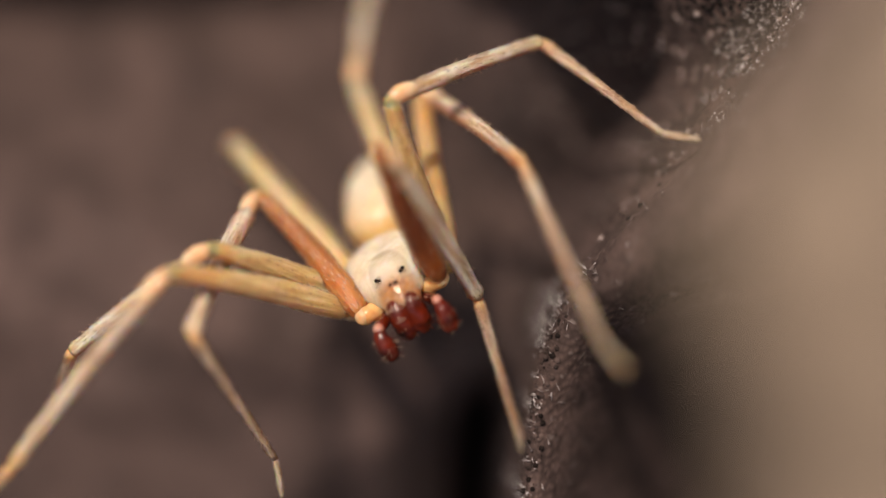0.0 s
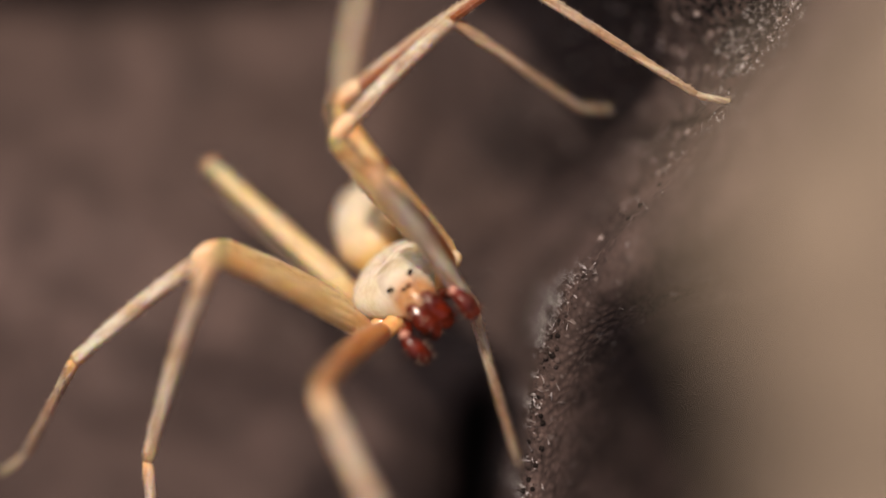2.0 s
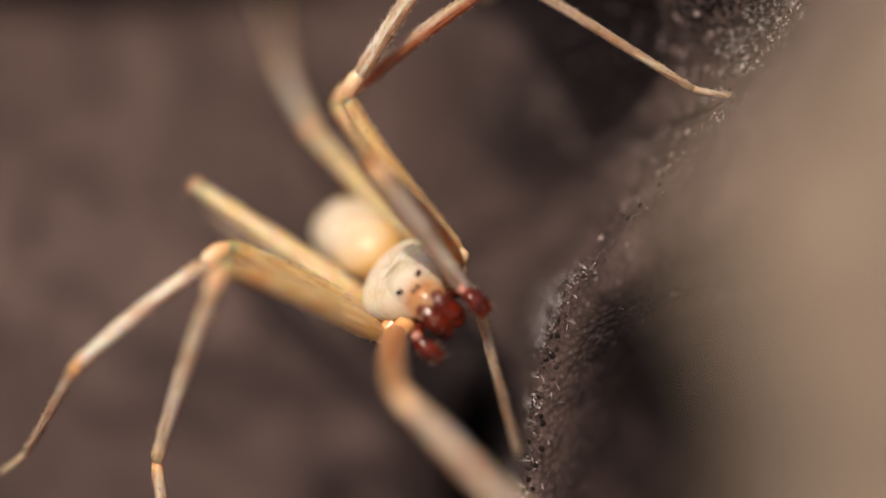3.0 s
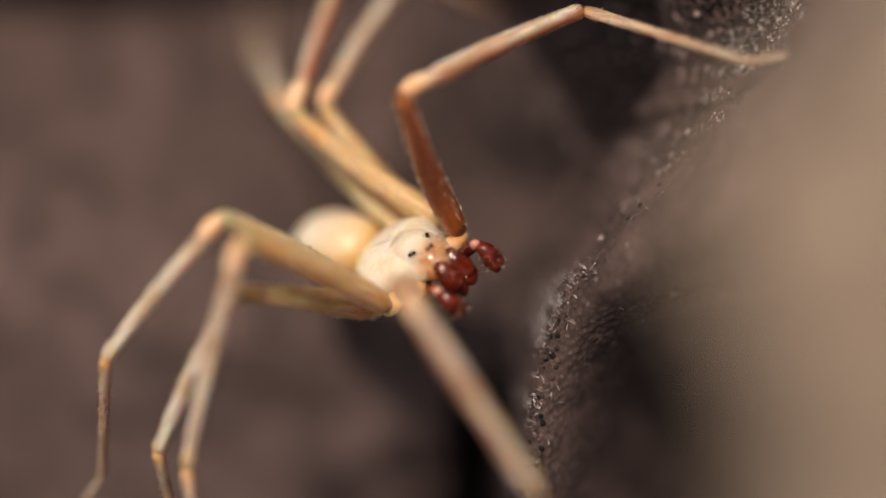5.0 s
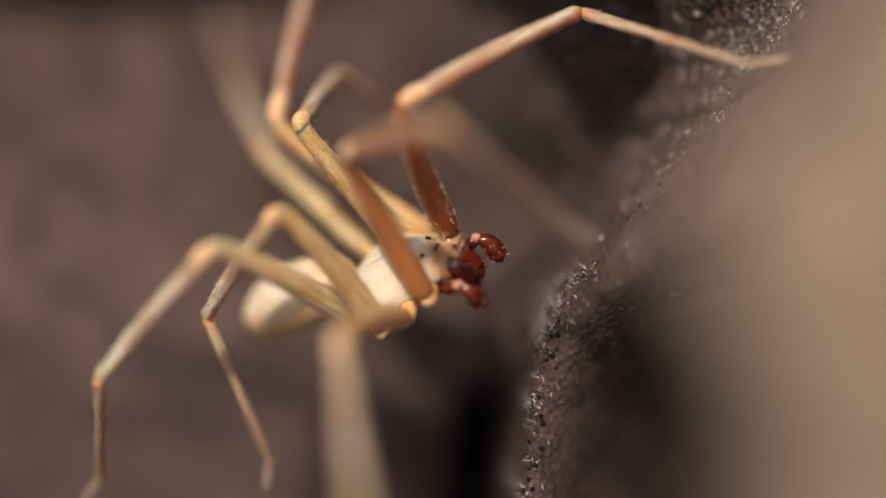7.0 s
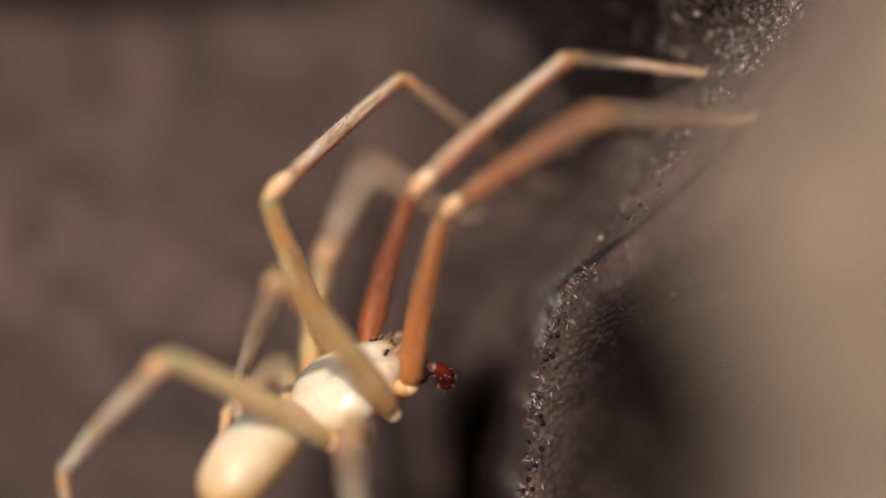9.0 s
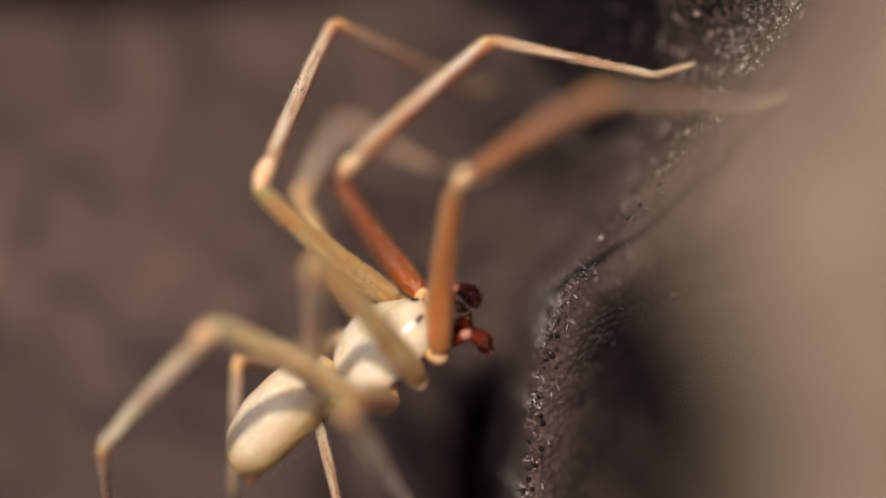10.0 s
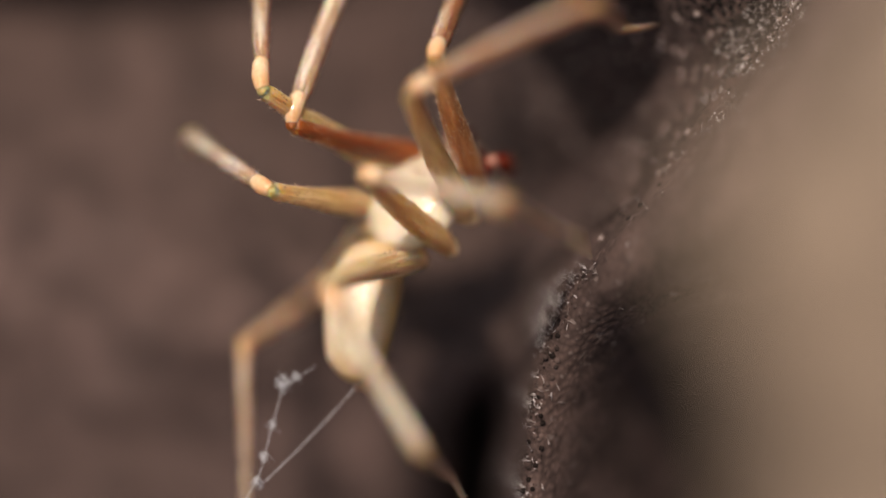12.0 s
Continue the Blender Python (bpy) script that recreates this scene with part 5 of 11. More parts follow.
    walk(legs["l2"]["tibia"], [
        (0, mm(-2.95, -5.02, 2.32, -1.0, -43.8, 16.3)),
        (0.25, mm(-2.89, -4.95, 2.49, -0.7, -43.9, 18.7)),
        (0.5, mm(-2.83, -4.87, 2.65, -0.3, -43.9, 20.9)),
        (0.75, mm(-1.68, -4.28, 3.67, 16.4, -31.5, 21.5)),
        (0.8, mm(-1.46, -4.11, 3.86, 18.9, -25.1, 23.6)),
        (1, mm(-0.75, -4.20, 3.67, 30.1, -23.8, 31.1)),
        (1.2, mm(-0.77, -4.15, 3.73, 25.9, -31.8, 45.6)),
        (1.25, mm(-0.97, -4.19, 3.72, 23.6, -34.1, 46.9)),
        (1.5, mm(-1.97, -4.26, 3.68, 8.9, -42.3, 56.5)),
        (1.75, mm(-2.06, -4.28, 3.65, 9.1, -44.2, 55.3)),
        (2, mm(-2.14, -4.30, 3.61, 9.3, -45.1, 54.5)),
        (2.2, mm(-2.15, -4.26, 3.66, 8.2, -45.3, 55.5)),
        (2.25, mm(-2.15, -4.24, 3.68, 7.9, -45.2, 55.7)),
        (2.5, mm(-2.17, -4.17, 3.75, 6.4, -44.8, 56.9)),
        (2.75, mm(-2.23, -4.18, 3.74, 7.0, -44.5, 54.9)),
        (2.8, mm(-2.26, -4.17, 3.74, 7.2, -44.4, 54.3)),
        (3, mm(-2.31, -4.15, 3.75, 7.6, -44.1, 52.8)),
        (3.2, mm(-2.46, -4.22, 3.65, 8.5, -44.6, 50.3)),
        (3.25, mm(-2.45, -4.21, 3.67, 8.7, -45.0, 51.4)),
        (3.5, mm(-2.40, -4.19, 3.70, 9.9, -45.9, 57.7)),
        (3.75, mm(-2.36, -4.17, 3.72, 5.0, -47.6, 77.7)),
        (4, mm(-2.34, -4.16, 3.75, 10.1, -47.6, 75.0)),
        (4.25, mm(-2.32, -4.14, 3.77, 11.6, -47.7, 80.5)),
        (4.5, mm(-2.32, -4.12, 3.79, 12.5, -47.5, 87.0)),
        (4.75, mm(-2.32, -4.11, 3.80, 13.7, -47.0, 93.5)),
        (4.8, mm(-2.33, -4.10, 3.81, 13.6, -46.5, 95.1)),
        (5, mm(-2.11, -4.20, 3.73, 21.5, -47.0, 86.3)),
        (5.25, mm(-1.74, -4.13, 3.83, 23.3, -46.4, 82.9)),
        (5.5, mm(-1.41, -4.03, 3.93, 24.6, -44.9, 80.0)),
        (5.7, mm(-1.86, -4.04, 3.92, 22.7, -45.1, 79.2)),
        (5.75, mm(-1.97, -4.03, 3.92, 22.2, -45.3, 78.8)),
        (6, mm(-2.55, -3.99, 3.88, 20.0, -45.7, 77.5)),
        (6.25, mm(-2.56, -4.13, 3.73, 22.1, -47.2, 76.1)),
        (6.5, mm(-2.57, -4.26, 3.58, 24.4, -48.8, 74.4)),
        (6.75, mm(-3.05, -3.97, 3.76, 22.2, -47.8, 73.2)),
        (7, mm(-3.85, -3.75, 3.64, 21.2, -48.3, 70.7)),
        (7.2, mm(-3.80, -3.68, 3.73, 22.8, -47.9, 72.0)),
        (7.25, mm(-0.89, -0.84, 5.61, 13.1, -22.8, 85.3)),
        (7.5, mm(-1.20, -0.94, 5.62, 11.6, -13.9, 76.1)),
        (7.6, mm(-1.31, -0.93, 5.63, 10.9, -11.5, 72.3)),
        (7.75, mm(-1.45, -0.86, 5.65, 9.5, -10.1, 66.2)),
        (8, mm(-1.61, -0.67, 5.69, 6.5, -8.2, 56.3)),
        (8.2, mm(-1.70, -0.46, 5.72, 3.5, -6.6, 48.6)),
        (8.25, mm(-1.72, -0.41, 5.73, 2.6, -6.1, 46.7)),
        (8.4, mm(-1.74, -0.22, 5.75, 0.1, -4.9, 40.9)),
        (8.5, mm(-1.75, -0.10, 5.76, -1.7, -4.0, 37.1)),
        (8.75, mm(-1.72, 0.25, 5.78, -6.6, -2.3, 27.4)),
        (8.8, mm(-1.73, 0.32, 5.78, -7.6, -1.6, 25.3)),
        (9, mm(-1.75, 0.23, 5.78, -7.8, -1.6, 28.0)),
        (9.25, mm(-1.81, 0.19, 5.77, -10.3, -1.6, 40.7)),
        (9.5, mm(-1.83, 0.19, 5.77, -12.4, -1.6, 53.4)),
        (9.75, mm(-2.06, -0.36, 5.72, -10.1, -5.6, 59.7)),
        (10, mm(-1.86, -0.68, 5.68, -7.6, -8.2, 65.4)),
        (10.2, mm(-1.65, -1.34, 5.54, -7.7, -12.8, 65.6)),
        (10.5, mm(-1.51, -2.00, 5.30, -8.1, -18.0, 66.0)),
        (10.7, mm(-1.00, -2.38, 5.10, 13.7, -21.1, 67.5)),
        (10.8, mm(-1.08, -2.43, 5.08, 20.6, -21.3, 62.1)),
        (10.9, mm(-1.28, -2.52, 5.05, 34.7, -20.5, 51.5)),
        (11, mm(-1.53, -2.59, 5.02, 50.7, -16.4, 39.8)),
        (11.1, mm(-2.03, -2.14, 5.23, 33.9, -19.7, 43.7)),
        (11.2, mm(-2.53, -1.67, 5.36, 16.7, -21.8, 48.6)),
        (11.2, mm(-2.55, -1.61, 5.38, 14.8, -20.5, 48.5)),
        (11.5, mm(-2.63, -1.28, 5.47, 5.7, -18.5, 46.5)),
        (11.7, mm(-2.73, -1.61, 5.35, 4.0, -20.2, 46.3)),
        (11.8, mm(-2.66, -1.53, 5.39, 3.0, -20.0, 46.6)),
        (12, mm(-2.38, -1.15, 5.54, -2.0, -16.9, 48.3)),
    ])
    walk(legs["l2"]["metatarsus"], [
        (0, mm(-4.83, 1.72, 2.23, -27.1, -30.1, 15.7)),
        (0.25, mm(-5.07, 1.71, 2.43, -29.0, -32.2, 15.4)),
        (0.5, mm(-5.31, 1.68, 2.63, -31.0, -35.2, 15.6)),
        (0.75, mm(-5.11, 1.58, 5.35, -35.4, -29.9, 20.0)),
        (0.8, mm(-4.99, 1.58, 5.91, -35.6, -27.5, 19.9)),
        (1, mm(-5.09, 0.25, 6.88, -43.5, -23.1, 28.6)),
        (1.2, mm(-6.40, -0.90, 6.33, -35.5, -30.0, 36.3)),
        (1.25, mm(-6.72, -0.95, 6.03, -40.6, -32.5, 42.9)),
        (1.5, mm(-8.14, -1.05, 4.48, -55.5, -27.6, 61.3)),
        (1.75, mm(-8.19, -0.99, 4.44, -62.6, -17.7, 70.9)),
        (2, mm(-8.23, -0.95, 4.41, -63.2, -18.7, 71.1)),
        (2.2, mm(-8.26, -0.92, 4.36, -64.6, -17.3, 72.2)),
        (2.25, mm(-8.26, -0.90, 4.36, -65.0, -16.7, 72.6)),
        (2.5, mm(-8.30, -0.84, 4.30, -67.0, -13.4, 74.2)),
        (2.75, mm(-8.26, -0.67, 4.35, -67.2, -13.1, 73.2)),
        (2.8, mm(-8.25, -0.61, 4.37, -67.2, -12.8, 72.6)),
        (3, mm(-8.23, -0.47, 4.42, -67.2, -12.4, 71.7)),
        (3.2, mm(-8.25, -0.35, 4.39, -67.1, -13.0, 70.1)),
        (3.25, mm(-8.33, -0.48, 4.42, -66.6, -11.5, 71.1)),
        (3.5, mm(-8.69, -1.23, 4.54, -64.3, -5.4, 78.4)),
        (3.75, mm(-9.27, -3.13, 4.14, -61.8, -3.8, 91.2)),
        (4, mm(-9.23, -3.25, 4.57, -57.9, 3.1, 99.1)),
        (4.25, mm(-9.25, -4.02, 4.72, -53.5, 8.6, 107.1)),
        (4.5, mm(-9.20, -4.88, 4.82, -48.4, 13.6, 115.5)),
        (4.75, mm(-9.04, -5.73, 4.92, -42.8, 18.4, 124.1)),
        (4.8, mm(-9.00, -5.90, 4.94, -41.5, 18.8, 126.4)),
        (5, mm(-8.72, -5.66, 5.48, -41.4, 17.5, 126.4)),
        (5.25, mm(-8.37, -5.33, 5.74, -39.8, 16.4, 125.6)),
        (5.5, mm(-8.04, -4.95, 5.99, -38.1, 15.7, 124.5)),
        (5.7, mm(-8.57, -4.70, 5.83, -39.0, 15.4, 121.8)),
        (5.75, mm(-8.69, -4.62, 5.79, -39.3, 15.7, 120.8)),
        (6, mm(-9.34, -4.24, 5.56, -40.4, 15.6, 117.3)),
        (6.25, mm(-9.32, -4.44, 5.52, -40.1, 14.8, 116.6)),
        (6.5, mm(-9.30, -4.64, 5.48, -39.7, 13.7, 116.5)),
        (6.75, mm(-9.82, -3.97, 5.54, -40.8, 12.5, 112.9)),
        (7, mm(-10.63, -3.37, 5.32, -42.1, 11.9, 108.5)),
        (7.2, mm(-10.56, -3.59, 5.55, -41.2, 12.2, 109.2)),
        (7.25, mm(-7.73, -0.89, 7.07, -41.8, 13.2, 106.5)),
        (7.5, mm(-7.94, 0.38, 6.99, -47.9, 10.2, 94.7)),
        (7.6, mm(-7.94, 0.91, 6.93, -50.5, 9.8, 88.8)),
        (7.75, mm(-7.85, 1.73, 6.80, -53.9, 7.9, 80.8)),
        (8, mm(-7.46, 3.09, 6.47, -58.8, 3.5, 68.1)),
        (8.2, mm(-6.98, 4.12, 6.14, -61.8, -0.2, 56.8)),
        (8.25, mm(-6.83, 4.37, 6.05, -62.3, -0.3, 52.2)),
        (8.4, mm(-6.33, 5.07, 5.76, -63.5, -4.0, 44.5)),
        (8.5, mm(-5.96, 5.49, 5.55, -63.8, -6.2, 38.7)),
        (8.75, mm(-4.89, 6.44, 4.97, -63.9, -13.8, 27.5)),
        (8.8, mm(-4.67, 6.61, 4.85, -63.3, -14.4, 23.3)),
        (9, mm(-4.98, 6.36, 4.82, -62.8, -14.0, 24.0)),
        (9.25, mm(-6.27, 5.43, 4.52, -70.2, -8.1, 34.7)),
        (9.5, mm(-7.29, 4.30, 4.27, -76.9, -2.0, 47.2)),
        (9.75, mm(-7.95, 3.22, 4.50, -71.7, -5.2, 55.2)),
        (10, mm(-8.11, 2.34, 4.77, -66.6, -8.4, 61.4)),
        (10.2, mm(-7.89, 1.71, 4.62, -69.4, -10.5, 64.3)),
        (10.5, mm(-7.72, 1.09, 4.36, -72.3, -12.3, 66.3)),
        (10.7, mm(-7.51, -0.33, 6.64, -69.3, -5.4, 75.2)),
        (10.8, mm(-7.29, -0.15, 7.37, -64.8, -6.3, 75.5)),
        (10.9, mm(-6.65, -0.02, 8.79, -53.9, -7.7, 71.9)),
        (11, mm(-5.54, -0.16, 10.21, -40.9, -8.4, 67.3)),
        (11.1, mm(-6.99, 1.14, 8.90, -41.5, -7.7, 64.7)),
        (11.2, mm(-8.05, 2.21, 7.22, -42.1, -7.1, 62.1)),
        (11.2, mm(-8.03, 2.40, 7.05, -43.1, -5.9, 60.3)),
        (11.5, mm(-7.84, 3.35, 6.12, -48.2, -5.4, 55.6)),
        (11.7, mm(-7.89, 3.10, 5.81, -48.3, -7.0, 53.6)),
        (11.8, mm(-7.82, 3.18, 5.73, -49.6, -5.9, 53.9)),
        (12, mm(-7.55, 3.56, 5.31, -55.9, -0.9, 55.4)),
    ])
    walk(legs["l3"]["femur"], [
        (0, mm(-1.60, -0.72, -0.68, 84.3, 4.4, 115.8)),
        (0.25, mm(-1.60, -0.72, -0.68, 83.8, 5.0, 114.9)),
        (0.5, mm(-1.60, -0.72, -0.68, 82.6, 4.9, 113.8)),
        (0.75, mm(-1.60, -0.72, -0.68, 80.2, 8.4, 112.6)),
        (0.8, mm(-1.60, -0.72, -0.68, 79.6, 8.8, 112.1)),
        (1, mm(-1.60, -0.72, -0.68, 78.8, 10.2, 110.0)),
        (1.2, mm(-1.60, -0.72, -0.68, 77.1, 11.6, 107.6)),
        (1.25, mm(-1.60, -0.72, -0.68, 76.6, 11.8, 106.6)),
        (1.5, mm(-1.60, -0.72, -0.68, 74.5, 13.5, 104.1)),
        (1.75, mm(-1.60, -0.72, -0.68, 86.8, 14.6, 105.8)),
        (1.87, mm(-1.60, -0.72, -0.68, 90.9, 10.6, 108.1)),
        (2, mm(-1.60, -0.72, -0.68, 95.5, 5.6, 110.4)),
        (2.1, mm(-1.60, -0.72, -0.68, 98.0, 4.7, 108.7)),
        (2.2, mm(-1.60, -0.72, -0.68, 100.5, 3.8, 107.0)),
        (2.25, mm(-1.60, -0.72, -0.68, 100.1, -0.1, 98.7)),
        (2.37, mm(-1.60, -0.72, -0.68, 91.5, -2.8, 91.3)),
        (2.5, mm(-1.60, -0.72, -0.68, 81.9, -7.5, 83.1)),
        (2.75, mm(-1.60, -0.72, -0.68, 84.9, -25.1, 75.4)),
        (2.8, mm(-1.60, -0.72, -0.68, 86.7, -25.4, 71.1)),
        (3, mm(-1.60, -0.72, -0.68, 89.3, -25.6, 67.3)),
        (3.2, mm(-1.60, -0.72, -0.68, 97.9, -37.4, 61.8)),
        (3.25, mm(-1.60, -0.72, -0.68, 98.7, -37.6, 60.5)),
        (3.5, mm(-1.60, -0.72, -0.68, 96.9, -38.9, 62.5)),
        (3.75, mm(-1.60, -0.72, -0.68, 93.7, -40.2, 66.6)),
        (4, mm(-1.60, -0.72, -0.68, 92.0, -41.5, 68.1)),
        (4.25, mm(-1.60, -0.72, -0.68, 87.5, -42.3, 73.2)),
        (4.5, mm(-1.60, -0.72, -0.68, 83.2, -42.7, 78.0)),
        (4.75, mm(-1.60, -0.72, -0.68, 78.6, -42.8, 82.8)),
        (4.8, mm(-1.60, -0.72, -0.68, 76.8, -42.5, 85.1)),
        (5, mm(-1.60, -0.72, -0.68, 76.1, -44.2, 87.1)),
        (5.25, mm(-1.60, -0.72, -0.68, 77.6, -40.7, 87.0)),
        (5.5, mm(-1.60, -0.72, -0.68, 78.6, -37.4, 87.1)),
        (5.7, mm(-1.60, -0.72, -0.68, 76.7, -38.4, 84.4)),
        (5.75, mm(-1.60, -0.72, -0.68, 77.2, -38.5, 82.6)),
        (6, mm(-1.60, -0.72, -0.68, 75.6, -39.7, 78.2)),
        (6.25, mm(-1.60, -0.72, -0.68, 72.1, -36.1, 91.5)),
        (6.37, mm(-1.60, -0.72, -0.68, 79.3, -24.6, 98.1)),
        (6.5, mm(-1.60, -0.72, -0.68, 89.0, -12.1, 107.2)),
        (6.75, mm(-1.60, -0.72, -0.68, 88.2, -7.3, 112.3)),
        (7, mm(-1.60, -0.72, -0.68, 88.2, -3.0, 111.3)),
        (7.2, mm(-1.60, -0.72, -0.68, 88.5, -2.9, 111.4)),
        (7.25, mm(-1.60, -0.72, -0.68, 87.3, -2.3, 109.9)),
        (7.37, mm(-1.60, -0.72, -0.68, 66.6, -7.5, 106.4)),
        (7.5, mm(-1.60, -0.72, -0.68, 42.0, -14.7, 105.0)),
        (7.6, mm(-1.60, -0.72, -0.68, 40.2, -15.8, 99.4)),
        (7.75, mm(-1.60, -0.72, -0.68, 36.0, -16.3, 93.0)),
        (7.87, mm(-1.60, -0.72, -0.68, 32.3, -16.5, 88.7)),
        (8, mm(-1.60, -0.72, -0.68, 28.0, -17.2, 83.7)),
        (8.2, mm(-1.60, -0.72, -0.68, 21.0, -18.0, 76.6)),
        (8.25, mm(-1.60, -0.72, -0.68, 19.5, -19.3, 74.3)),
        (8.4, mm(-1.60, -0.72, -0.68, 14.2, -18.1, 69.5)),
        (8.5, mm(-1.60, -0.72, -0.68, 11.0, -16.3, 65.9)),
        (8.63, mm(-1.60, -0.72, -0.68, 7.6, -12.4, 60.4)),
        (8.75, mm(-1.60, -0.72, -0.68, 4.5, -9.4, 55.6)),
        (8.8, mm(-1.60, -0.72, -0.68, 3.4, -5.0, 53.2)),
        (9, mm(-1.60, -0.72, -0.68, 1.9, -2.6, 56.6)),
        (9.25, mm(-1.60, -0.72, -0.68, 1.2, -6.0, 71.6)),
        (9.5, mm(-1.60, -0.72, -0.68, 1.8, -13.0, 86.3)),
        (9.75, mm(-1.60, -0.72, -0.68, 6.6, -21.4, 91.5)),
        (10, mm(-1.60, -0.72, -0.68, 12.4, -28.3, 94.9)),
        (10.2, mm(-1.60, -0.72, -0.68, 12.1, -32.8, 91.5)),
        (10.5, mm(-1.60, -0.72, -0.68, 10.9, -36.8, 88.8)),
        (10.7, mm(-1.60, -0.72, -0.68, 16.4, -43.8, 93.0)),
        (10.8, mm(-1.60, -0.72, -0.68, 16.7, -47.1, 91.0)),
        (11, mm(-1.60, -0.72, -0.68, 14.9, -52.8, 85.9)),
        (11.1, mm(-1.60, -0.72, -0.68, 49.4, -47.1, 63.6)),
        (11.1, mm(-1.60, -0.72, -0.68, 83.0, -29.6, 48.4)),
        (11.2, mm(-1.60, -0.72, -0.68, 101.3, -14.3, 45.9)),
        (11.2, mm(-1.60, -0.72, -0.68, 99.9, -16.7, 54.5)),
        (11.5, mm(-1.60, -0.72, -0.68, 103.3, -21.3, 55.7)),
        (11.7, mm(-1.60, -0.72, -0.68, 104.0, -28.2, 58.9)),
        (11.8, mm(-1.60, -0.72, -0.68, 102.6, -28.2, 64.4)),
        (11.9, mm(-1.60, -0.72, -0.68, 101.3, -27.5, 73.9)),
        (12, mm(-1.60, -0.72, -0.68, 100.0, -26.6, 84.9)),
    ])
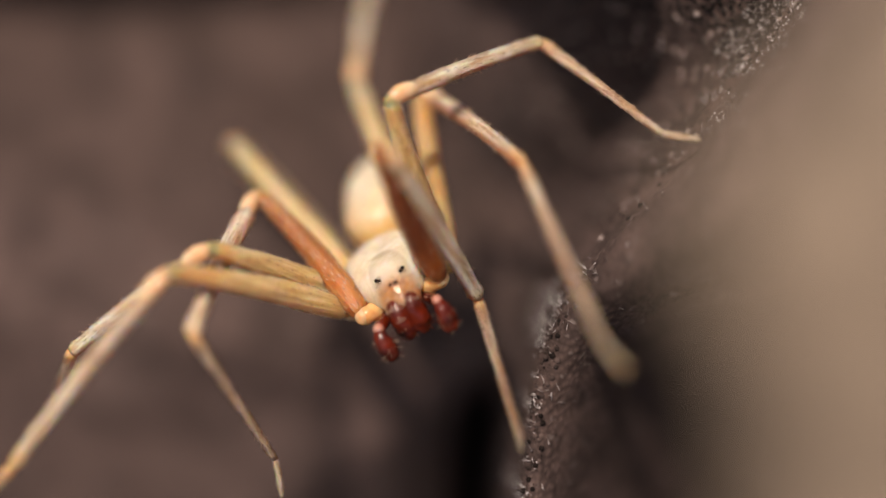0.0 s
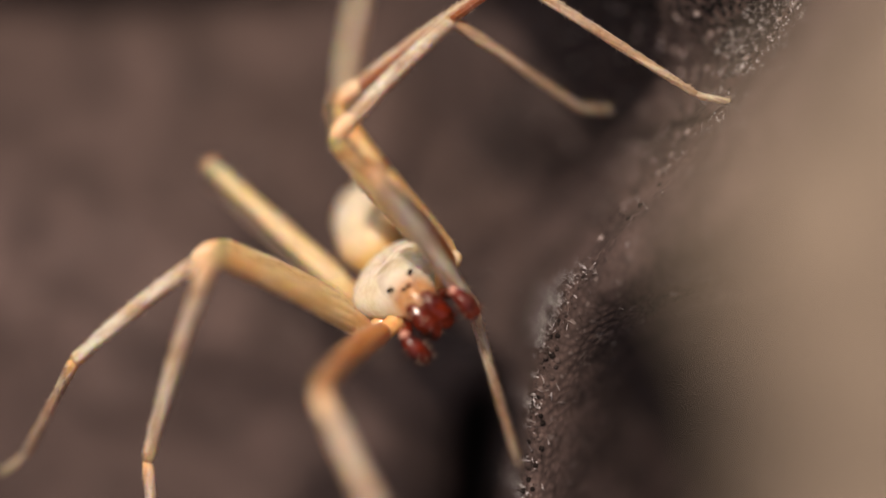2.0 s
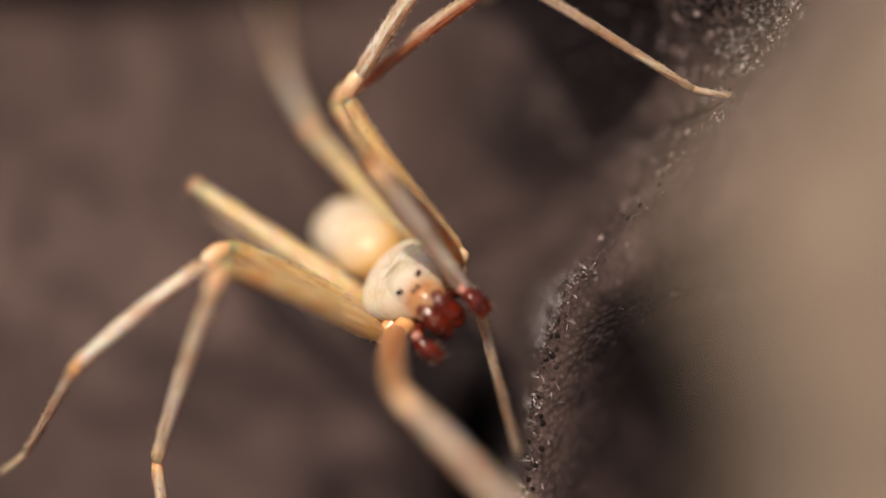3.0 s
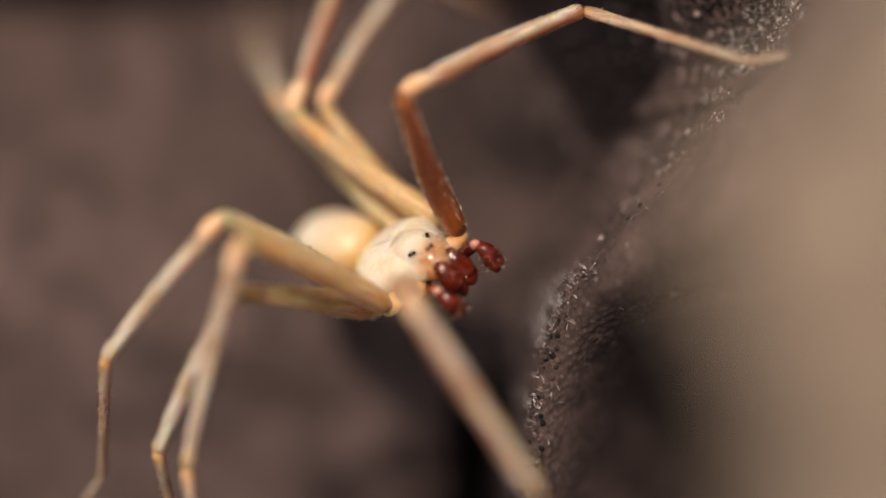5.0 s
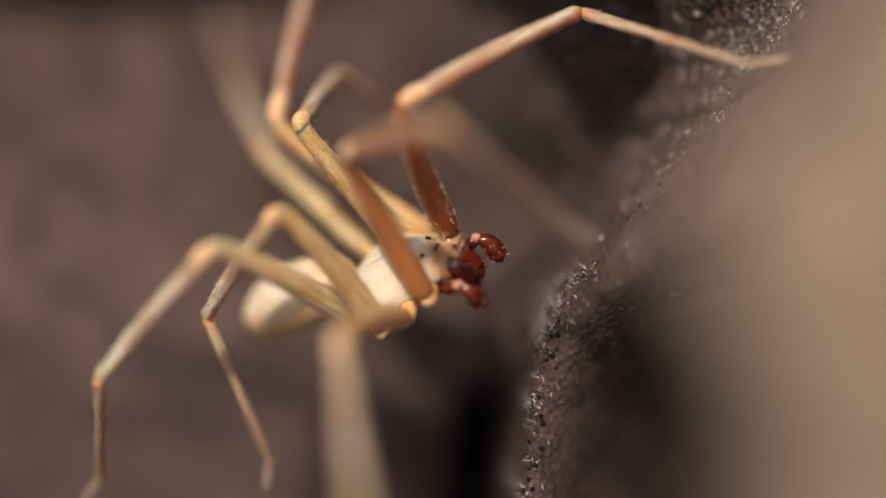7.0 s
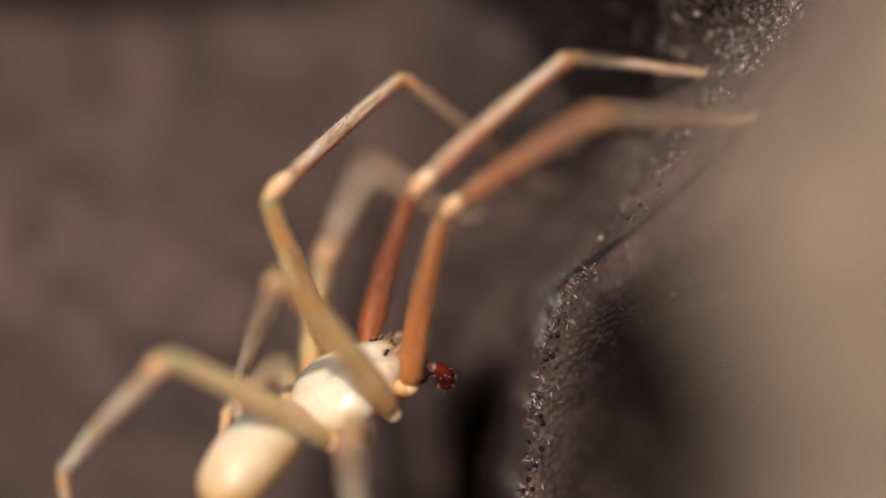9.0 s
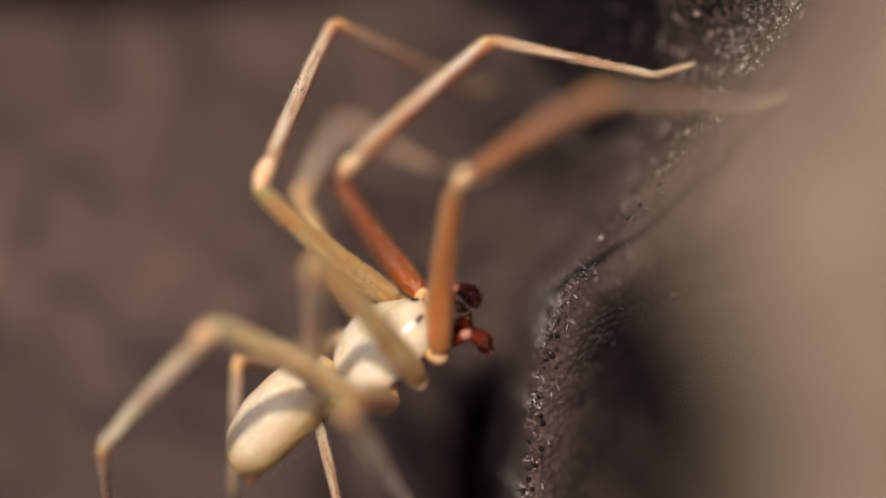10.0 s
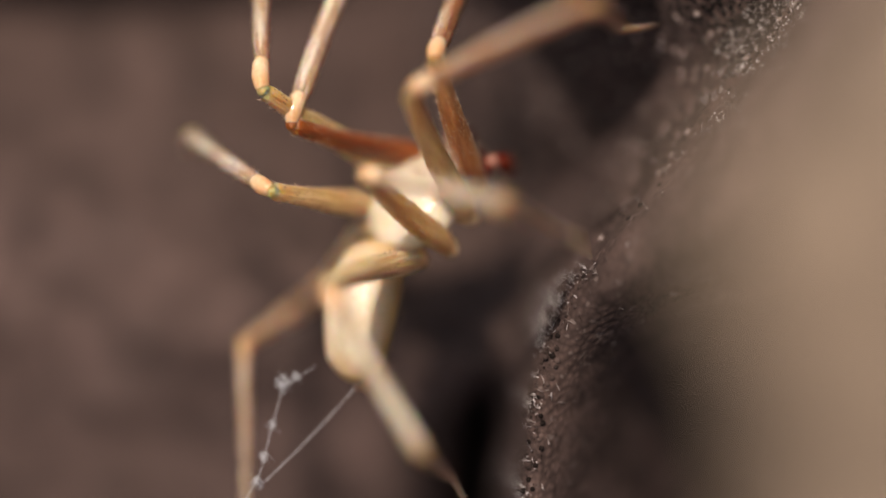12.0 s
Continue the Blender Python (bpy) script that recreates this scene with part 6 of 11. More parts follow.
    walk(legs["l3"]["tibia"], [
        (0, mm(-2.26, -0.58, 4.68, -17.9, 4.4, 115.8)),
        (0.25, mm(-2.33, -0.54, 4.67, -18.4, 4.7, 114.6)),
        (0.5, mm(-2.43, -0.58, 4.65, -19.0, 4.7, 113.4)),
        (0.75, mm(-2.75, -0.36, 4.58, -21.1, 7.2, 112.6)),
        (0.8, mm(-2.81, -0.33, 4.57, -21.5, 8.3, 112.2)),
        (1, mm(-2.91, -0.19, 4.53, -23.0, 9.3, 109.5)),
        (1.2, mm(-3.07, -0.07, 4.48, -24.1, 10.5, 107.1)),
        (1.25, mm(-3.10, -0.05, 4.46, -24.4, 11.3, 106.4)),
        (1.5, mm(-3.29, 0.11, 4.38, -25.8, 12.4, 103.6)),
        (1.75, mm(-2.26, 0.51, 4.54, -15.9, 14.4, 106.8)),
        (1.87, mm(-1.82, 0.25, 4.63, -11.3, 11.9, 109.3)),
        (2, mm(-1.30, -0.04, 4.67, -6.0, 8.6, 112.0)),
        (2.1, mm(-1.03, -0.07, 4.65, 8.3, 6.6, 109.2)),
        (2.2, mm(-0.76, -0.10, 4.62, 22.5, 5.3, 106.1)),
        (2.25, mm(-0.67, -0.58, 4.64, 23.3, 3.0, 96.4)),
        (2.37, mm(-1.45, -0.98, 4.71, 20.9, 0.6, 87.8)),
        (2.5, mm(-2.44, -1.32, 4.62, 18.6, -2.6, 77.8)),
        (2.75, mm(-2.64, -2.80, 4.19, 18.3, -18.0, 73.0)),
        (2.8, mm(-2.64, -2.81, 4.19, 19.2, -23.0, 70.1)),
        (3, mm(-2.56, -2.85, 4.19, 19.9, -24.4, 66.0)),
        (3.2, mm(-2.48, -3.93, 3.57, 21.1, -33.0, 61.2)),
        (3.25, mm(-2.49, -3.96, 3.55, 21.6, -36.2, 60.5)),
        (3.5, mm(-2.58, -4.01, 3.49, 20.3, -38.5, 63.8)),
        (3.75, mm(-2.66, -4.05, 3.44, 18.1, -40.1, 68.7)),
        (4, mm(-2.76, -4.11, 3.36, 17.7, -41.1, 69.1)),
        (4.25, mm(-2.88, -4.13, 3.31, 14.7, -42.3, 75.7)),
        (4.5, mm(-2.99, -4.14, 3.26, 12.4, -42.7, 80.1)),
        (4.75, mm(-3.11, -4.15, 3.21, 9.9, -42.7, 85.0)),
        (4.8, mm(-3.14, -4.15, 3.20, 9.3, -42.5, 86.2)),
        (5, mm(-3.08, -4.30, 3.08, 8.9, -43.6, 87.9)),
        (5.25, mm(-2.93, -4.10, 3.32, 8.9, -41.6, 87.3)),
        (5.5, mm(-2.82, -3.88, 3.53, 8.8, -38.7, 87.3)),
        (5.7, mm(-3.15, -3.85, 3.44, 8.8, -38.5, 83.0)),
        (5.75, mm(-3.21, -3.82, 3.44, 8.7, -38.6, 81.8)),
        (6, mm(-3.60, -3.71, 3.35, 8.8, -39.3, 76.2)),
        (6.25, mm(-3.18, -3.79, 3.47, 2.1, -36.1, 97.7)),
        (6.37, mm(-2.28, -3.05, 4.15, -0.9, -28.4, 107.5)),
        (6.5, mm(-1.35, -1.83, 4.60, -2.3, -18.9, 117.9)),
        (6.75, mm(-1.49, -1.42, 4.67, -10.5, -10.9, 115.3)),
        (7, mm(-1.65, -1.05, 4.71, -18.5, -5.6, 111.7)),
        (7.2, mm(-1.63, -1.03, 4.71, -16.7, -3.7, 111.8)),
        (7.25, mm(-1.77, -1.01, 4.71, -17.1, -2.9, 109.4)),
        (7.37, mm(-3.48, -1.94, 4.23, -17.5, -7.9, 105.5)),
        (7.5, mm(-5.24, -2.64, 2.81, -17.5, -13.8, 100.9)),
        (7.6, mm(-5.52, -2.33, 2.67, -17.7, -16.7, 97.4)),
        (7.75, mm(-5.91, -1.84, 2.37, -17.3, -18.4, 91.3)),
        (7.87, mm(-6.18, -1.44, 2.09, -16.7, -19.9, 86.5)),
        (8, mm(-6.42, -0.94, 1.74, -15.9, -21.5, 80.7)),
        (8.2, mm(-6.64, -0.14, 1.16, -13.8, -22.7, 71.7)),
        (8.25, mm(-6.66, 0.08, 1.02, -13.1, -22.3, 69.3)),
        (8.4, mm(-6.65, 0.73, 0.58, -10.9, -21.4, 62.1)),
        (8.5, mm(-6.56, 1.18, 0.31, -9.1, -19.0, 57.1)),
        (8.63, mm(-6.33, 1.79, 0.02, -6.5, -15.8, 50.6)),
        (8.75, mm(-6.08, 2.27, -0.26, -4.6, -12.9, 45.4)),
        (8.8, mm(-5.93, 2.49, -0.36, -3.7, -6.8, 43.0)),
        (9, mm(-6.11, 2.25, -0.50, -4.0, -2.7, 45.4)),
        (9.25, mm(-6.73, 0.97, -0.57, -11.2, -4.7, 56.4)),
        (9.5, mm(-6.99, -0.41, -0.52, -17.4, -10.5, 69.9)),
        (9.75, mm(-6.96, -1.09, -0.10, -20.9, -19.3, 78.1)),
        (10, mm(-6.81, -1.72, 0.34, -24.8, -26.4, 86.8)),
        (10.2, mm(-6.86, -1.47, 0.27, -25.0, -33.0, 85.1)),
        (10.5, mm(-6.91, -1.22, 0.14, -25.1, -38.0, 82.6)),
        (10.7, mm(-6.72, -2.05, 0.42, -30.9, -43.9, 87.6)),
        (10.8, mm(-6.75, -1.95, 0.37, -33.3, -47.5, 88.2)),
        (11, mm(-6.88, -1.45, 0.16, -38.3, -54.6, 81.7)),
        (11.1, mm(-6.08, -1.85, 2.11, -33.2, -47.3, 75.5)),
        (11.1, mm(-3.85, -2.26, 3.98, -28.8, -37.0, 69.5)),
        (11.2, mm(-1.75, -2.40, 4.45, -26.7, -29.3, 66.2)),
        (11.2, mm(-1.73, -2.50, 4.42, -23.0, -21.7, 61.1)),
        (11.5, mm(-1.65, -2.99, 4.22, -13.9, -22.0, 56.8)),
        (11.7, mm(-1.76, -3.52, 3.94, -17.8, -26.3, 60.6)),
        (11.8, mm(-1.61, -3.47, 3.97, -17.4, -27.3, 66.6)),
        (11.9, mm(-1.26, -3.37, 4.01, -16.0, -25.8, 79.0)),
        (12, mm(-0.88, -3.17, 4.08, -13.9, -24.5, 93.4)),
    ])
    walk(legs["l3"]["metatarsus"], [
        (0, mm(-6.84, -2.93, 3.02, -72.1, -60.1, 102.2)),
        (0.25, mm(-6.93, -2.80, 2.97, -73.5, -59.4, 102.4)),
        (0.5, mm(-7.06, -2.74, 2.90, -75.2, -58.7, 102.8)),
        (0.75, mm(-7.30, -2.52, 2.66, -81.2, -56.4, 105.1)),
        (0.8, mm(-7.35, -2.49, 2.61, -82.7, -55.9, 106.0)),
        (1, mm(-7.48, -2.17, 2.45, -86.0, -54.4, 106.1)),
        (1.2, mm(-7.66, -1.91, 2.31, -88.1, -54.2, 105.8)),
        (1.25, mm(-7.70, -1.85, 2.27, -88.5, -54.2, 105.6)),
        (1.5, mm(-7.90, -1.53, 2.09, -91.3, -54.0, 105.3)),
        (1.75, mm(-7.12, -1.34, 3.10, -80.4, -32.3, 100.9)),
        (1.87, mm(-6.75, -1.71, 3.59, -76.5, -21.3, 103.0)),
        (2, mm(-6.24, -2.13, 4.11, -71.6, -8.4, 106.3)),
        (2.1, mm(-6.10, -1.74, 5.42, -64.4, -3.4, 105.9)),
        (2.2, mm(-5.61, -1.30, 6.68, -57.3, 1.7, 106.0)),
        (2.25, mm(-5.61, -1.02, 6.77, -59.5, 9.0, 106.4)),
        (2.37, mm(-6.49, -0.77, 6.64, -61.8, 21.7, 112.6)),
        (2.5, mm(-7.46, -0.31, 6.34, -62.6, 37.0, 120.1)),
        (2.75, mm(-7.69, -1.81, 5.81, -61.8, 37.9, 120.6)),
        (2.8, mm(-7.67, -1.73, 5.83, -61.6, 38.3, 120.6)),
        (3, mm(-7.51, -1.48, 5.86, -60.9, 39.7, 121.0)),
        (3.2, mm(-7.40, -2.44, 5.20, -59.7, 39.8, 121.3)),
        (3.25, mm(-7.44, -2.51, 5.15, -60.1, 38.6, 120.3)),
        (3.5, mm(-7.64, -2.81, 4.96, -61.1, 32.9, 115.5)),
        (3.75, mm(-7.84, -3.19, 4.72, -60.9, 26.9, 111.6)),
        (4, mm(-7.95, -3.28, 4.60, -60.2, 21.2, 108.0)),
        (4.25, mm(-8.17, -3.73, 4.32, -58.6, 14.4, 106.0)),
        (4.5, mm(-8.32, -4.02, 4.11, -56.7, 7.5, 104.6)),
        (4.75, mm(-8.46, -4.31, 3.89, -54.8, 0.1, 103.5)),
        (4.8, mm(-8.49, -4.38, 3.84, -54.5, -2.1, 104.1)),
        (5, mm(-8.44, -4.67, 3.68, -53.1, -4.2, 105.1)),
        (5.25, mm(-8.29, -4.40, 3.94, -51.2, -6.0, 104.0)),
        (5.5, mm(-8.18, -4.14, 4.17, -49.3, -7.6, 102.4)),
        (5.7, mm(-8.51, -3.71, 4.08, -50.2, -7.5, 99.6)),
        (5.75, mm(-8.57, -3.56, 4.08, -50.3, -7.0, 98.1)),
        (6, mm(-8.91, -2.95, 3.98, -51.6, -6.5, 94.2)),
        (6.25, mm(-8.51, -4.62, 3.63, -54.5, -6.7, 103.5)),
        (6.37, mm(-7.44, -4.63, 4.07, -55.8, -6.6, 108.5)),
        (6.5, mm(-6.16, -4.29, 4.39, -57.3, -6.3, 114.3)),
        (6.75, mm(-6.37, -3.52, 3.71, -57.7, -4.5, 115.0)),
        (7, mm(-6.47, -2.78, 3.00, -57.7, -0.8, 112.2)),
        (7.2, mm(-6.47, -2.86, 3.16, -55.0, 0.2, 111.0)),
        (7.25, mm(-6.66, -2.65, 3.13, -58.0, -1.6, 108.4)),
        (7.37, mm(-8.50, -3.11, 2.63, -66.5, -7.2, 104.8)),
        (7.5, mm(-10.37, -3.24, 1.24, -76.2, -14.4, 101.5)),
        (7.6, mm(-10.68, -2.52, 1.10, -82.8, -18.6, 98.6)),
        (7.75, mm(-11.08, -1.45, 0.84, -92.6, -25.2, 93.6)),
        (7.87, mm(-11.31, -0.59, 0.63, -100.9, -31.2, 89.7)),
        (8, mm(-11.46, 0.43, 0.37, -111.0, -38.9, 86.2)),
        (8.2, mm(-11.47, 1.98, -0.03, -117.3, -47.3, 79.7)),
        (8.25, mm(-11.42, 2.37, -0.12, -118.8, -51.4, 76.1)),
        (8.4, mm(-11.16, 3.54, -0.36, -128.8, -61.1, 73.9)),
        (8.5, mm(-10.88, 4.31, -0.50, -134.9, -68.4, 72.3)),
        (8.63, mm(-10.37, 5.32, -0.57, -151.3, -77.1, 78.9)),
        (8.75, mm(-9.84, 6.12, -0.69, 172.7, -83.2, 106.7)),
        (8.8, mm(-9.58, 6.46, -0.70, 114.8, -85.9, 161.2)),
        (9, mm(-9.93, 6.04, -0.88, 92.8, -85.5, -173.9)),
        (9.25, mm(-11.09, 3.98, -1.62, 154.6, -84.3, 135.4)),
        (9.5, mm(-11.73, 1.64, -2.10, -173.7, -77.7, 114.7)),
        (9.75, mm(-11.76, 0.58, -1.92, -175.1, -74.3, 119.3)),
        (10, mm(-11.65, -0.44, -1.69, -175.2, -72.9, 122.5)),
        (10.2, mm(-11.63, 0.19, -1.64, 174.0, -75.2, 124.6)),
        (10.5, mm(-11.58, 0.81, -1.66, 157.8, -78.8, 132.1)),
        (10.7, mm(-11.27, 0.07, -1.58, 136.5, -79.9, 155.4)),
        (10.8, mm(-11.19, 0.38, -1.63, 128.4, -80.8, 161.9)),
        (11, mm(-10.68, 1.86, -1.78, 115.8, -80.3, 165.8)),
        (11.1, mm(-9.91, 1.39, 0.11, -87.5, -68.3, 21.6)),
        (11.1, mm(-7.74, 0.86, 1.90, -71.4, -27.1, 25.3)),
        (11.2, mm(-5.69, 0.64, 2.34, -59.9, 1.7, 34.4)),
        (11.2, mm(-5.70, 0.58, 2.46, -60.1, -6.7, 45.2)),
        (11.5, mm(-5.77, 0.28, 3.01, -61.2, -19.0, 47.8)),
        (11.7, mm(-5.88, -0.35, 2.46, -59.0, -26.2, 51.6)),
        (11.8, mm(-6.04, -0.75, 2.53, -47.3, 13.3, 72.7)),
        (11.9, mm(-6.23, -1.74, 2.68, -45.7, 6.7, 77.4)),
        (12, mm(-6.14, -2.95, 2.90, -44.6, -1.1, 82.7)),
    ])
    walk(legs["l4"]["femur"], [
        (0, mm(-1.25, -1.60, -0.42, 32.4, -30.5, 163.0)),
        (0.25, mm(-1.25, -1.60, -0.42, 34.0, -30.0, 162.3)),
        (0.5, mm(-1.25, -1.60, -0.42, 35.4, -29.2, 161.7)),
        (0.75, mm(-1.25, -1.60, -0.42, 36.8, -27.8, 157.8)),
        (0.8, mm(-1.25, -1.60, -0.42, 37.3, -28.2, 156.6)),
        (1, mm(-1.25, -1.60, -0.42, 38.5, -27.3, 153.0)),
        (1.2, mm(-1.25, -1.60, -0.42, 37.7, -29.2, 149.5)),
        (1.25, mm(-1.25, -1.60, -0.42, 38.2, -31.1, 147.3)),
        (1.5, mm(-1.25, -1.60, -0.42, 37.4, -34.4, 142.5)),
        (1.75, mm(-1.25, -1.60, -0.42, 40.8, -48.2, 135.9)),
        (2, mm(-1.25, -1.60, -0.42, 59.3, -64.6, 114.8)),
        (2.2, mm(-1.25, -1.60, -0.42, 67.9, -62.8, 105.9)),
        (2.25, mm(-1.25, -1.60, -0.42, 68.0, -61.9, 105.8)),
        (2.5, mm(-1.25, -1.60, -0.42, 59.4, -54.3, 116.8)),
        (2.75, mm(-1.25, -1.60, -0.42, 56.0, -55.5, 135.0)),
        (2.8, mm(-1.25, -1.60, -0.42, 50.8, -53.5, 144.0)),
        (2.9, mm(-1.25, -1.60, -0.42, 37.8, -46.1, 154.6)),
        (3, mm(-1.25, -1.60, -0.42, 28.2, -37.6, 161.7)),
        (3.2, mm(-1.25, -1.60, -0.42, 23.3, -25.1, 169.0)),
        (3.25, mm(-1.25, -1.60, -0.42, 22.4, -16.5, 172.0)),
        (3.5, mm(-1.25, -1.60, -0.42, 24.0, -11.3, 170.6)),
        (3.75, mm(-1.25, -1.60, -0.42, 26.0, -9.1, 168.1)),
        (4, mm(-1.25, -1.60, -0.42, 27.9, -8.5, 164.7)),
        (4.25, mm(-1.25, -1.60, -0.42, 29.9, -8.4, 160.8)),
        (4.5, mm(-1.25, -1.60, -0.42, 31.8, -8.5, 156.7)),
        (4.75, mm(-1.25, -1.60, -0.42, 33.8, -8.5, 152.4)),
        (4.8, mm(-1.25, -1.60, -0.42, 34.3, -9.2, 151.1)),
        (5, mm(-1.25, -1.60, -0.42, 34.3, -10.8, 151.9)),
        (5.25, mm(-1.25, -1.60, -0.42, 36.2, -10.6, 150.4)),
        (5.5, mm(-1.25, -1.60, -0.42, 38.3, -10.1, 148.9)),
        (5.7, mm(-1.25, -1.60, -0.42, 37.5, -8.8, 146.1)),
        (5.75, mm(-1.25, -1.60, -0.42, 37.3, -8.7, 145.3)),
        (6, mm(-1.25, -1.60, -0.42, 36.3, -6.9, 141.7)),
        (6.25, mm(-1.25, -1.60, -0.42, 33.3, -7.2, 141.6)),
        (6.5, mm(-1.25, -1.60, -0.42, 30.3, -7.0, 141.8)),
        (6.75, mm(-1.25, -1.60, -0.42, 24.9, -7.1, 139.4)),
        (7, mm(-1.25, -1.60, -0.42, 19.7, -7.8, 136.9)),
        (7.2, mm(-1.25, -1.60, -0.42, 24.5, -4.9, 142.8)),
        (7.25, mm(-1.25, -1.60, -0.42, 22.6, 6.8, 145.6)),
        (7.33, mm(-1.25, -1.60, -0.42, 25.3, 31.8, 151.8)),
        (7.4, mm(-1.25, -1.60, -0.42, 35.9, 58.6, 165.4)),
        (7.5, mm(-1.25, -1.60, -0.42, 116.9, 76.5, -110.6)),
        (7.6, mm(-1.25, -1.60, -0.42, 169.9, 39.6, -59.2)),
        (7.75, mm(-1.25, -1.60, -0.42, 177.0, 29.1, -60.9)),
        (8, mm(-1.25, -1.60, -0.42, -172.7, 31.3, -66.7)),
        (8.2, mm(-1.25, -1.60, -0.42, -164.2, 38.3, -69.4)),
        (8.25, mm(-1.25, -1.60, -0.42, -160.8, 43.1, -68.3)),
        (8.4, mm(-1.25, -1.60, -0.42, -149.6, 50.9, -64.2)),
        (8.5, mm(-1.25, -1.60, -0.42, -140.0, 56.6, -58.4)),
        (8.63, mm(-1.25, -1.60, -0.42, -124.0, 60.5, -47.8)),
        (8.75, mm(-1.25, -1.60, -0.42, -108.3, 62.3, -36.5)),
        (8.8, mm(-1.25, -1.60, -0.42, -88.6, 62.7, -17.0)),
        (9, mm(-1.25, -1.60, -0.42, -79.4, 60.7, -3.9)),
        (9.25, mm(-1.25, -1.60, -0.42, -93.4, 58.2, -3.7)),
        (9.5, mm(-1.25, -1.60, -0.42, -108.4, 54.3, -5.2)),
        (9.75, mm(-1.25, -1.60, -0.42, -115.8, 48.4, -9.5)),
        (10, mm(-1.25, -1.60, -0.42, -121.7, 41.4, -13.2)),
        (10.2, mm(-1.25, -1.60, -0.42, -122.1, 41.9, -17.7)),
        (10.5, mm(-1.25, -1.60, -0.42, -120.9, 42.9, -20.1)),
        (10.7, mm(-1.25, -1.60, -0.42, -125.5, 39.2, -21.8)),
        (10.8, mm(-1.25, -1.60, -0.42, -124.4, 39.3, -23.4)),
        (11, mm(-1.25, -1.60, -0.42, -113.6, 42.0, -23.3)),
        (11.2, mm(-1.25, -1.60, -0.42, -115.5, 41.7, -24.2)),
        (11.2, mm(-1.25, -1.60, -0.42, -114.0, 41.7, -23.7)),
        (11.5, mm(-1.25, -1.60, -0.42, -105.0, 42.2, -18.3)),
        (11.7, mm(-1.25, -1.60, -0.42, -105.9, 40.2, -14.7)),
        (11.8, mm(-1.25, -1.60, -0.42, -105.8, 39.8, -13.4)),
        (12, mm(-1.25, -1.60, -0.42, -107.5, 36.1, -10.4)),
    ])
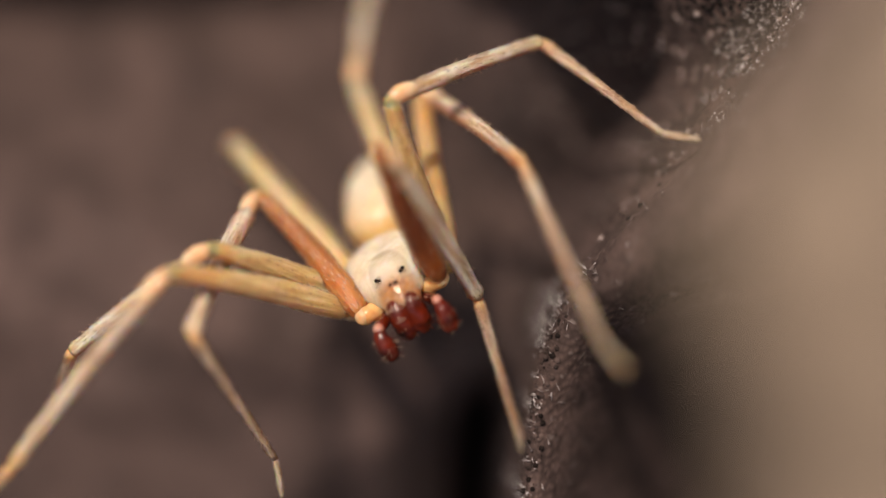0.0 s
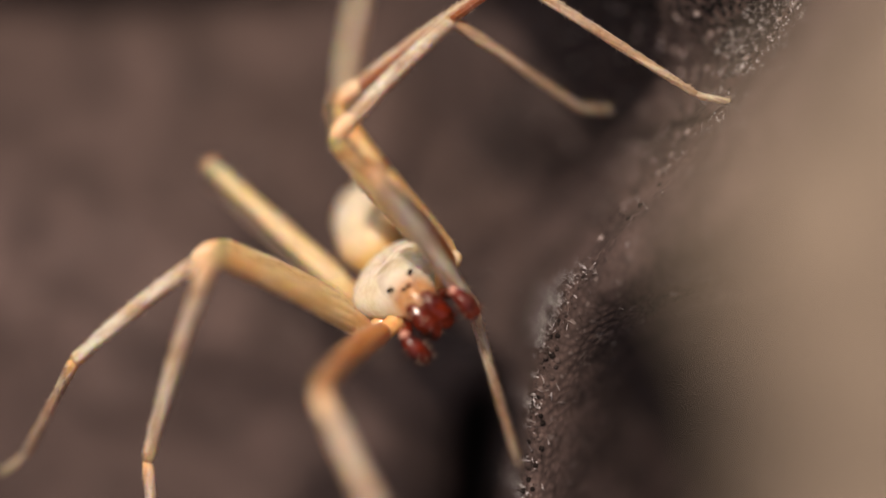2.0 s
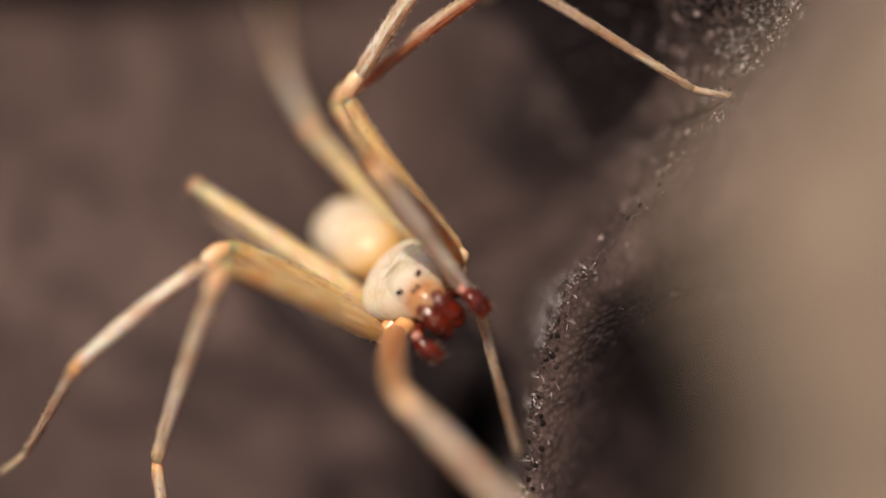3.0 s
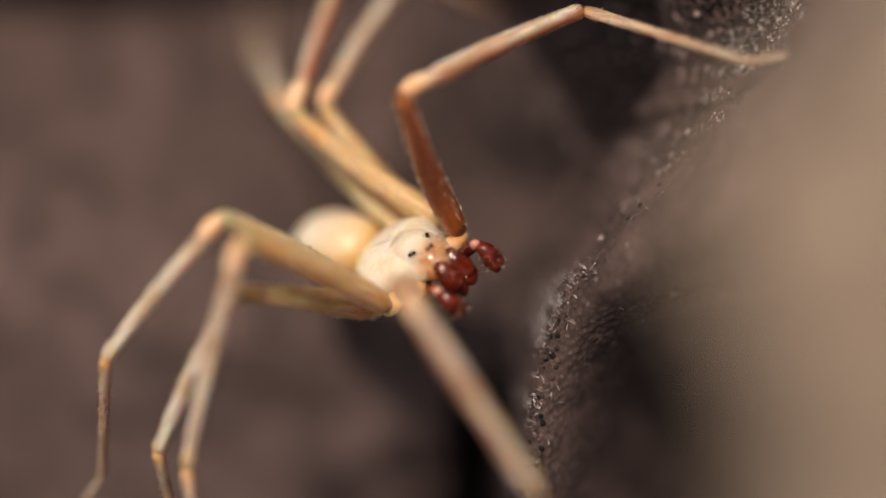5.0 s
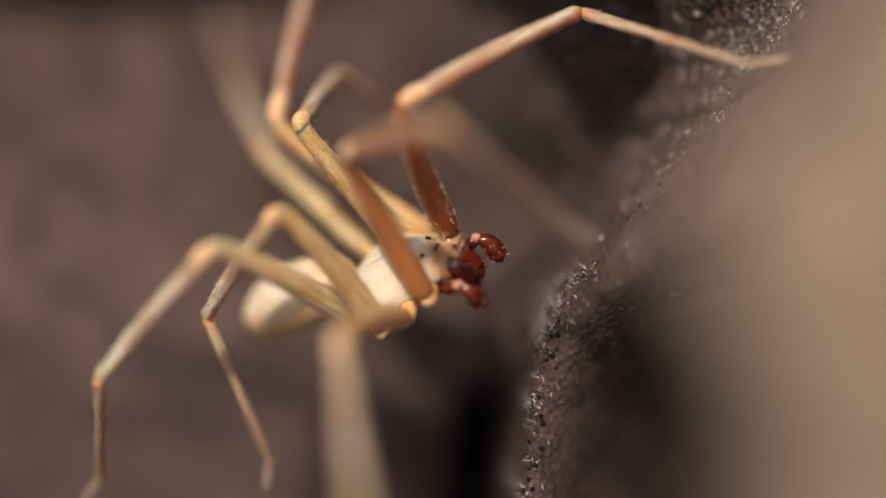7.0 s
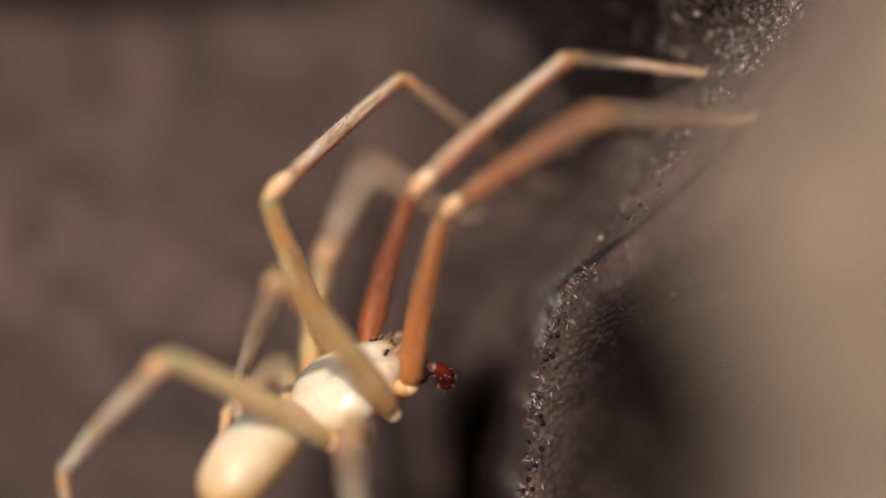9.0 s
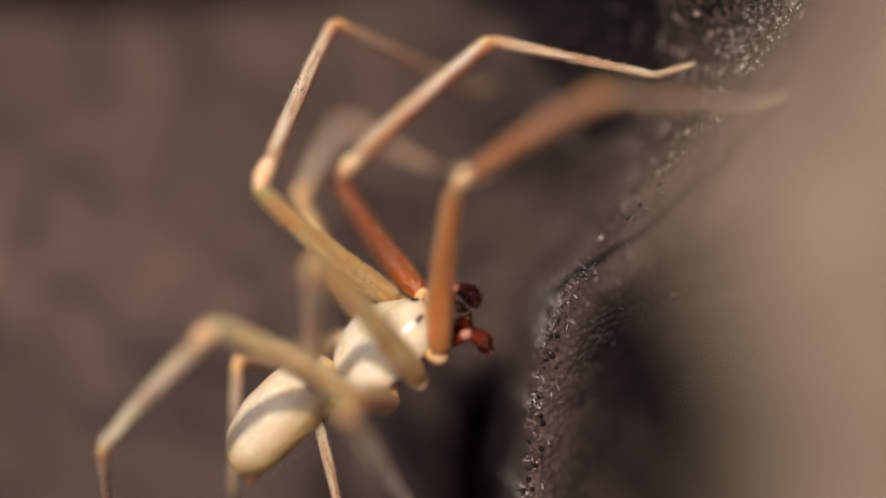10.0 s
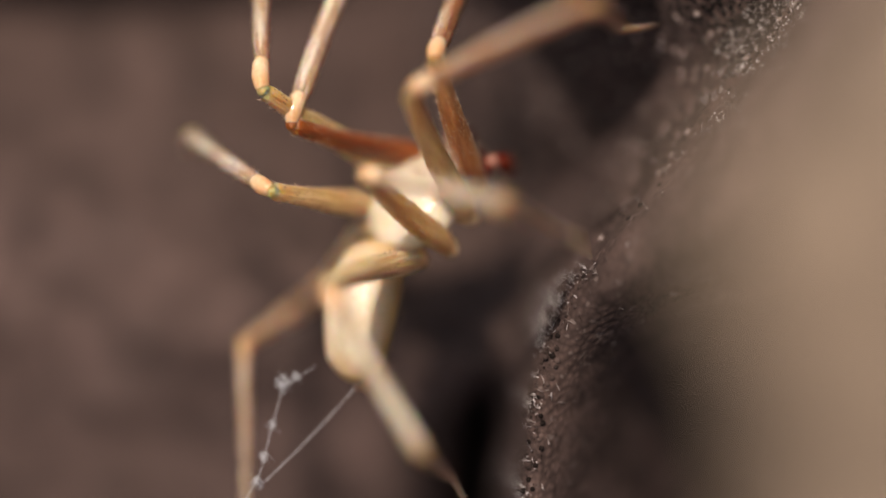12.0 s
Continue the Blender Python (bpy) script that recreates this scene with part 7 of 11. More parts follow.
    walk(legs["l4"]["tibia"], [
        (0, mm(-1.17, -7.10, 2.44, 12.7, -26.2, 151.8)),
        (0.25, mm(-1.16, -7.03, 2.58, 12.7, -26.0, 152.0)),
        (0.5, mm(-1.18, -6.95, 2.72, 12.4, -25.5, 152.4)),
        (0.75, mm(-1.52, -6.85, 2.86, 12.5, -24.8, 148.2)),
        (0.8, mm(-1.58, -6.83, 2.89, 12.5, -25.0, 147.2)),
        (1, mm(-1.87, -6.73, 3.01, 12.4, -24.7, 143.9)),
        (1.2, mm(-2.15, -6.76, 2.89, 13.9, -25.8, 137.9)),
        (1.25, mm(-2.22, -6.77, 2.86, 14.5, -27.4, 136.1)),
        (1.5, mm(-2.56, -6.80, 2.68, 17.3, -29.7, 127.9)),
        (1.75, mm(-2.35, -7.07, 2.28, 24.0, -40.0, 115.9)),
        (2, mm(-2.10, -7.30, 1.87, 39.5, -53.1, 94.5)),
        (2.2, mm(-2.10, -7.15, 2.21, 37.2, -58.2, 98.4)),
        (2.25, mm(-2.10, -7.11, 2.29, 35.7, -58.7, 100.7)),
        (2.5, mm(-2.11, -6.89, 2.70, 24.0, -54.3, 117.9)),
        (2.75, mm(-0.71, -7.05, 2.49, 27.1, -51.1, 133.3)),
        (2.8, mm(-0.42, -7.04, 2.44, 26.1, -48.0, 138.6)),
        (2.9, mm(-0.87, -7.20, 2.21, 14.4, -42.1, 153.6)),
        (3, mm(-1.27, -7.35, 1.90, 6.0, -34.5, 165.7)),
        (3.2, mm(-1.32, -7.39, 1.80, 4.6, -21.7, 167.1)),
        (3.25, mm(-1.38, -7.37, 1.85, 4.2, -13.2, 167.2)),
        (3.5, mm(-1.68, -7.27, 2.05, 3.3, -8.7, 164.4)),
        (3.75, mm(-1.98, -7.14, 2.26, 2.2, -7.1, 161.2)),
        (4, mm(-2.28, -7.00, 2.45, 1.3, -7.1, 158.0)),
        (4.25, mm(-2.59, -6.82, 2.64, 0.4, -7.8, 154.8)),
        (4.5, mm(-2.89, -6.63, 2.81, -0.6, -8.5, 151.7)),
        (4.75, mm(-3.18, -6.40, 2.99, -1.7, -9.1, 148.5)),
        (4.8, mm(-3.24, -6.35, 3.03, -2.1, -9.3, 147.9)),
        (5, mm(-3.09, -6.42, 3.01, -2.3, -10.0, 149.1)),
        (5.25, mm(-3.14, -6.28, 3.18, -1.7, -10.3, 148.2)),
        (5.5, mm(-3.18, -6.11, 3.37, -1.1, -10.2, 147.4)),
        (5.7, mm(-3.51, -6.01, 3.31, -2.0, -9.5, 144.5)),
        (5.75, mm(-3.59, -5.98, 3.29, -2.2, -9.1, 143.7)),
        (6, mm(-4.00, -5.79, 3.23, -3.4, -8.2, 140.1)),
        (6.25, mm(-4.13, -5.93, 2.96, -2.5, -7.5, 139.3)),
        (6.5, mm(-4.26, -6.04, 2.68, -1.7, -6.7, 138.6)),
        (6.75, mm(-4.66, -6.08, 2.17, -0.6, -6.8, 132.4)),
        (7, mm(-5.03, -6.06, 1.65, 1.0, -6.9, 126.3)),
        (7.2, mm(-4.49, -6.23, 2.14, 9.0, -2.3, 138.5)),
        (7.25, mm(-4.71, -6.16, 1.95, 6.0, 4.9, 157.2)),
        (7.33, mm(-5.13, -5.88, 1.83, 6.0, 20.2, -174.9)),
        (7.4, mm(-5.52, -5.68, 1.47, 15.9, 34.6, -139.4)),
        (7.5, mm(-5.77, -5.64, 0.87, 39.3, 40.0, -89.6)),
        (7.6, mm(-6.14, -5.32, 0.42, 50.6, 17.2, -57.7)),
        (7.75, mm(-6.58, -4.75, -0.13, 50.7, 23.0, -61.1)),
        (8, mm(-7.06, -3.66, -1.09, 50.3, 31.7, -67.8)),
        (8.2, mm(-7.20, -2.71, -1.75, 50.3, 37.8, -72.7)),
        (8.25, mm(-7.21, -2.47, -1.91, 50.4, 39.7, -73.6)),
        (8.4, mm(-7.12, -1.73, -2.40, 50.6, 45.2, -76.4)),
        (8.5, mm(-7.04, -1.25, -2.61, 52.1, 47.9, -77.4)),
        (8.63, mm(-6.82, -0.62, -2.95, 53.8, 51.9, -78.8)),
        (8.75, mm(-6.60, -0.07, -3.15, 55.3, 55.3, -80.0)),
        (8.8, mm(-6.47, 0.16, -3.26, 59.2, 58.2, -76.6)),
        (9, mm(-6.47, -0.10, -3.41, 63.2, 58.9, -69.6)),
        (9.25, mm(-6.52, -1.63, -3.68, 65.8, 52.0, -56.9)),
        (9.5, mm(-6.19, -3.12, -3.85, 66.8, 45.9, -44.7)),
        (9.75, mm(-5.81, -3.57, -4.13, 75.3, 41.4, -36.1)),
        (10, mm(-5.39, -3.98, -4.37, 81.7, 36.2, -30.0)),
        (10.2, mm(-5.60, -3.67, -4.33, 87.5, 39.4, -28.1)),
        (10.5, mm(-5.75, -3.35, -4.31, 93.4, 41.8, -26.6)),
        (10.7, mm(-5.55, -3.76, -4.33, 93.6, 37.6, -26.3)),
        (10.8, mm(-5.61, -3.52, -4.38, 96.5, 38.6, -25.9)),
        (11, mm(-5.72, -2.37, -4.64, 111.8, 42.8, -23.3)),
        (11.2, mm(-5.74, -2.51, -4.60, 113.9, 41.5, -24.5)),
        (11.2, mm(-5.72, -2.40, -4.65, 115.5, 41.9, -23.7)),
        (11.5, mm(-5.57, -1.86, -4.86, 125.2, 43.8, -17.4)),
        (11.7, mm(-5.40, -2.26, -4.98, 125.9, 41.5, -14.9)),
        (11.8, mm(-5.36, -2.36, -5.00, 126.5, 40.4, -13.6)),
        (12, mm(-5.01, -2.81, -5.20, 126.8, 37.4, -11.3)),
    ])
    walk(legs["l4"]["metatarsus"], [
        (0, mm(-3.24, -12.08, 3.53, -19.7, 14.8, 167.5)),
        (0.25, mm(-3.22, -12.01, 3.66, -19.1, 15.0, 167.7)),
        (0.5, mm(-3.22, -11.94, 3.78, -18.5, 15.3, 167.9)),
        (0.75, mm(-3.93, -11.68, 3.94, -17.9, 16.6, 165.6)),
        (0.8, mm(-4.06, -11.62, 3.97, -17.9, 17.8, 164.8)),
        (1, mm(-4.64, -11.36, 4.09, -17.6, 19.4, 162.7)),
        (1.2, mm(-5.30, -11.11, 4.08, -18.3, 21.2, 159.8)),
        (1.25, mm(-5.45, -11.05, 4.08, -18.7, 22.5, 158.6)),
        (1.5, mm(-6.20, -10.67, 4.11, -19.8, 23.8, 155.2)),
        (1.75, mm(-6.24, -10.56, 3.99, -20.2, 26.0, 154.6)),
        (2, mm(-6.12, -10.42, 3.97, -20.6, 27.4, 154.5)),
        (2.2, mm(-6.02, -10.59, 3.96, -20.5, 28.4, 155.3)),
        (2.25, mm(-5.98, -10.64, 3.95, -20.6, 28.7, 155.4)),
        (2.5, mm(-5.71, -10.84, 4.00, -20.2, 28.8, 156.9)),
        (2.75, mm(-2.93, -11.82, 4.07, -16.9, 21.0, 162.7)),
        (2.8, mm(-2.35, -11.93, 4.06, -16.0, 14.7, 165.2)),
        (2.9, mm(-2.42, -12.38, 3.23, -8.3, 15.9, 165.0)),
        (3, mm(-2.31, -12.73, 2.37, -0.6, 17.1, 164.9)),
        (3.2, mm(-2.38, -12.77, 2.21, -1.3, 18.8, 164.4)),
        (3.25, mm(-2.51, -12.74, 2.24, -1.4, 19.9, 163.6)),
        (3.5, mm(-3.12, -12.57, 2.36, -2.0, 20.1, 160.1)),
        (3.75, mm(-3.73, -12.35, 2.47, -2.5, 19.9, 156.6)),
        (4, mm(-4.33, -12.10, 2.58, -2.9, 19.5, 153.1)),
        (4.25, mm(-4.93, -11.80, 2.68, -3.3, 18.9, 149.6)),
        (4.5, mm(-5.51, -11.47, 2.75, -3.6, 18.4, 146.1)),
        (4.75, mm(-6.08, -11.08, 2.83, -3.8, 18.1, 142.8)),
        (4.8, mm(-6.19, -10.99, 2.83, -4.0, 17.9, 142.0)),
        (5, mm(-5.95, -11.12, 2.80, -5.7, 16.3, 141.8)),
        (5.25, mm(-6.06, -10.94, 3.02, -6.8, 13.5, 140.0)),
        (5.5, mm(-6.16, -10.74, 3.26, -7.8, 10.0, 138.4)),
        (5.7, mm(-6.73, -10.46, 3.12, -8.6, 8.0, 135.8)),
        (5.75, mm(-6.88, -10.39, 3.08, -8.8, 6.9, 135.2)),
        (6, mm(-7.56, -9.97, 2.91, -9.8, 6.4, 131.7)),
        (6.25, mm(-7.74, -10.07, 2.71, -5.3, 6.4, 128.8)),
        (6.5, mm(-7.91, -10.16, 2.52, -0.2, 7.7, 127.7)),
        (6.75, mm(-8.73, -9.79, 2.11, 2.2, 11.3, 125.6)),
        (7, mm(-9.45, -9.32, 1.75, 4.5, 15.2, 123.3)),
        (7.2, mm(-8.06, -10.32, 3.00, -1.9, 13.3, 138.1)),
        (7.25, mm(-6.88, -11.19, 2.52, -4.2, 5.2, 137.8)),
        (7.33, mm(-4.84, -11.35, 2.37, -7.8, -5.4, 138.6)),
        (7.4, mm(-2.73, -10.25, 2.71, -12.1, -17.0, 140.3)),
        (7.5, mm(-1.50, -7.85, 3.54, -17.9, -30.1, 143.7)),
        (7.6, mm(-2.52, -4.52, 4.48, -21.3, -23.7, 140.7)),
        (7.75, mm(-2.73, -4.52, 3.78, -28.8, -23.1, 143.5)),
        (8, mm(-2.97, -4.38, 2.51, -42.2, -26.7, 148.5)),
        (8.2, mm(-3.08, -4.14, 1.60, -52.5, -30.1, 155.8)),
        (8.25, mm(-3.08, -4.08, 1.35, -56.8, -32.6, 160.7)),
        (8.4, mm(-3.02, -3.84, 0.60, -65.8, -34.1, 168.0)),
        (8.5, mm(-3.04, -3.65, 0.29, -65.5, -26.4, -177.5)),
        (8.63, mm(-2.96, -3.42, -0.21, -57.8, -13.9, -166.4)),
        (8.75, mm(-2.87, -3.19, -0.58, -49.8, -4.6, -156.2)),
        (8.8, mm(-2.81, -3.10, -0.77, -46.0, -3.6, -148.7)),
        (9, mm(-2.68, -3.18, -0.87, -45.7, -4.2, -144.6)),
        (9.25, mm(-2.47, -3.71, -0.59, -42.2, -5.2, -138.8)),
        (9.5, mm(-2.08, -4.14, -0.33, -39.1, -7.4, -132.5)),
        (9.75, mm(-2.15, -4.52, -0.14, -37.3, -6.2, -130.8)),
        (10, mm(-2.21, -4.90, 0.02, -35.3, -2.8, -130.5)),
        (10.2, mm(-2.41, -5.10, -0.08, -35.0, -0.5, -133.9)),
        (10.5, mm(-2.62, -5.28, -0.22, -34.7, 2.7, -137.1)),
        (10.7, mm(-2.70, -5.55, 0.02, -32.6, 5.6, -138.5)),
        (10.8, mm(-2.82, -5.57, -0.11, -32.4, 7.6, -140.4)),
        (11, mm(-3.35, -5.62, -0.89, -31.1, 12.4, -146.1)),
        (11.2, mm(-3.63, -5.92, -0.83, -29.0, 15.7, -151.0)),
        (11.2, mm(-3.63, -5.90, -0.95, -28.7, 18.2, -152.1)),
        (11.5, mm(-3.55, -5.81, -1.62, -26.2, 20.6, -152.6)),
        (11.7, mm(-3.38, -6.14, -1.64, -22.9, 21.6, -152.4)),
        (11.8, mm(-3.34, -6.22, -1.64, -22.0, 21.8, -152.4)),
        (12, mm(-3.04, -6.57, -1.70, -17.4, 21.5, -151.0)),
    ])
    walk(legs["r1"]["femur"], [
        (0, mm(1.25, 1.20, -0.25, 125.7, 45.5, -25.7)),
        (0.25, mm(1.25, 1.20, -0.25, 124.1, 44.6, -26.3)),
        (0.5, mm(1.25, 1.20, -0.25, 122.2, 43.6, -27.0)),
        (0.75, mm(1.25, 1.20, -0.25, 126.9, 39.3, -23.7)),
        (0.8, mm(1.25, 1.20, -0.25, 129.0, 37.3, -21.3)),
        (0.867, mm(1.25, 1.20, -0.25, 102.0, 28.3, -28.8)),
        (0.933, mm(1.25, 1.20, -0.25, 69.9, 13.3, -30.5)),
        (1, mm(1.25, 1.20, -0.25, 47.7, 3.1, -26.4)),
        (1.07, mm(1.25, 1.20, -0.25, 40.4, 1.1, -26.3)),
        (1.13, mm(1.25, 1.20, -0.25, 30.3, -1.7, -25.7)),
        (1.2, mm(1.25, 1.20, -0.25, 23.0, -3.6, -25.0)),
        (1.25, mm(1.25, 1.20, -0.25, 22.6, -4.6, -26.2)),
        (1.37, mm(1.25, 1.20, -0.25, 21.8, -1.2, -26.6)),
        (1.5, mm(1.25, 1.20, -0.25, 20.9, 2.8, -27.3)),
        (1.75, mm(1.25, 1.20, -0.25, 22.6, 6.0, -26.5)),
        (2, mm(1.25, 1.20, -0.25, 24.5, 7.9, -26.1)),
        (2.2, mm(1.25, 1.20, -0.25, 32.6, 7.8, -23.3)),
        (2.25, mm(1.25, 1.20, -0.25, 34.0, 7.0, -22.2)),
        (2.5, mm(1.25, 1.20, -0.25, 40.1, 2.5, -18.4)),
        (2.75, mm(1.25, 1.20, -0.25, 22.7, 7.8, -13.2)),
        (2.8, mm(1.25, 1.20, -0.25, 19.5, 11.8, -11.5)),
        (3, mm(1.25, 1.20, -0.25, 16.5, 11.1, -8.7)),
        (3.2, mm(1.25, 1.20, -0.25, 20.4, 12.0, -9.0)),
        (3.25, mm(1.25, 1.20, -0.25, 20.7, 11.8, -9.4)),
        (3.5, mm(1.25, 1.20, -0.25, 22.3, 9.9, -11.7)),
        (3.75, mm(1.25, 1.20, -0.25, 23.8, 7.3, -14.4)),
        (4, mm(1.25, 1.20, -0.25, 25.5, 4.7, -17.5)),
        (4.25, mm(1.25, 1.20, -0.25, 27.1, 2.0, -20.6)),
        (4.5, mm(1.25, 1.20, -0.25, 28.9, -1.1, -24.2)),
        (4.75, mm(1.25, 1.20, -0.25, 30.7, -3.6, -27.8)),
        (4.8, mm(1.25, 1.20, -0.25, 31.0, -5.0, -29.0)),
        (5, mm(1.25, 1.20, -0.25, 31.4, -4.4, -29.0)),
        (5.25, mm(1.25, 1.20, -0.25, 30.2, -3.4, -30.2)),
        (5.5, mm(1.25, 1.20, -0.25, 29.1, -2.6, -31.7)),
        (5.7, mm(1.25, 1.20, -0.25, 30.2, -2.5, -34.2)),
        (5.75, mm(1.25, 1.20, -0.25, 30.5, -2.8, -35.1)),
        (6, mm(1.25, 1.20, -0.25, 31.8, -3.1, -38.7)),
        (6.25, mm(1.25, 1.20, -0.25, 32.1, -2.0, -39.8)),
        (6.5, mm(1.25, 1.20, -0.25, 32.4, 0.0, -40.4)),
        (6.63, mm(1.25, 1.20, -0.25, 46.3, -1.7, -36.9)),
        (6.75, mm(1.25, 1.20, -0.25, 58.0, -3.8, -34.4)),
        (6.87, mm(1.25, 1.20, -0.25, 71.6, -5.6, -31.3)),
        (7, mm(1.25, 1.20, -0.25, 87.7, -8.6, -28.4)),
        (7.1, mm(1.25, 1.20, -0.25, 82.3, -6.7, -23.8)),
        (7.2, mm(1.25, 1.20, -0.25, 77.1, -4.3, -19.4)),
        (7.25, mm(1.25, 1.20, -0.25, 76.1, -3.8, -17.4)),
        (7.5, mm(1.25, 1.20, -0.25, 73.2, -5.1, -21.3)),
        (7.6, mm(1.25, 1.20, -0.25, 72.4, -6.4, -24.5)),
        (7.75, mm(1.25, 1.20, -0.25, 71.3, -8.2, -28.6)),
        (8, mm(1.25, 1.20, -0.25, 70.2, -11.7, -34.6)),
        (8.2, mm(1.25, 1.20, -0.25, 70.3, -15.6, -41.1)),
        (8.25, mm(1.25, 1.20, -0.25, 71.0, -17.3, -45.1)),
        (8.4, mm(1.25, 1.20, -0.25, 72.0, -20.5, -49.9)),
        (8.5, mm(1.25, 1.20, -0.25, 73.3, -22.9, -54.4)),
        (8.75, mm(1.25, 1.20, -0.25, 76.3, -28.0, -62.3)),
        (8.8, mm(1.25, 1.20, -0.25, 78.8, -29.6, -67.7)),
        (9, mm(1.25, 1.20, -0.25, 83.2, -32.5, -70.0)),
        (9.25, mm(1.25, 1.20, -0.25, 85.9, -40.2, -66.8)),
        (9.5, mm(1.25, 1.20, -0.25, 86.6, -47.1, -60.4)),
        (9.75, mm(1.25, 1.20, -0.25, 85.4, -45.0, -56.0)),
        (10, mm(1.25, 1.20, -0.25, 82.4, -39.8, -51.1)),
        (10.2, mm(1.25, 1.20, -0.25, 79.7, -31.0, -51.8)),
        (10.5, mm(1.25, 1.20, -0.25, 79.6, -22.9, -54.6)),
        (10.7, mm(1.25, 1.20, -0.25, 84.1, -21.1, -52.7)),
        (10.8, mm(1.25, 1.20, -0.25, 77.9, -15.3, -41.3)),
        (10.8, mm(1.25, 1.20, -0.25, 79.5, -7.9, -26.8)),
        (10.9, mm(1.25, 1.20, -0.25, 85.7, 2.6, -3.0)),
        (11, mm(1.25, 1.20, -0.25, 89.9, 6.3, 8.3)),
        (11.1, mm(1.25, 1.20, -0.25, 81.4, 8.3, 15.9)),
        (11.2, mm(1.25, 1.20, -0.25, 73.1, 11.3, 23.2)),
        (11.2, mm(1.25, 1.20, -0.25, 74.6, 11.8, 27.4)),
        (11.5, mm(1.25, 1.20, -0.25, 78.1, 8.3, 26.0)),
        (11.7, mm(1.25, 1.20, -0.25, 79.5, 1.9, 29.8)),
        (11.8, mm(1.25, 1.20, -0.25, 79.3, 3.1, 31.8)),
        (12, mm(1.25, 1.20, -0.25, 78.8, 8.3, 38.7)),
    ])
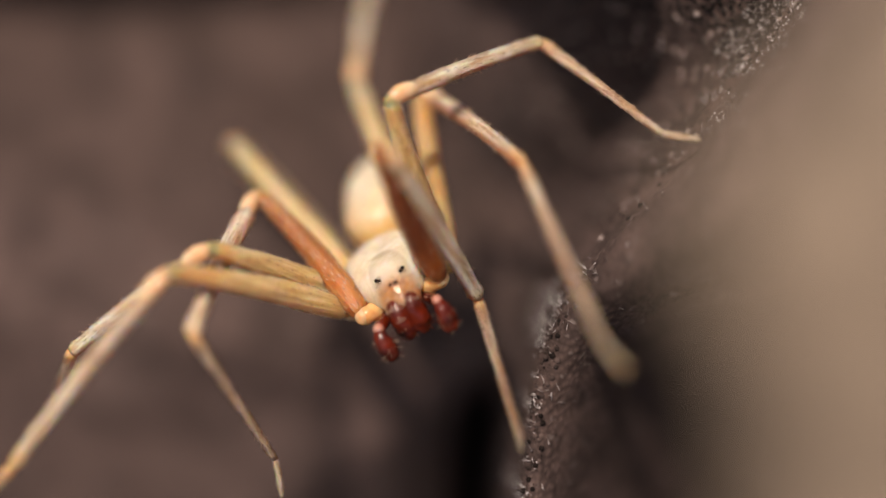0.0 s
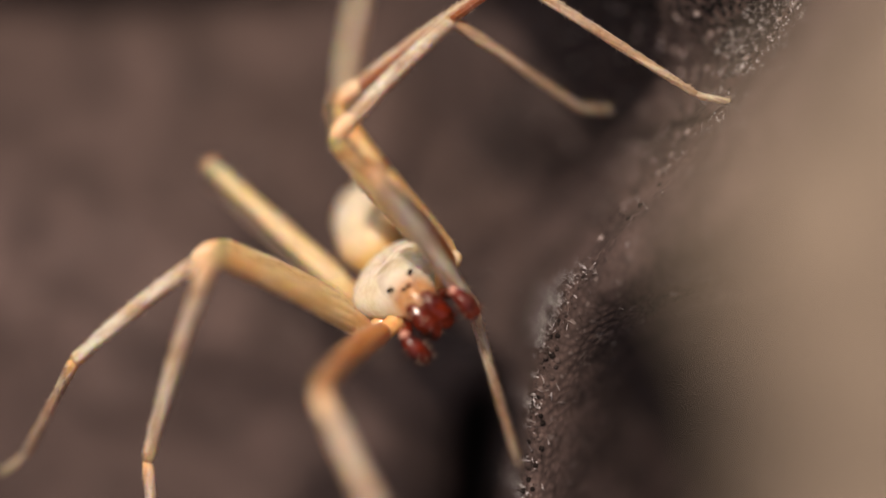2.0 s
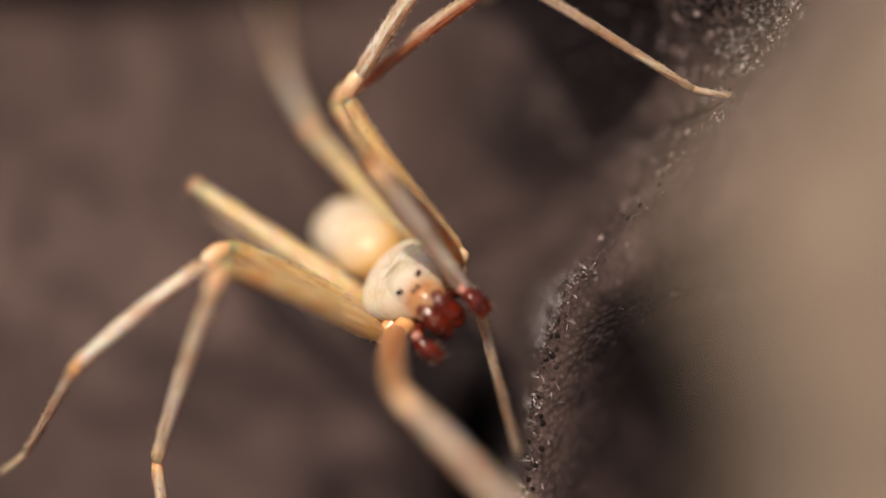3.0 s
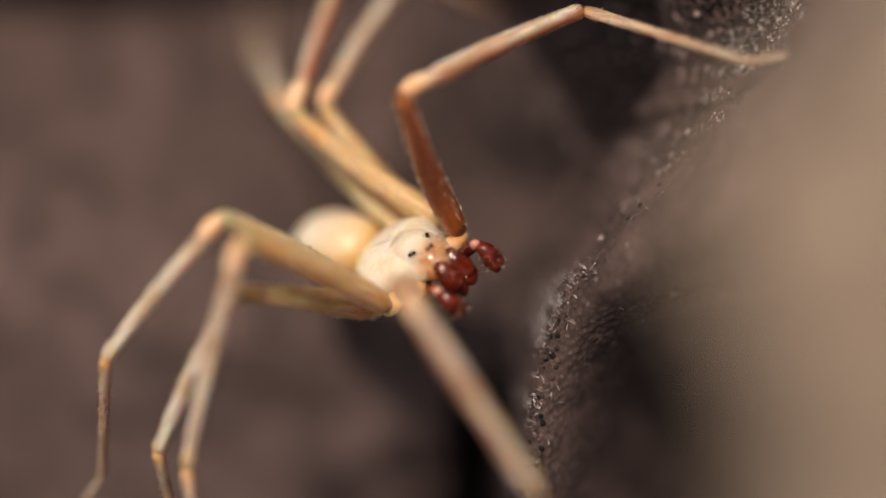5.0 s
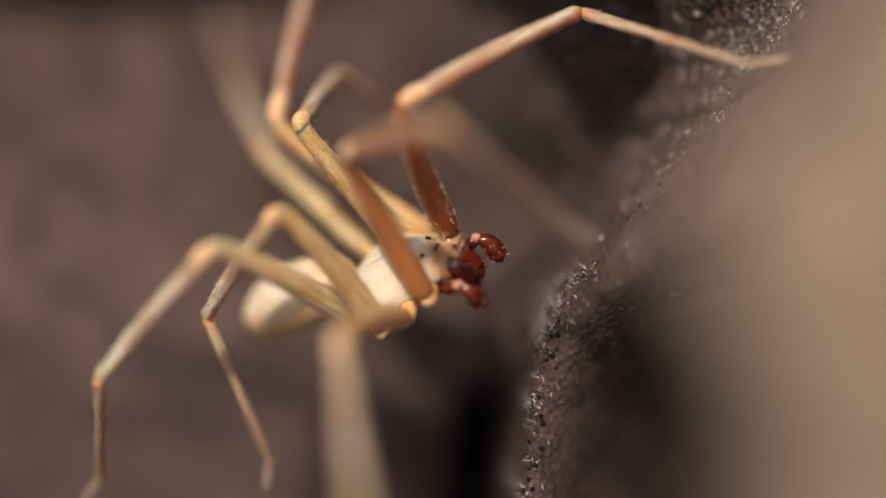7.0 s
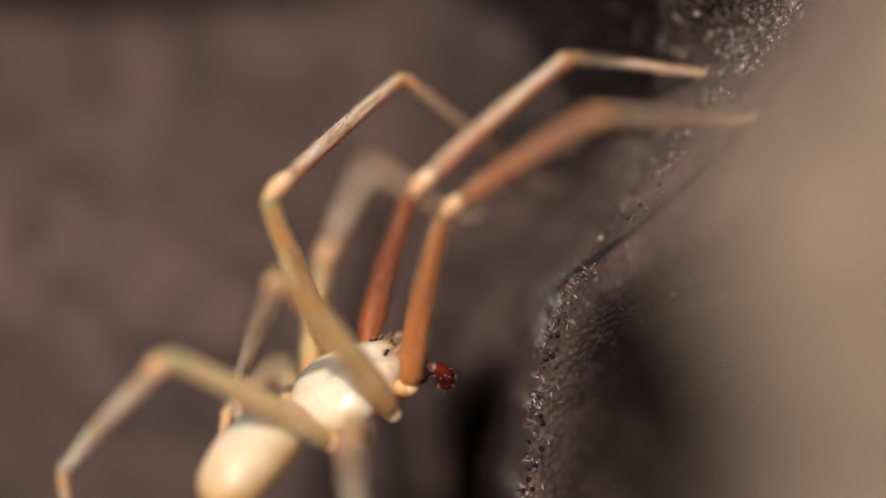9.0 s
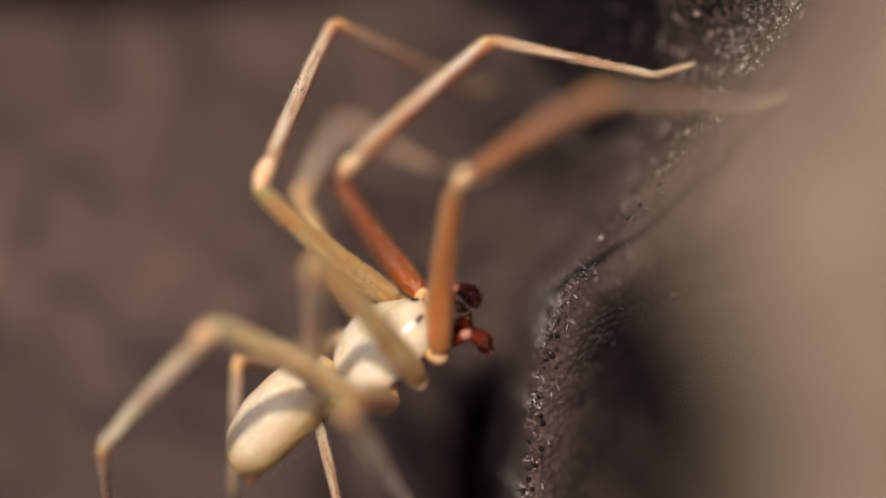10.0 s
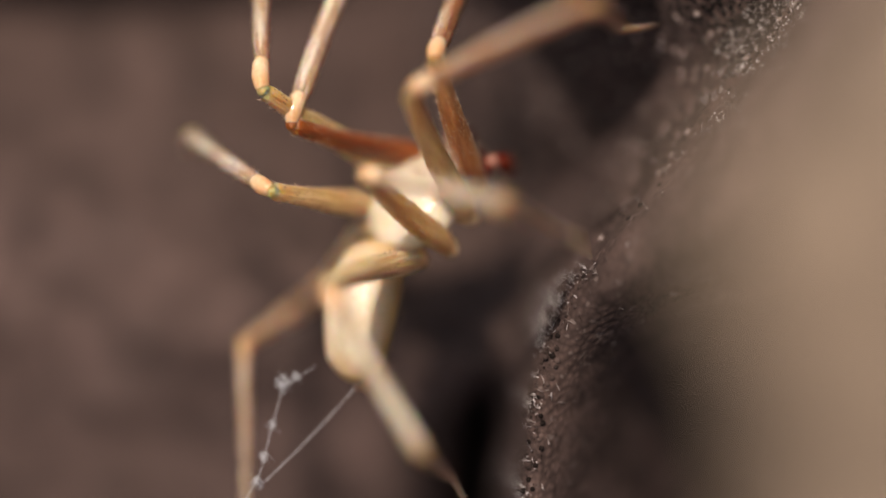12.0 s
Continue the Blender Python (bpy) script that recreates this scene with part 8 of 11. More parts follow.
    walk(legs["r1"]["tibia"], [
        (0, mm(2.65, -2.84, 2.71, 0.2, 45.5, -25.7)),
        (0.25, mm(2.67, -2.75, 2.82, 0.1, 44.9, -26.2)),
        (0.5, mm(2.70, -2.65, 2.93, -0.2, 44.1, -26.9)),
        (0.75, mm(2.40, -2.72, 2.97, -3.6, 40.0, -21.1)),
        (0.8, mm(2.35, -2.74, 2.96, -4.2, 37.7, -19.8)),
        (0.867, mm(2.84, -0.91, 4.23, -5.5, 33.8, -16.9)),
        (0.933, mm(3.13, 2.17, 4.50, -7.7, 28.6, -12.9)),
        (1, mm(2.99, 4.25, 3.59, -9.5, 24.9, -9.9)),
        (1.07, mm(3.06, 4.73, 3.12, -26.4, 19.9, -19.9)),
        (1.13, mm(3.13, 5.28, 2.37, -47.1, 9.4, -30.0)),
        (1.2, mm(3.16, 5.59, 1.78, -60.6, -0.1, -34.6)),
        (1.25, mm(3.22, 5.58, 1.74, -60.9, -3.8, -29.1)),
        (1.37, mm(3.38, 5.53, 1.68, -50.7, 0.6, -27.9)),
        (1.5, mm(3.56, 5.48, 1.60, -38.5, 5.4, -25.5)),
        (1.75, mm(3.58, 5.40, 1.74, -38.7, 7.0, -25.5)),
        (2, mm(3.59, 5.32, 1.89, -39.3, 8.4, -25.3)),
        (2.2, mm(3.33, 5.07, 2.53, -39.8, 8.6, -23.3)),
        (2.25, mm(3.21, 5.06, 2.63, -39.6, 7.5, -22.6)),
        (2.5, mm(2.64, 4.93, 3.09, -39.4, 3.5, -20.2)),
        (2.75, mm(2.61, 5.81, 1.74, -40.0, 11.2, -11.4)),
        (2.8, mm(2.58, 5.93, 1.45, -39.8, 13.5, -10.3)),
        (3, mm(2.29, 6.09, 1.20, -38.7, 12.0, -9.4)),
        (3.2, mm(2.38, 5.96, 1.52, -38.8, 12.4, -8.9)),
        (3.25, mm(2.42, 5.94, 1.55, -39.6, 11.7, -9.5)),
        (3.5, mm(2.56, 5.84, 1.69, -42.1, 8.8, -12.4)),
        (3.75, mm(2.69, 5.74, 1.83, -44.3, 5.9, -15.2)),
        (4, mm(2.83, 5.62, 1.98, -47.0, 3.1, -18.2)),
        (4.25, mm(2.96, 5.50, 2.12, -48.7, 0.4, -21.3)),
        (4.5, mm(3.07, 5.37, 2.26, -62.9, -2.9, -24.9)),
        (4.75, mm(3.18, 5.24, 2.40, -63.3, -5.5, -28.0)),
        (4.8, mm(3.20, 5.21, 2.42, -63.5, -5.8, -29.1)),
        (5, mm(3.22, 5.18, 2.45, -62.9, -4.2, -28.7)),
        (5.25, mm(3.38, 5.16, 2.36, -48.1, -3.7, -29.8)),
        (5.5, mm(3.54, 5.13, 2.27, -44.1, -3.1, -31.2)),
        (5.7, mm(3.69, 4.98, 2.36, -47.5, -3.5, -34.0)),
        (5.75, mm(3.72, 4.94, 2.38, -48.3, -3.3, -34.9)),
        (6, mm(3.90, 4.74, 2.49, -63.0, -4.3, -38.4)),
        (6.25, mm(4.00, 4.64, 2.51, -40.9, -2.4, -39.2)),
        (6.5, mm(4.09, 4.55, 2.53, -27.3, -0.3, -39.5)),
        (6.63, mm(3.32, 4.14, 3.51, -14.8, -0.9, -36.7)),
        (6.75, mm(2.56, 3.64, 4.15, -4.3, -1.8, -34.5)),
        (6.87, mm(1.69, 2.85, 4.66, 5.2, -3.4, -30.6)),
        (7, mm(0.67, 1.75, 4.89, 16.2, -6.1, -26.3)),
        (7.1, mm(0.98, 2.08, 4.87, 16.2, -5.6, -20.8)),
        (7.2, mm(1.28, 2.43, 4.80, 16.3, -5.2, -15.4)),
        (7.25, mm(1.30, 2.49, 4.79, 16.4, -4.0, -16.4)),
        (7.5, mm(1.39, 2.76, 4.71, 17.2, -4.4, -23.1)),
        (7.6, mm(1.40, 2.86, 4.68, 17.6, -5.8, -26.1)),
        (7.75, mm(1.43, 3.00, 4.62, 18.7, -7.4, -30.6)),
        (8, mm(1.43, 3.21, 4.54, 20.9, -10.1, -37.9)),
        (8.2, mm(1.41, 3.39, 4.46, 23.5, -13.5, -44.6)),
        (8.25, mm(1.42, 3.43, 4.44, 24.5, -16.0, -47.2)),
        (8.4, mm(1.37, 3.56, 4.38, 26.9, -18.5, -52.6)),
        (8.5, mm(1.34, 3.64, 4.34, 28.8, -21.0, -56.8)),
        (8.75, mm(1.24, 3.87, 4.21, 34.0, -24.2, -66.3)),
        (8.8, mm(1.22, 3.92, 4.18, 35.9, -27.1, -70.2)),
        (9, mm(0.88, 4.02, 4.11, 38.2, -30.7, -70.6)),
        (9.25, mm(0.27, 4.42, 3.71, 37.3, -38.4, -63.5)),
        (9.5, mm(-0.36, 4.66, 3.28, 34.6, -45.5, -54.9)),
        (9.75, mm(-0.45, 4.47, 3.42, 35.2, -45.3, -53.2)),
        (10, mm(-0.29, 4.20, 3.71, 34.2, -42.0, -49.3)),
        (10.2, mm(0.35, 3.85, 4.13, 34.2, -33.9, -53.6)),
        (10.5, mm(0.86, 3.37, 4.46, 34.3, -26.0, -57.7)),
        (10.7, mm(0.55, 3.00, 4.58, 31.9, -23.4, -52.9)),
        (10.8, mm(0.96, 2.90, 4.66, 24.5, -19.7, -36.7)),
        (10.8, mm(1.05, 2.37, 4.81, 16.3, -18.1, -16.2)),
        (10.9, mm(1.51, 1.58, 4.93, 5.8, -10.3, 15.4)),
        (11, mm(1.82, 1.29, 4.92, 2.8, -5.2, 29.1)),
        (11.1, mm(1.75, 2.15, 4.84, -0.9, 1.1, 30.0)),
        (11.2, mm(1.55, 2.97, 4.63, -4.5, 7.5, 30.5)),
        (11.2, mm(1.53, 2.90, 4.66, -3.9, 10.8, 29.4)),
        (11.5, mm(1.44, 2.49, 4.79, -0.5, 8.8, 24.9)),
        (11.7, mm(0.93, 2.10, 4.86, -12.2, 4.2, 30.5)),
        (11.8, mm(0.97, 2.17, 4.85, -15.0, 3.7, 32.7)),
        (12, mm(1.19, 2.45, 4.80, -28.3, 8.2, 42.6)),
    ])
    walk(legs["r1"]["metatarsus"], [
        (0, mm(5.43, 2.92, 2.72, -89.5, -3.5, -42.0)),
        (0.25, mm(5.50, 2.99, 2.82, -89.5, -4.5, -42.4)),
        (0.5, mm(5.58, 3.07, 2.91, -89.5, -5.4, -43.0)),
        (0.75, mm(4.47, 3.33, 2.66, -89.8, -8.6, -37.3)),
        (0.8, mm(4.24, 3.36, 2.60, -90.3, -9.2, -33.5)),
        (0.867, mm(4.36, 5.28, 3.71, -95.7, -13.6, -30.3)),
        (0.933, mm(4.14, 8.44, 3.75, -103.6, -19.2, -25.3)),
        (1, mm(3.64, 10.54, 2.63, -109.9, -22.8, -21.0)),
        (1.07, mm(4.10, 10.44, 0.44, -110.2, -23.0, -19.0)),
        (1.13, mm(4.65, 9.43, -2.25, -110.6, -23.2, -16.2)),
        (1.2, mm(4.95, 8.18, -3.80, -110.9, -23.4, -14.2)),
        (1.25, mm(5.06, 8.12, -3.84, -111.6, -23.0, -12.3)),
        (1.37, mm(5.23, 9.14, -3.27, -112.2, -23.7, -12.5)),
        (1.5, mm(5.38, 10.16, -2.37, -112.9, -24.5, -12.7)),
        (1.75, mm(5.28, 10.12, -2.24, -112.9, -26.0, -12.0)),
        (2, mm(5.18, 10.05, -2.13, -113.1, -27.3, -10.9)),
        (2.2, mm(4.71, 9.83, -1.52, -112.8, -26.6, -10.3)),
        (2.25, mm(4.61, 9.82, -1.41, -112.7, -26.2, -10.0)),
        (2.5, mm(4.12, 9.66, -0.96, -112.0, -24.7, -10.0)),
        (2.75, mm(2.80, 10.77, -2.29, -117.2, -16.7, -4.6)),
        (2.8, mm(2.51, 10.94, -2.54, -118.8, -13.9, -1.3)),
        (3, mm(2.27, 11.15, -2.72, -118.3, -10.8, -0.6)),
        (3.2, mm(2.30, 11.02, -2.40, -117.6, -9.6, -0.5)),
        (3.25, mm(2.41, 10.93, -2.45, -117.7, -9.1, -0.9)),
        (3.5, mm(2.93, 10.62, -2.55, -118.0, -7.8, -3.8)),
        (3.75, mm(3.45, 10.28, -2.61, -118.2, -6.9, -7.4)),
        (4, mm(3.95, 9.85, -2.69, -118.3, -6.3, -11.4)),
        (4.25, mm(4.46, 9.45, -2.69, -118.4, -5.8, -15.8)),
        (4.5, mm(4.56, 7.89, -3.43, -118.0, -5.5, -20.1)),
        (4.75, mm(5.02, 7.51, -3.29, -118.1, -5.3, -25.1)),
        (4.8, mm(5.10, 7.43, -3.28, -117.9, -6.0, -27.3)),
        (5, mm(4.99, 7.54, -3.23, -117.2, -4.6, -28.4)),
        (5.25, mm(5.77, 8.72, -2.39, -118.6, -2.9, -30.0)),
        (5.5, mm(6.13, 8.94, -2.17, -119.3, -1.4, -31.7)),
        (5.7, mm(6.34, 8.41, -2.35, -118.9, -3.2, -33.1)),
        (5.75, mm(6.38, 8.27, -2.39, -118.7, -3.9, -34.1)),
        (6, mm(6.04, 6.76, -3.20, -117.6, -5.9, -35.6)),
        (6.25, mm(7.19, 8.28, -1.68, -117.9, -6.6, -37.0)),
        (6.5, mm(7.72, 8.92, -0.40, -117.8, -7.0, -38.0)),
        (6.63, mm(7.04, 9.08, 1.87, -111.1, -0.4, -37.3)),
        (6.75, mm(6.19, 8.89, 3.67, -105.4, 5.1, -36.2)),
        (6.87, mm(4.90, 8.36, 5.24, -99.7, 9.7, -29.6)),
        (7, mm(3.22, 7.35, 6.66, -92.2, 14.3, -21.2)),
        (7.1, mm(3.00, 7.89, 6.65, -84.7, 26.5, -11.4)),
        (7.2, mm(2.75, 8.39, 6.60, -73.8, 37.1, 1.7)),
        (7.25, mm(2.92, 8.41, 6.59, -68.4, 34.8, 8.4)),
        (7.5, mm(3.65, 8.44, 6.59, -62.5, 32.8, 5.9)),
        (7.6, mm(3.91, 8.42, 6.61, -60.7, 32.5, 3.8)),
        (7.75, mm(4.29, 8.35, 6.66, -57.9, 32.0, 0.8)),
        (8, mm(4.79, 8.18, 6.79, -52.7, 30.9, -3.5)),
        (8.2, mm(5.10, 7.99, 6.95, -48.4, 30.2, -6.9)),
        (8.25, mm(5.19, 7.93, 7.00, -47.6, 30.3, -8.2)),
        (8.4, mm(5.34, 7.76, 7.13, -44.3, 29.4, -10.3)),
        (8.5, mm(5.42, 7.64, 7.22, -42.0, 28.8, -11.8)),
        (8.75, mm(5.51, 7.35, 7.48, -36.1, 26.6, -15.0)),
        (8.8, mm(5.52, 7.29, 7.52, -35.0, 26.3, -15.8)),
        (9, mm(4.95, 7.59, 7.51, -34.6, 25.8, -13.1)),
        (9.25, mm(3.75, 8.85, 6.75, -42.6, 24.9, -7.8)),
        (9.5, mm(2.47, 9.80, 5.83, -50.7, 24.3, -2.3)),
        (9.75, mm(2.16, 9.71, 6.01, -51.6, 22.3, -0.5)),
        (10, mm(2.16, 9.48, 6.38, -53.1, 21.1, 0.6)),
        (10.2, mm(3.42, 8.61, 7.12, -51.1, 20.6, -3.5)),
        (10.5, mm(4.49, 7.53, 7.70, -49.5, 21.2, -8.9)),
        (10.7, mm(4.07, 7.35, 7.68, -53.1, 19.3, -11.6)),
        (10.8, mm(3.72, 8.11, 7.15, -53.6, 21.7, -6.8)),
        (10.8, mm(2.23, 8.42, 6.52, -53.9, 23.3, 3.1)),
        (10.9, mm(-0.30, 7.68, 5.56, -53.7, 25.9, 19.5)),
        (11, mm(-1.31, 6.86, 5.23, -53.4, 27.0, 27.1)),
        (11.1, mm(-1.45, 7.69, 4.74, -52.1, 24.6, 28.5)),
        (11.2, mm(-1.75, 8.44, 4.13, -51.0, 22.2, 29.9)),
        (11.2, mm(-1.67, 8.42, 4.23, -50.1, 20.7, 31.0)),
        (11.5, mm(-1.26, 8.29, 4.72, -48.6, 18.9, 29.3)),
        (11.7, mm(-2.33, 7.44, 3.51, -45.6, 15.4, 30.8)),
        (11.8, mm(-2.46, 7.31, 3.20, -46.2, 14.5, 32.6)),
        (12, mm(-2.94, 6.30, 1.79, -50.9, 14.0, 36.8)),
    ])
    walk(legs["r2"]["femur"], [
        (0, mm(1.62, 0.38, -0.42, 50.6, -8.4, -74.4)),
        (0.25, mm(1.62, 0.38, -0.42, 50.1, -4.1, -69.5)),
        (0.5, mm(1.62, 0.38, -0.42, 50.1, 3.7, -60.6)),
        (0.75, mm(1.62, 0.38, -0.42, 66.6, 6.1, -59.0)),
        (0.8, mm(1.62, 0.38, -0.42, 70.0, 6.7, -58.2)),
        (1, mm(1.62, 0.38, -0.42, 90.5, -1.1, -63.1)),
        (1.2, mm(1.62, 0.38, -0.42, 91.3, -1.5, -52.6)),
        (1.25, mm(1.62, 0.38, -0.42, 86.9, -2.5, -55.5)),
        (1.33, mm(1.62, 0.38, -0.42, 81.0, -4.9, -64.1)),
        (1.4, mm(1.62, 0.38, -0.42, 75.0, -8.4, -73.3)),
        (1.5, mm(1.62, 0.38, -0.42, 68.8, -13.5, -83.4)),
        (1.75, mm(1.62, 0.38, -0.42, 72.9, -15.7, -92.0)),
        (2, mm(1.62, 0.38, -0.42, 75.2, -15.3, -94.2)),
        (2.2, mm(1.62, 0.38, -0.42, 76.1, -16.2, -95.3)),
        (2.25, mm(1.62, 0.38, -0.42, 76.4, -16.4, -95.8)),
        (2.5, mm(1.62, 0.38, -0.42, 77.3, -17.4, -96.6)),
        (2.75, mm(1.62, 0.38, -0.42, 77.5, -17.1, -97.9)),
        (2.8, mm(1.62, 0.38, -0.42, 77.6, -16.9, -98.5)),
        (3, mm(1.62, 0.38, -0.42, 77.7, -16.7, -99.4)),
        (3.2, mm(1.62, 0.38, -0.42, 77.8, -16.4, -100.7)),
        (3.25, mm(1.62, 0.38, -0.42, 77.6, -16.5, -101.2)),
        (3.5, mm(1.62, 0.38, -0.42, 76.2, -16.6, -102.0)),
        (3.75, mm(1.62, 0.38, -0.42, 74.8, -16.6, -102.9)),
        (4, mm(1.62, 0.38, -0.42, 73.3, -16.5, -103.8)),
        (4.25, mm(1.62, 0.38, -0.42, 72.0, -16.5, -104.8)),
        (4.5, mm(1.62, 0.38, -0.42, 70.8, -16.3, -105.9)),
        (4.75, mm(1.62, 0.38, -0.42, 69.4, -16.1, -107.1)),
        (4.8, mm(1.62, 0.38, -0.42, 69.3, -16.2, -107.5)),
        (5, mm(1.62, 0.38, -0.42, 68.8, -17.0, -105.1)),
        (5.13, mm(1.62, 0.38, -0.42, 72.9, -14.4, -97.7)),
        (5.25, mm(1.62, 0.38, -0.42, 76.7, -12.6, -91.3)),
        (5.37, mm(1.62, 0.38, -0.42, 80.3, -11.1, -82.7)),
        (5.5, mm(1.62, 0.38, -0.42, 84.8, -10.0, -72.6)),
        (5.7, mm(1.62, 0.38, -0.42, 85.5, -11.3, -61.0)),
        (5.75, mm(1.62, 0.38, -0.42, 75.7, -11.7, -57.8)),
        (5.87, mm(1.62, 0.38, -0.42, 56.6, -6.6, -58.0)),
        (6, mm(1.62, 0.38, -0.42, 34.2, -1.1, -60.2)),
        (6.25, mm(1.62, 0.38, -0.42, 33.2, -4.3, -58.9)),
        (6.5, mm(1.62, 0.38, -0.42, 32.5, -8.3, -58.1)),
        (6.75, mm(1.62, 0.38, -0.42, 34.7, -6.3, -62.9)),
        (7, mm(1.62, 0.38, -0.42, 36.9, -3.2, -66.9)),
        (7.2, mm(1.62, 0.38, -0.42, 35.5, -2.1, -65.6)),
        (7.25, mm(1.62, 0.38, -0.42, 36.7, -3.8, -68.6)),
        (7.33, mm(1.62, 0.38, -0.42, 38.6, -6.8, -73.8)),
        (7.4, mm(1.62, 0.38, -0.42, 40.9, -9.9, -79.7)),
        (7.5, mm(1.62, 0.38, -0.42, 44.0, -13.1, -86.7)),
        (7.6, mm(1.62, 0.38, -0.42, 49.4, -21.0, -100.8)),
        (7.75, mm(1.62, 0.38, -0.42, 56.4, -24.0, -116.0)),
        (8, mm(1.62, 0.38, -0.42, 66.3, -23.1, -138.7)),
        (8.2, mm(1.62, 0.38, -0.42, 73.7, -20.9, -160.0)),
        (8.25, mm(1.62, 0.38, -0.42, 76.9, -21.8, -171.7)),
        (8.33, mm(1.62, 0.38, -0.42, 78.0, -20.1, 179.4)),
        (8.4, mm(1.62, 0.38, -0.42, 78.7, -18.8, 172.7)),
        (8.5, mm(1.62, 0.38, -0.42, 80.2, -17.0, 160.0)),
        (8.63, mm(1.62, 0.38, -0.42, 79.9, -13.0, 148.8)),
        (8.75, mm(1.62, 0.38, -0.42, 79.0, -9.7, 139.4)),
        (8.8, mm(1.62, 0.38, -0.42, 79.5, -9.4, 129.1)),
        (9, mm(1.62, 0.38, -0.42, 80.4, -9.5, 126.7)),
        (9.25, mm(1.62, 0.38, -0.42, 85.6, -5.7, 127.8)),
        (9.5, mm(1.62, 0.38, -0.42, 89.3, -0.5, 130.3)),
        (9.63, mm(1.62, 0.38, -0.42, 90.1, -0.6, 135.5)),
        (9.75, mm(1.62, 0.38, -0.42, 90.7, -0.7, 139.9)),
        (9.87, mm(1.62, 0.38, -0.42, 91.6, -0.9, 145.9)),
        (10, mm(1.62, 0.38, -0.42, 92.7, -1.2, 152.9)),
        (10.1, mm(1.62, 0.38, -0.42, 89.6, -0.1, 166.6)),
        (10.2, mm(1.62, 0.38, -0.42, 84.1, 4.6, -163.8)),
        (10.2, mm(1.62, 0.38, -0.42, 82.2, 8.6, -145.7)),
        (10.3, mm(1.62, 0.38, -0.42, 89.3, 12.1, -127.0)),
        (10.4, mm(1.62, 0.38, -0.42, 98.1, 13.1, -105.8)),
        (10.5, mm(1.62, 0.38, -0.42, 107.8, 10.3, -81.7)),
        (10.6, mm(1.62, 0.38, -0.42, 113.3, 6.8, -69.4)),
        (10.7, mm(1.62, 0.38, -0.42, 118.0, 2.2, -57.4)),
        (10.8, mm(1.62, 0.38, -0.42, 114.9, 2.7, -46.7)),
        (10.9, mm(1.62, 0.38, -0.42, 101.0, 0.6, -45.5)),
        (11, mm(1.62, 0.38, -0.42, 84.6, -1.4, -43.5)),
        (11.2, mm(1.62, 0.38, -0.42, 82.6, 1.4, -43.0)),
        (11.2, mm(1.62, 0.38, -0.42, 82.8, 2.3, -43.4)),
        (11.5, mm(1.62, 0.38, -0.42, 84.4, 6.3, -46.7)),
        (11.7, mm(1.62, 0.38, -0.42, 87.8, 8.8, -50.6)),
        (11.8, mm(1.62, 0.38, -0.42, 85.2, 8.2, -51.6)),
        (11.9, mm(1.62, 0.38, -0.42, 83.9, 4.0, -52.0)),
        (12, mm(1.62, 0.38, -0.42, 82.3, -1.0, -52.4)),
    ])
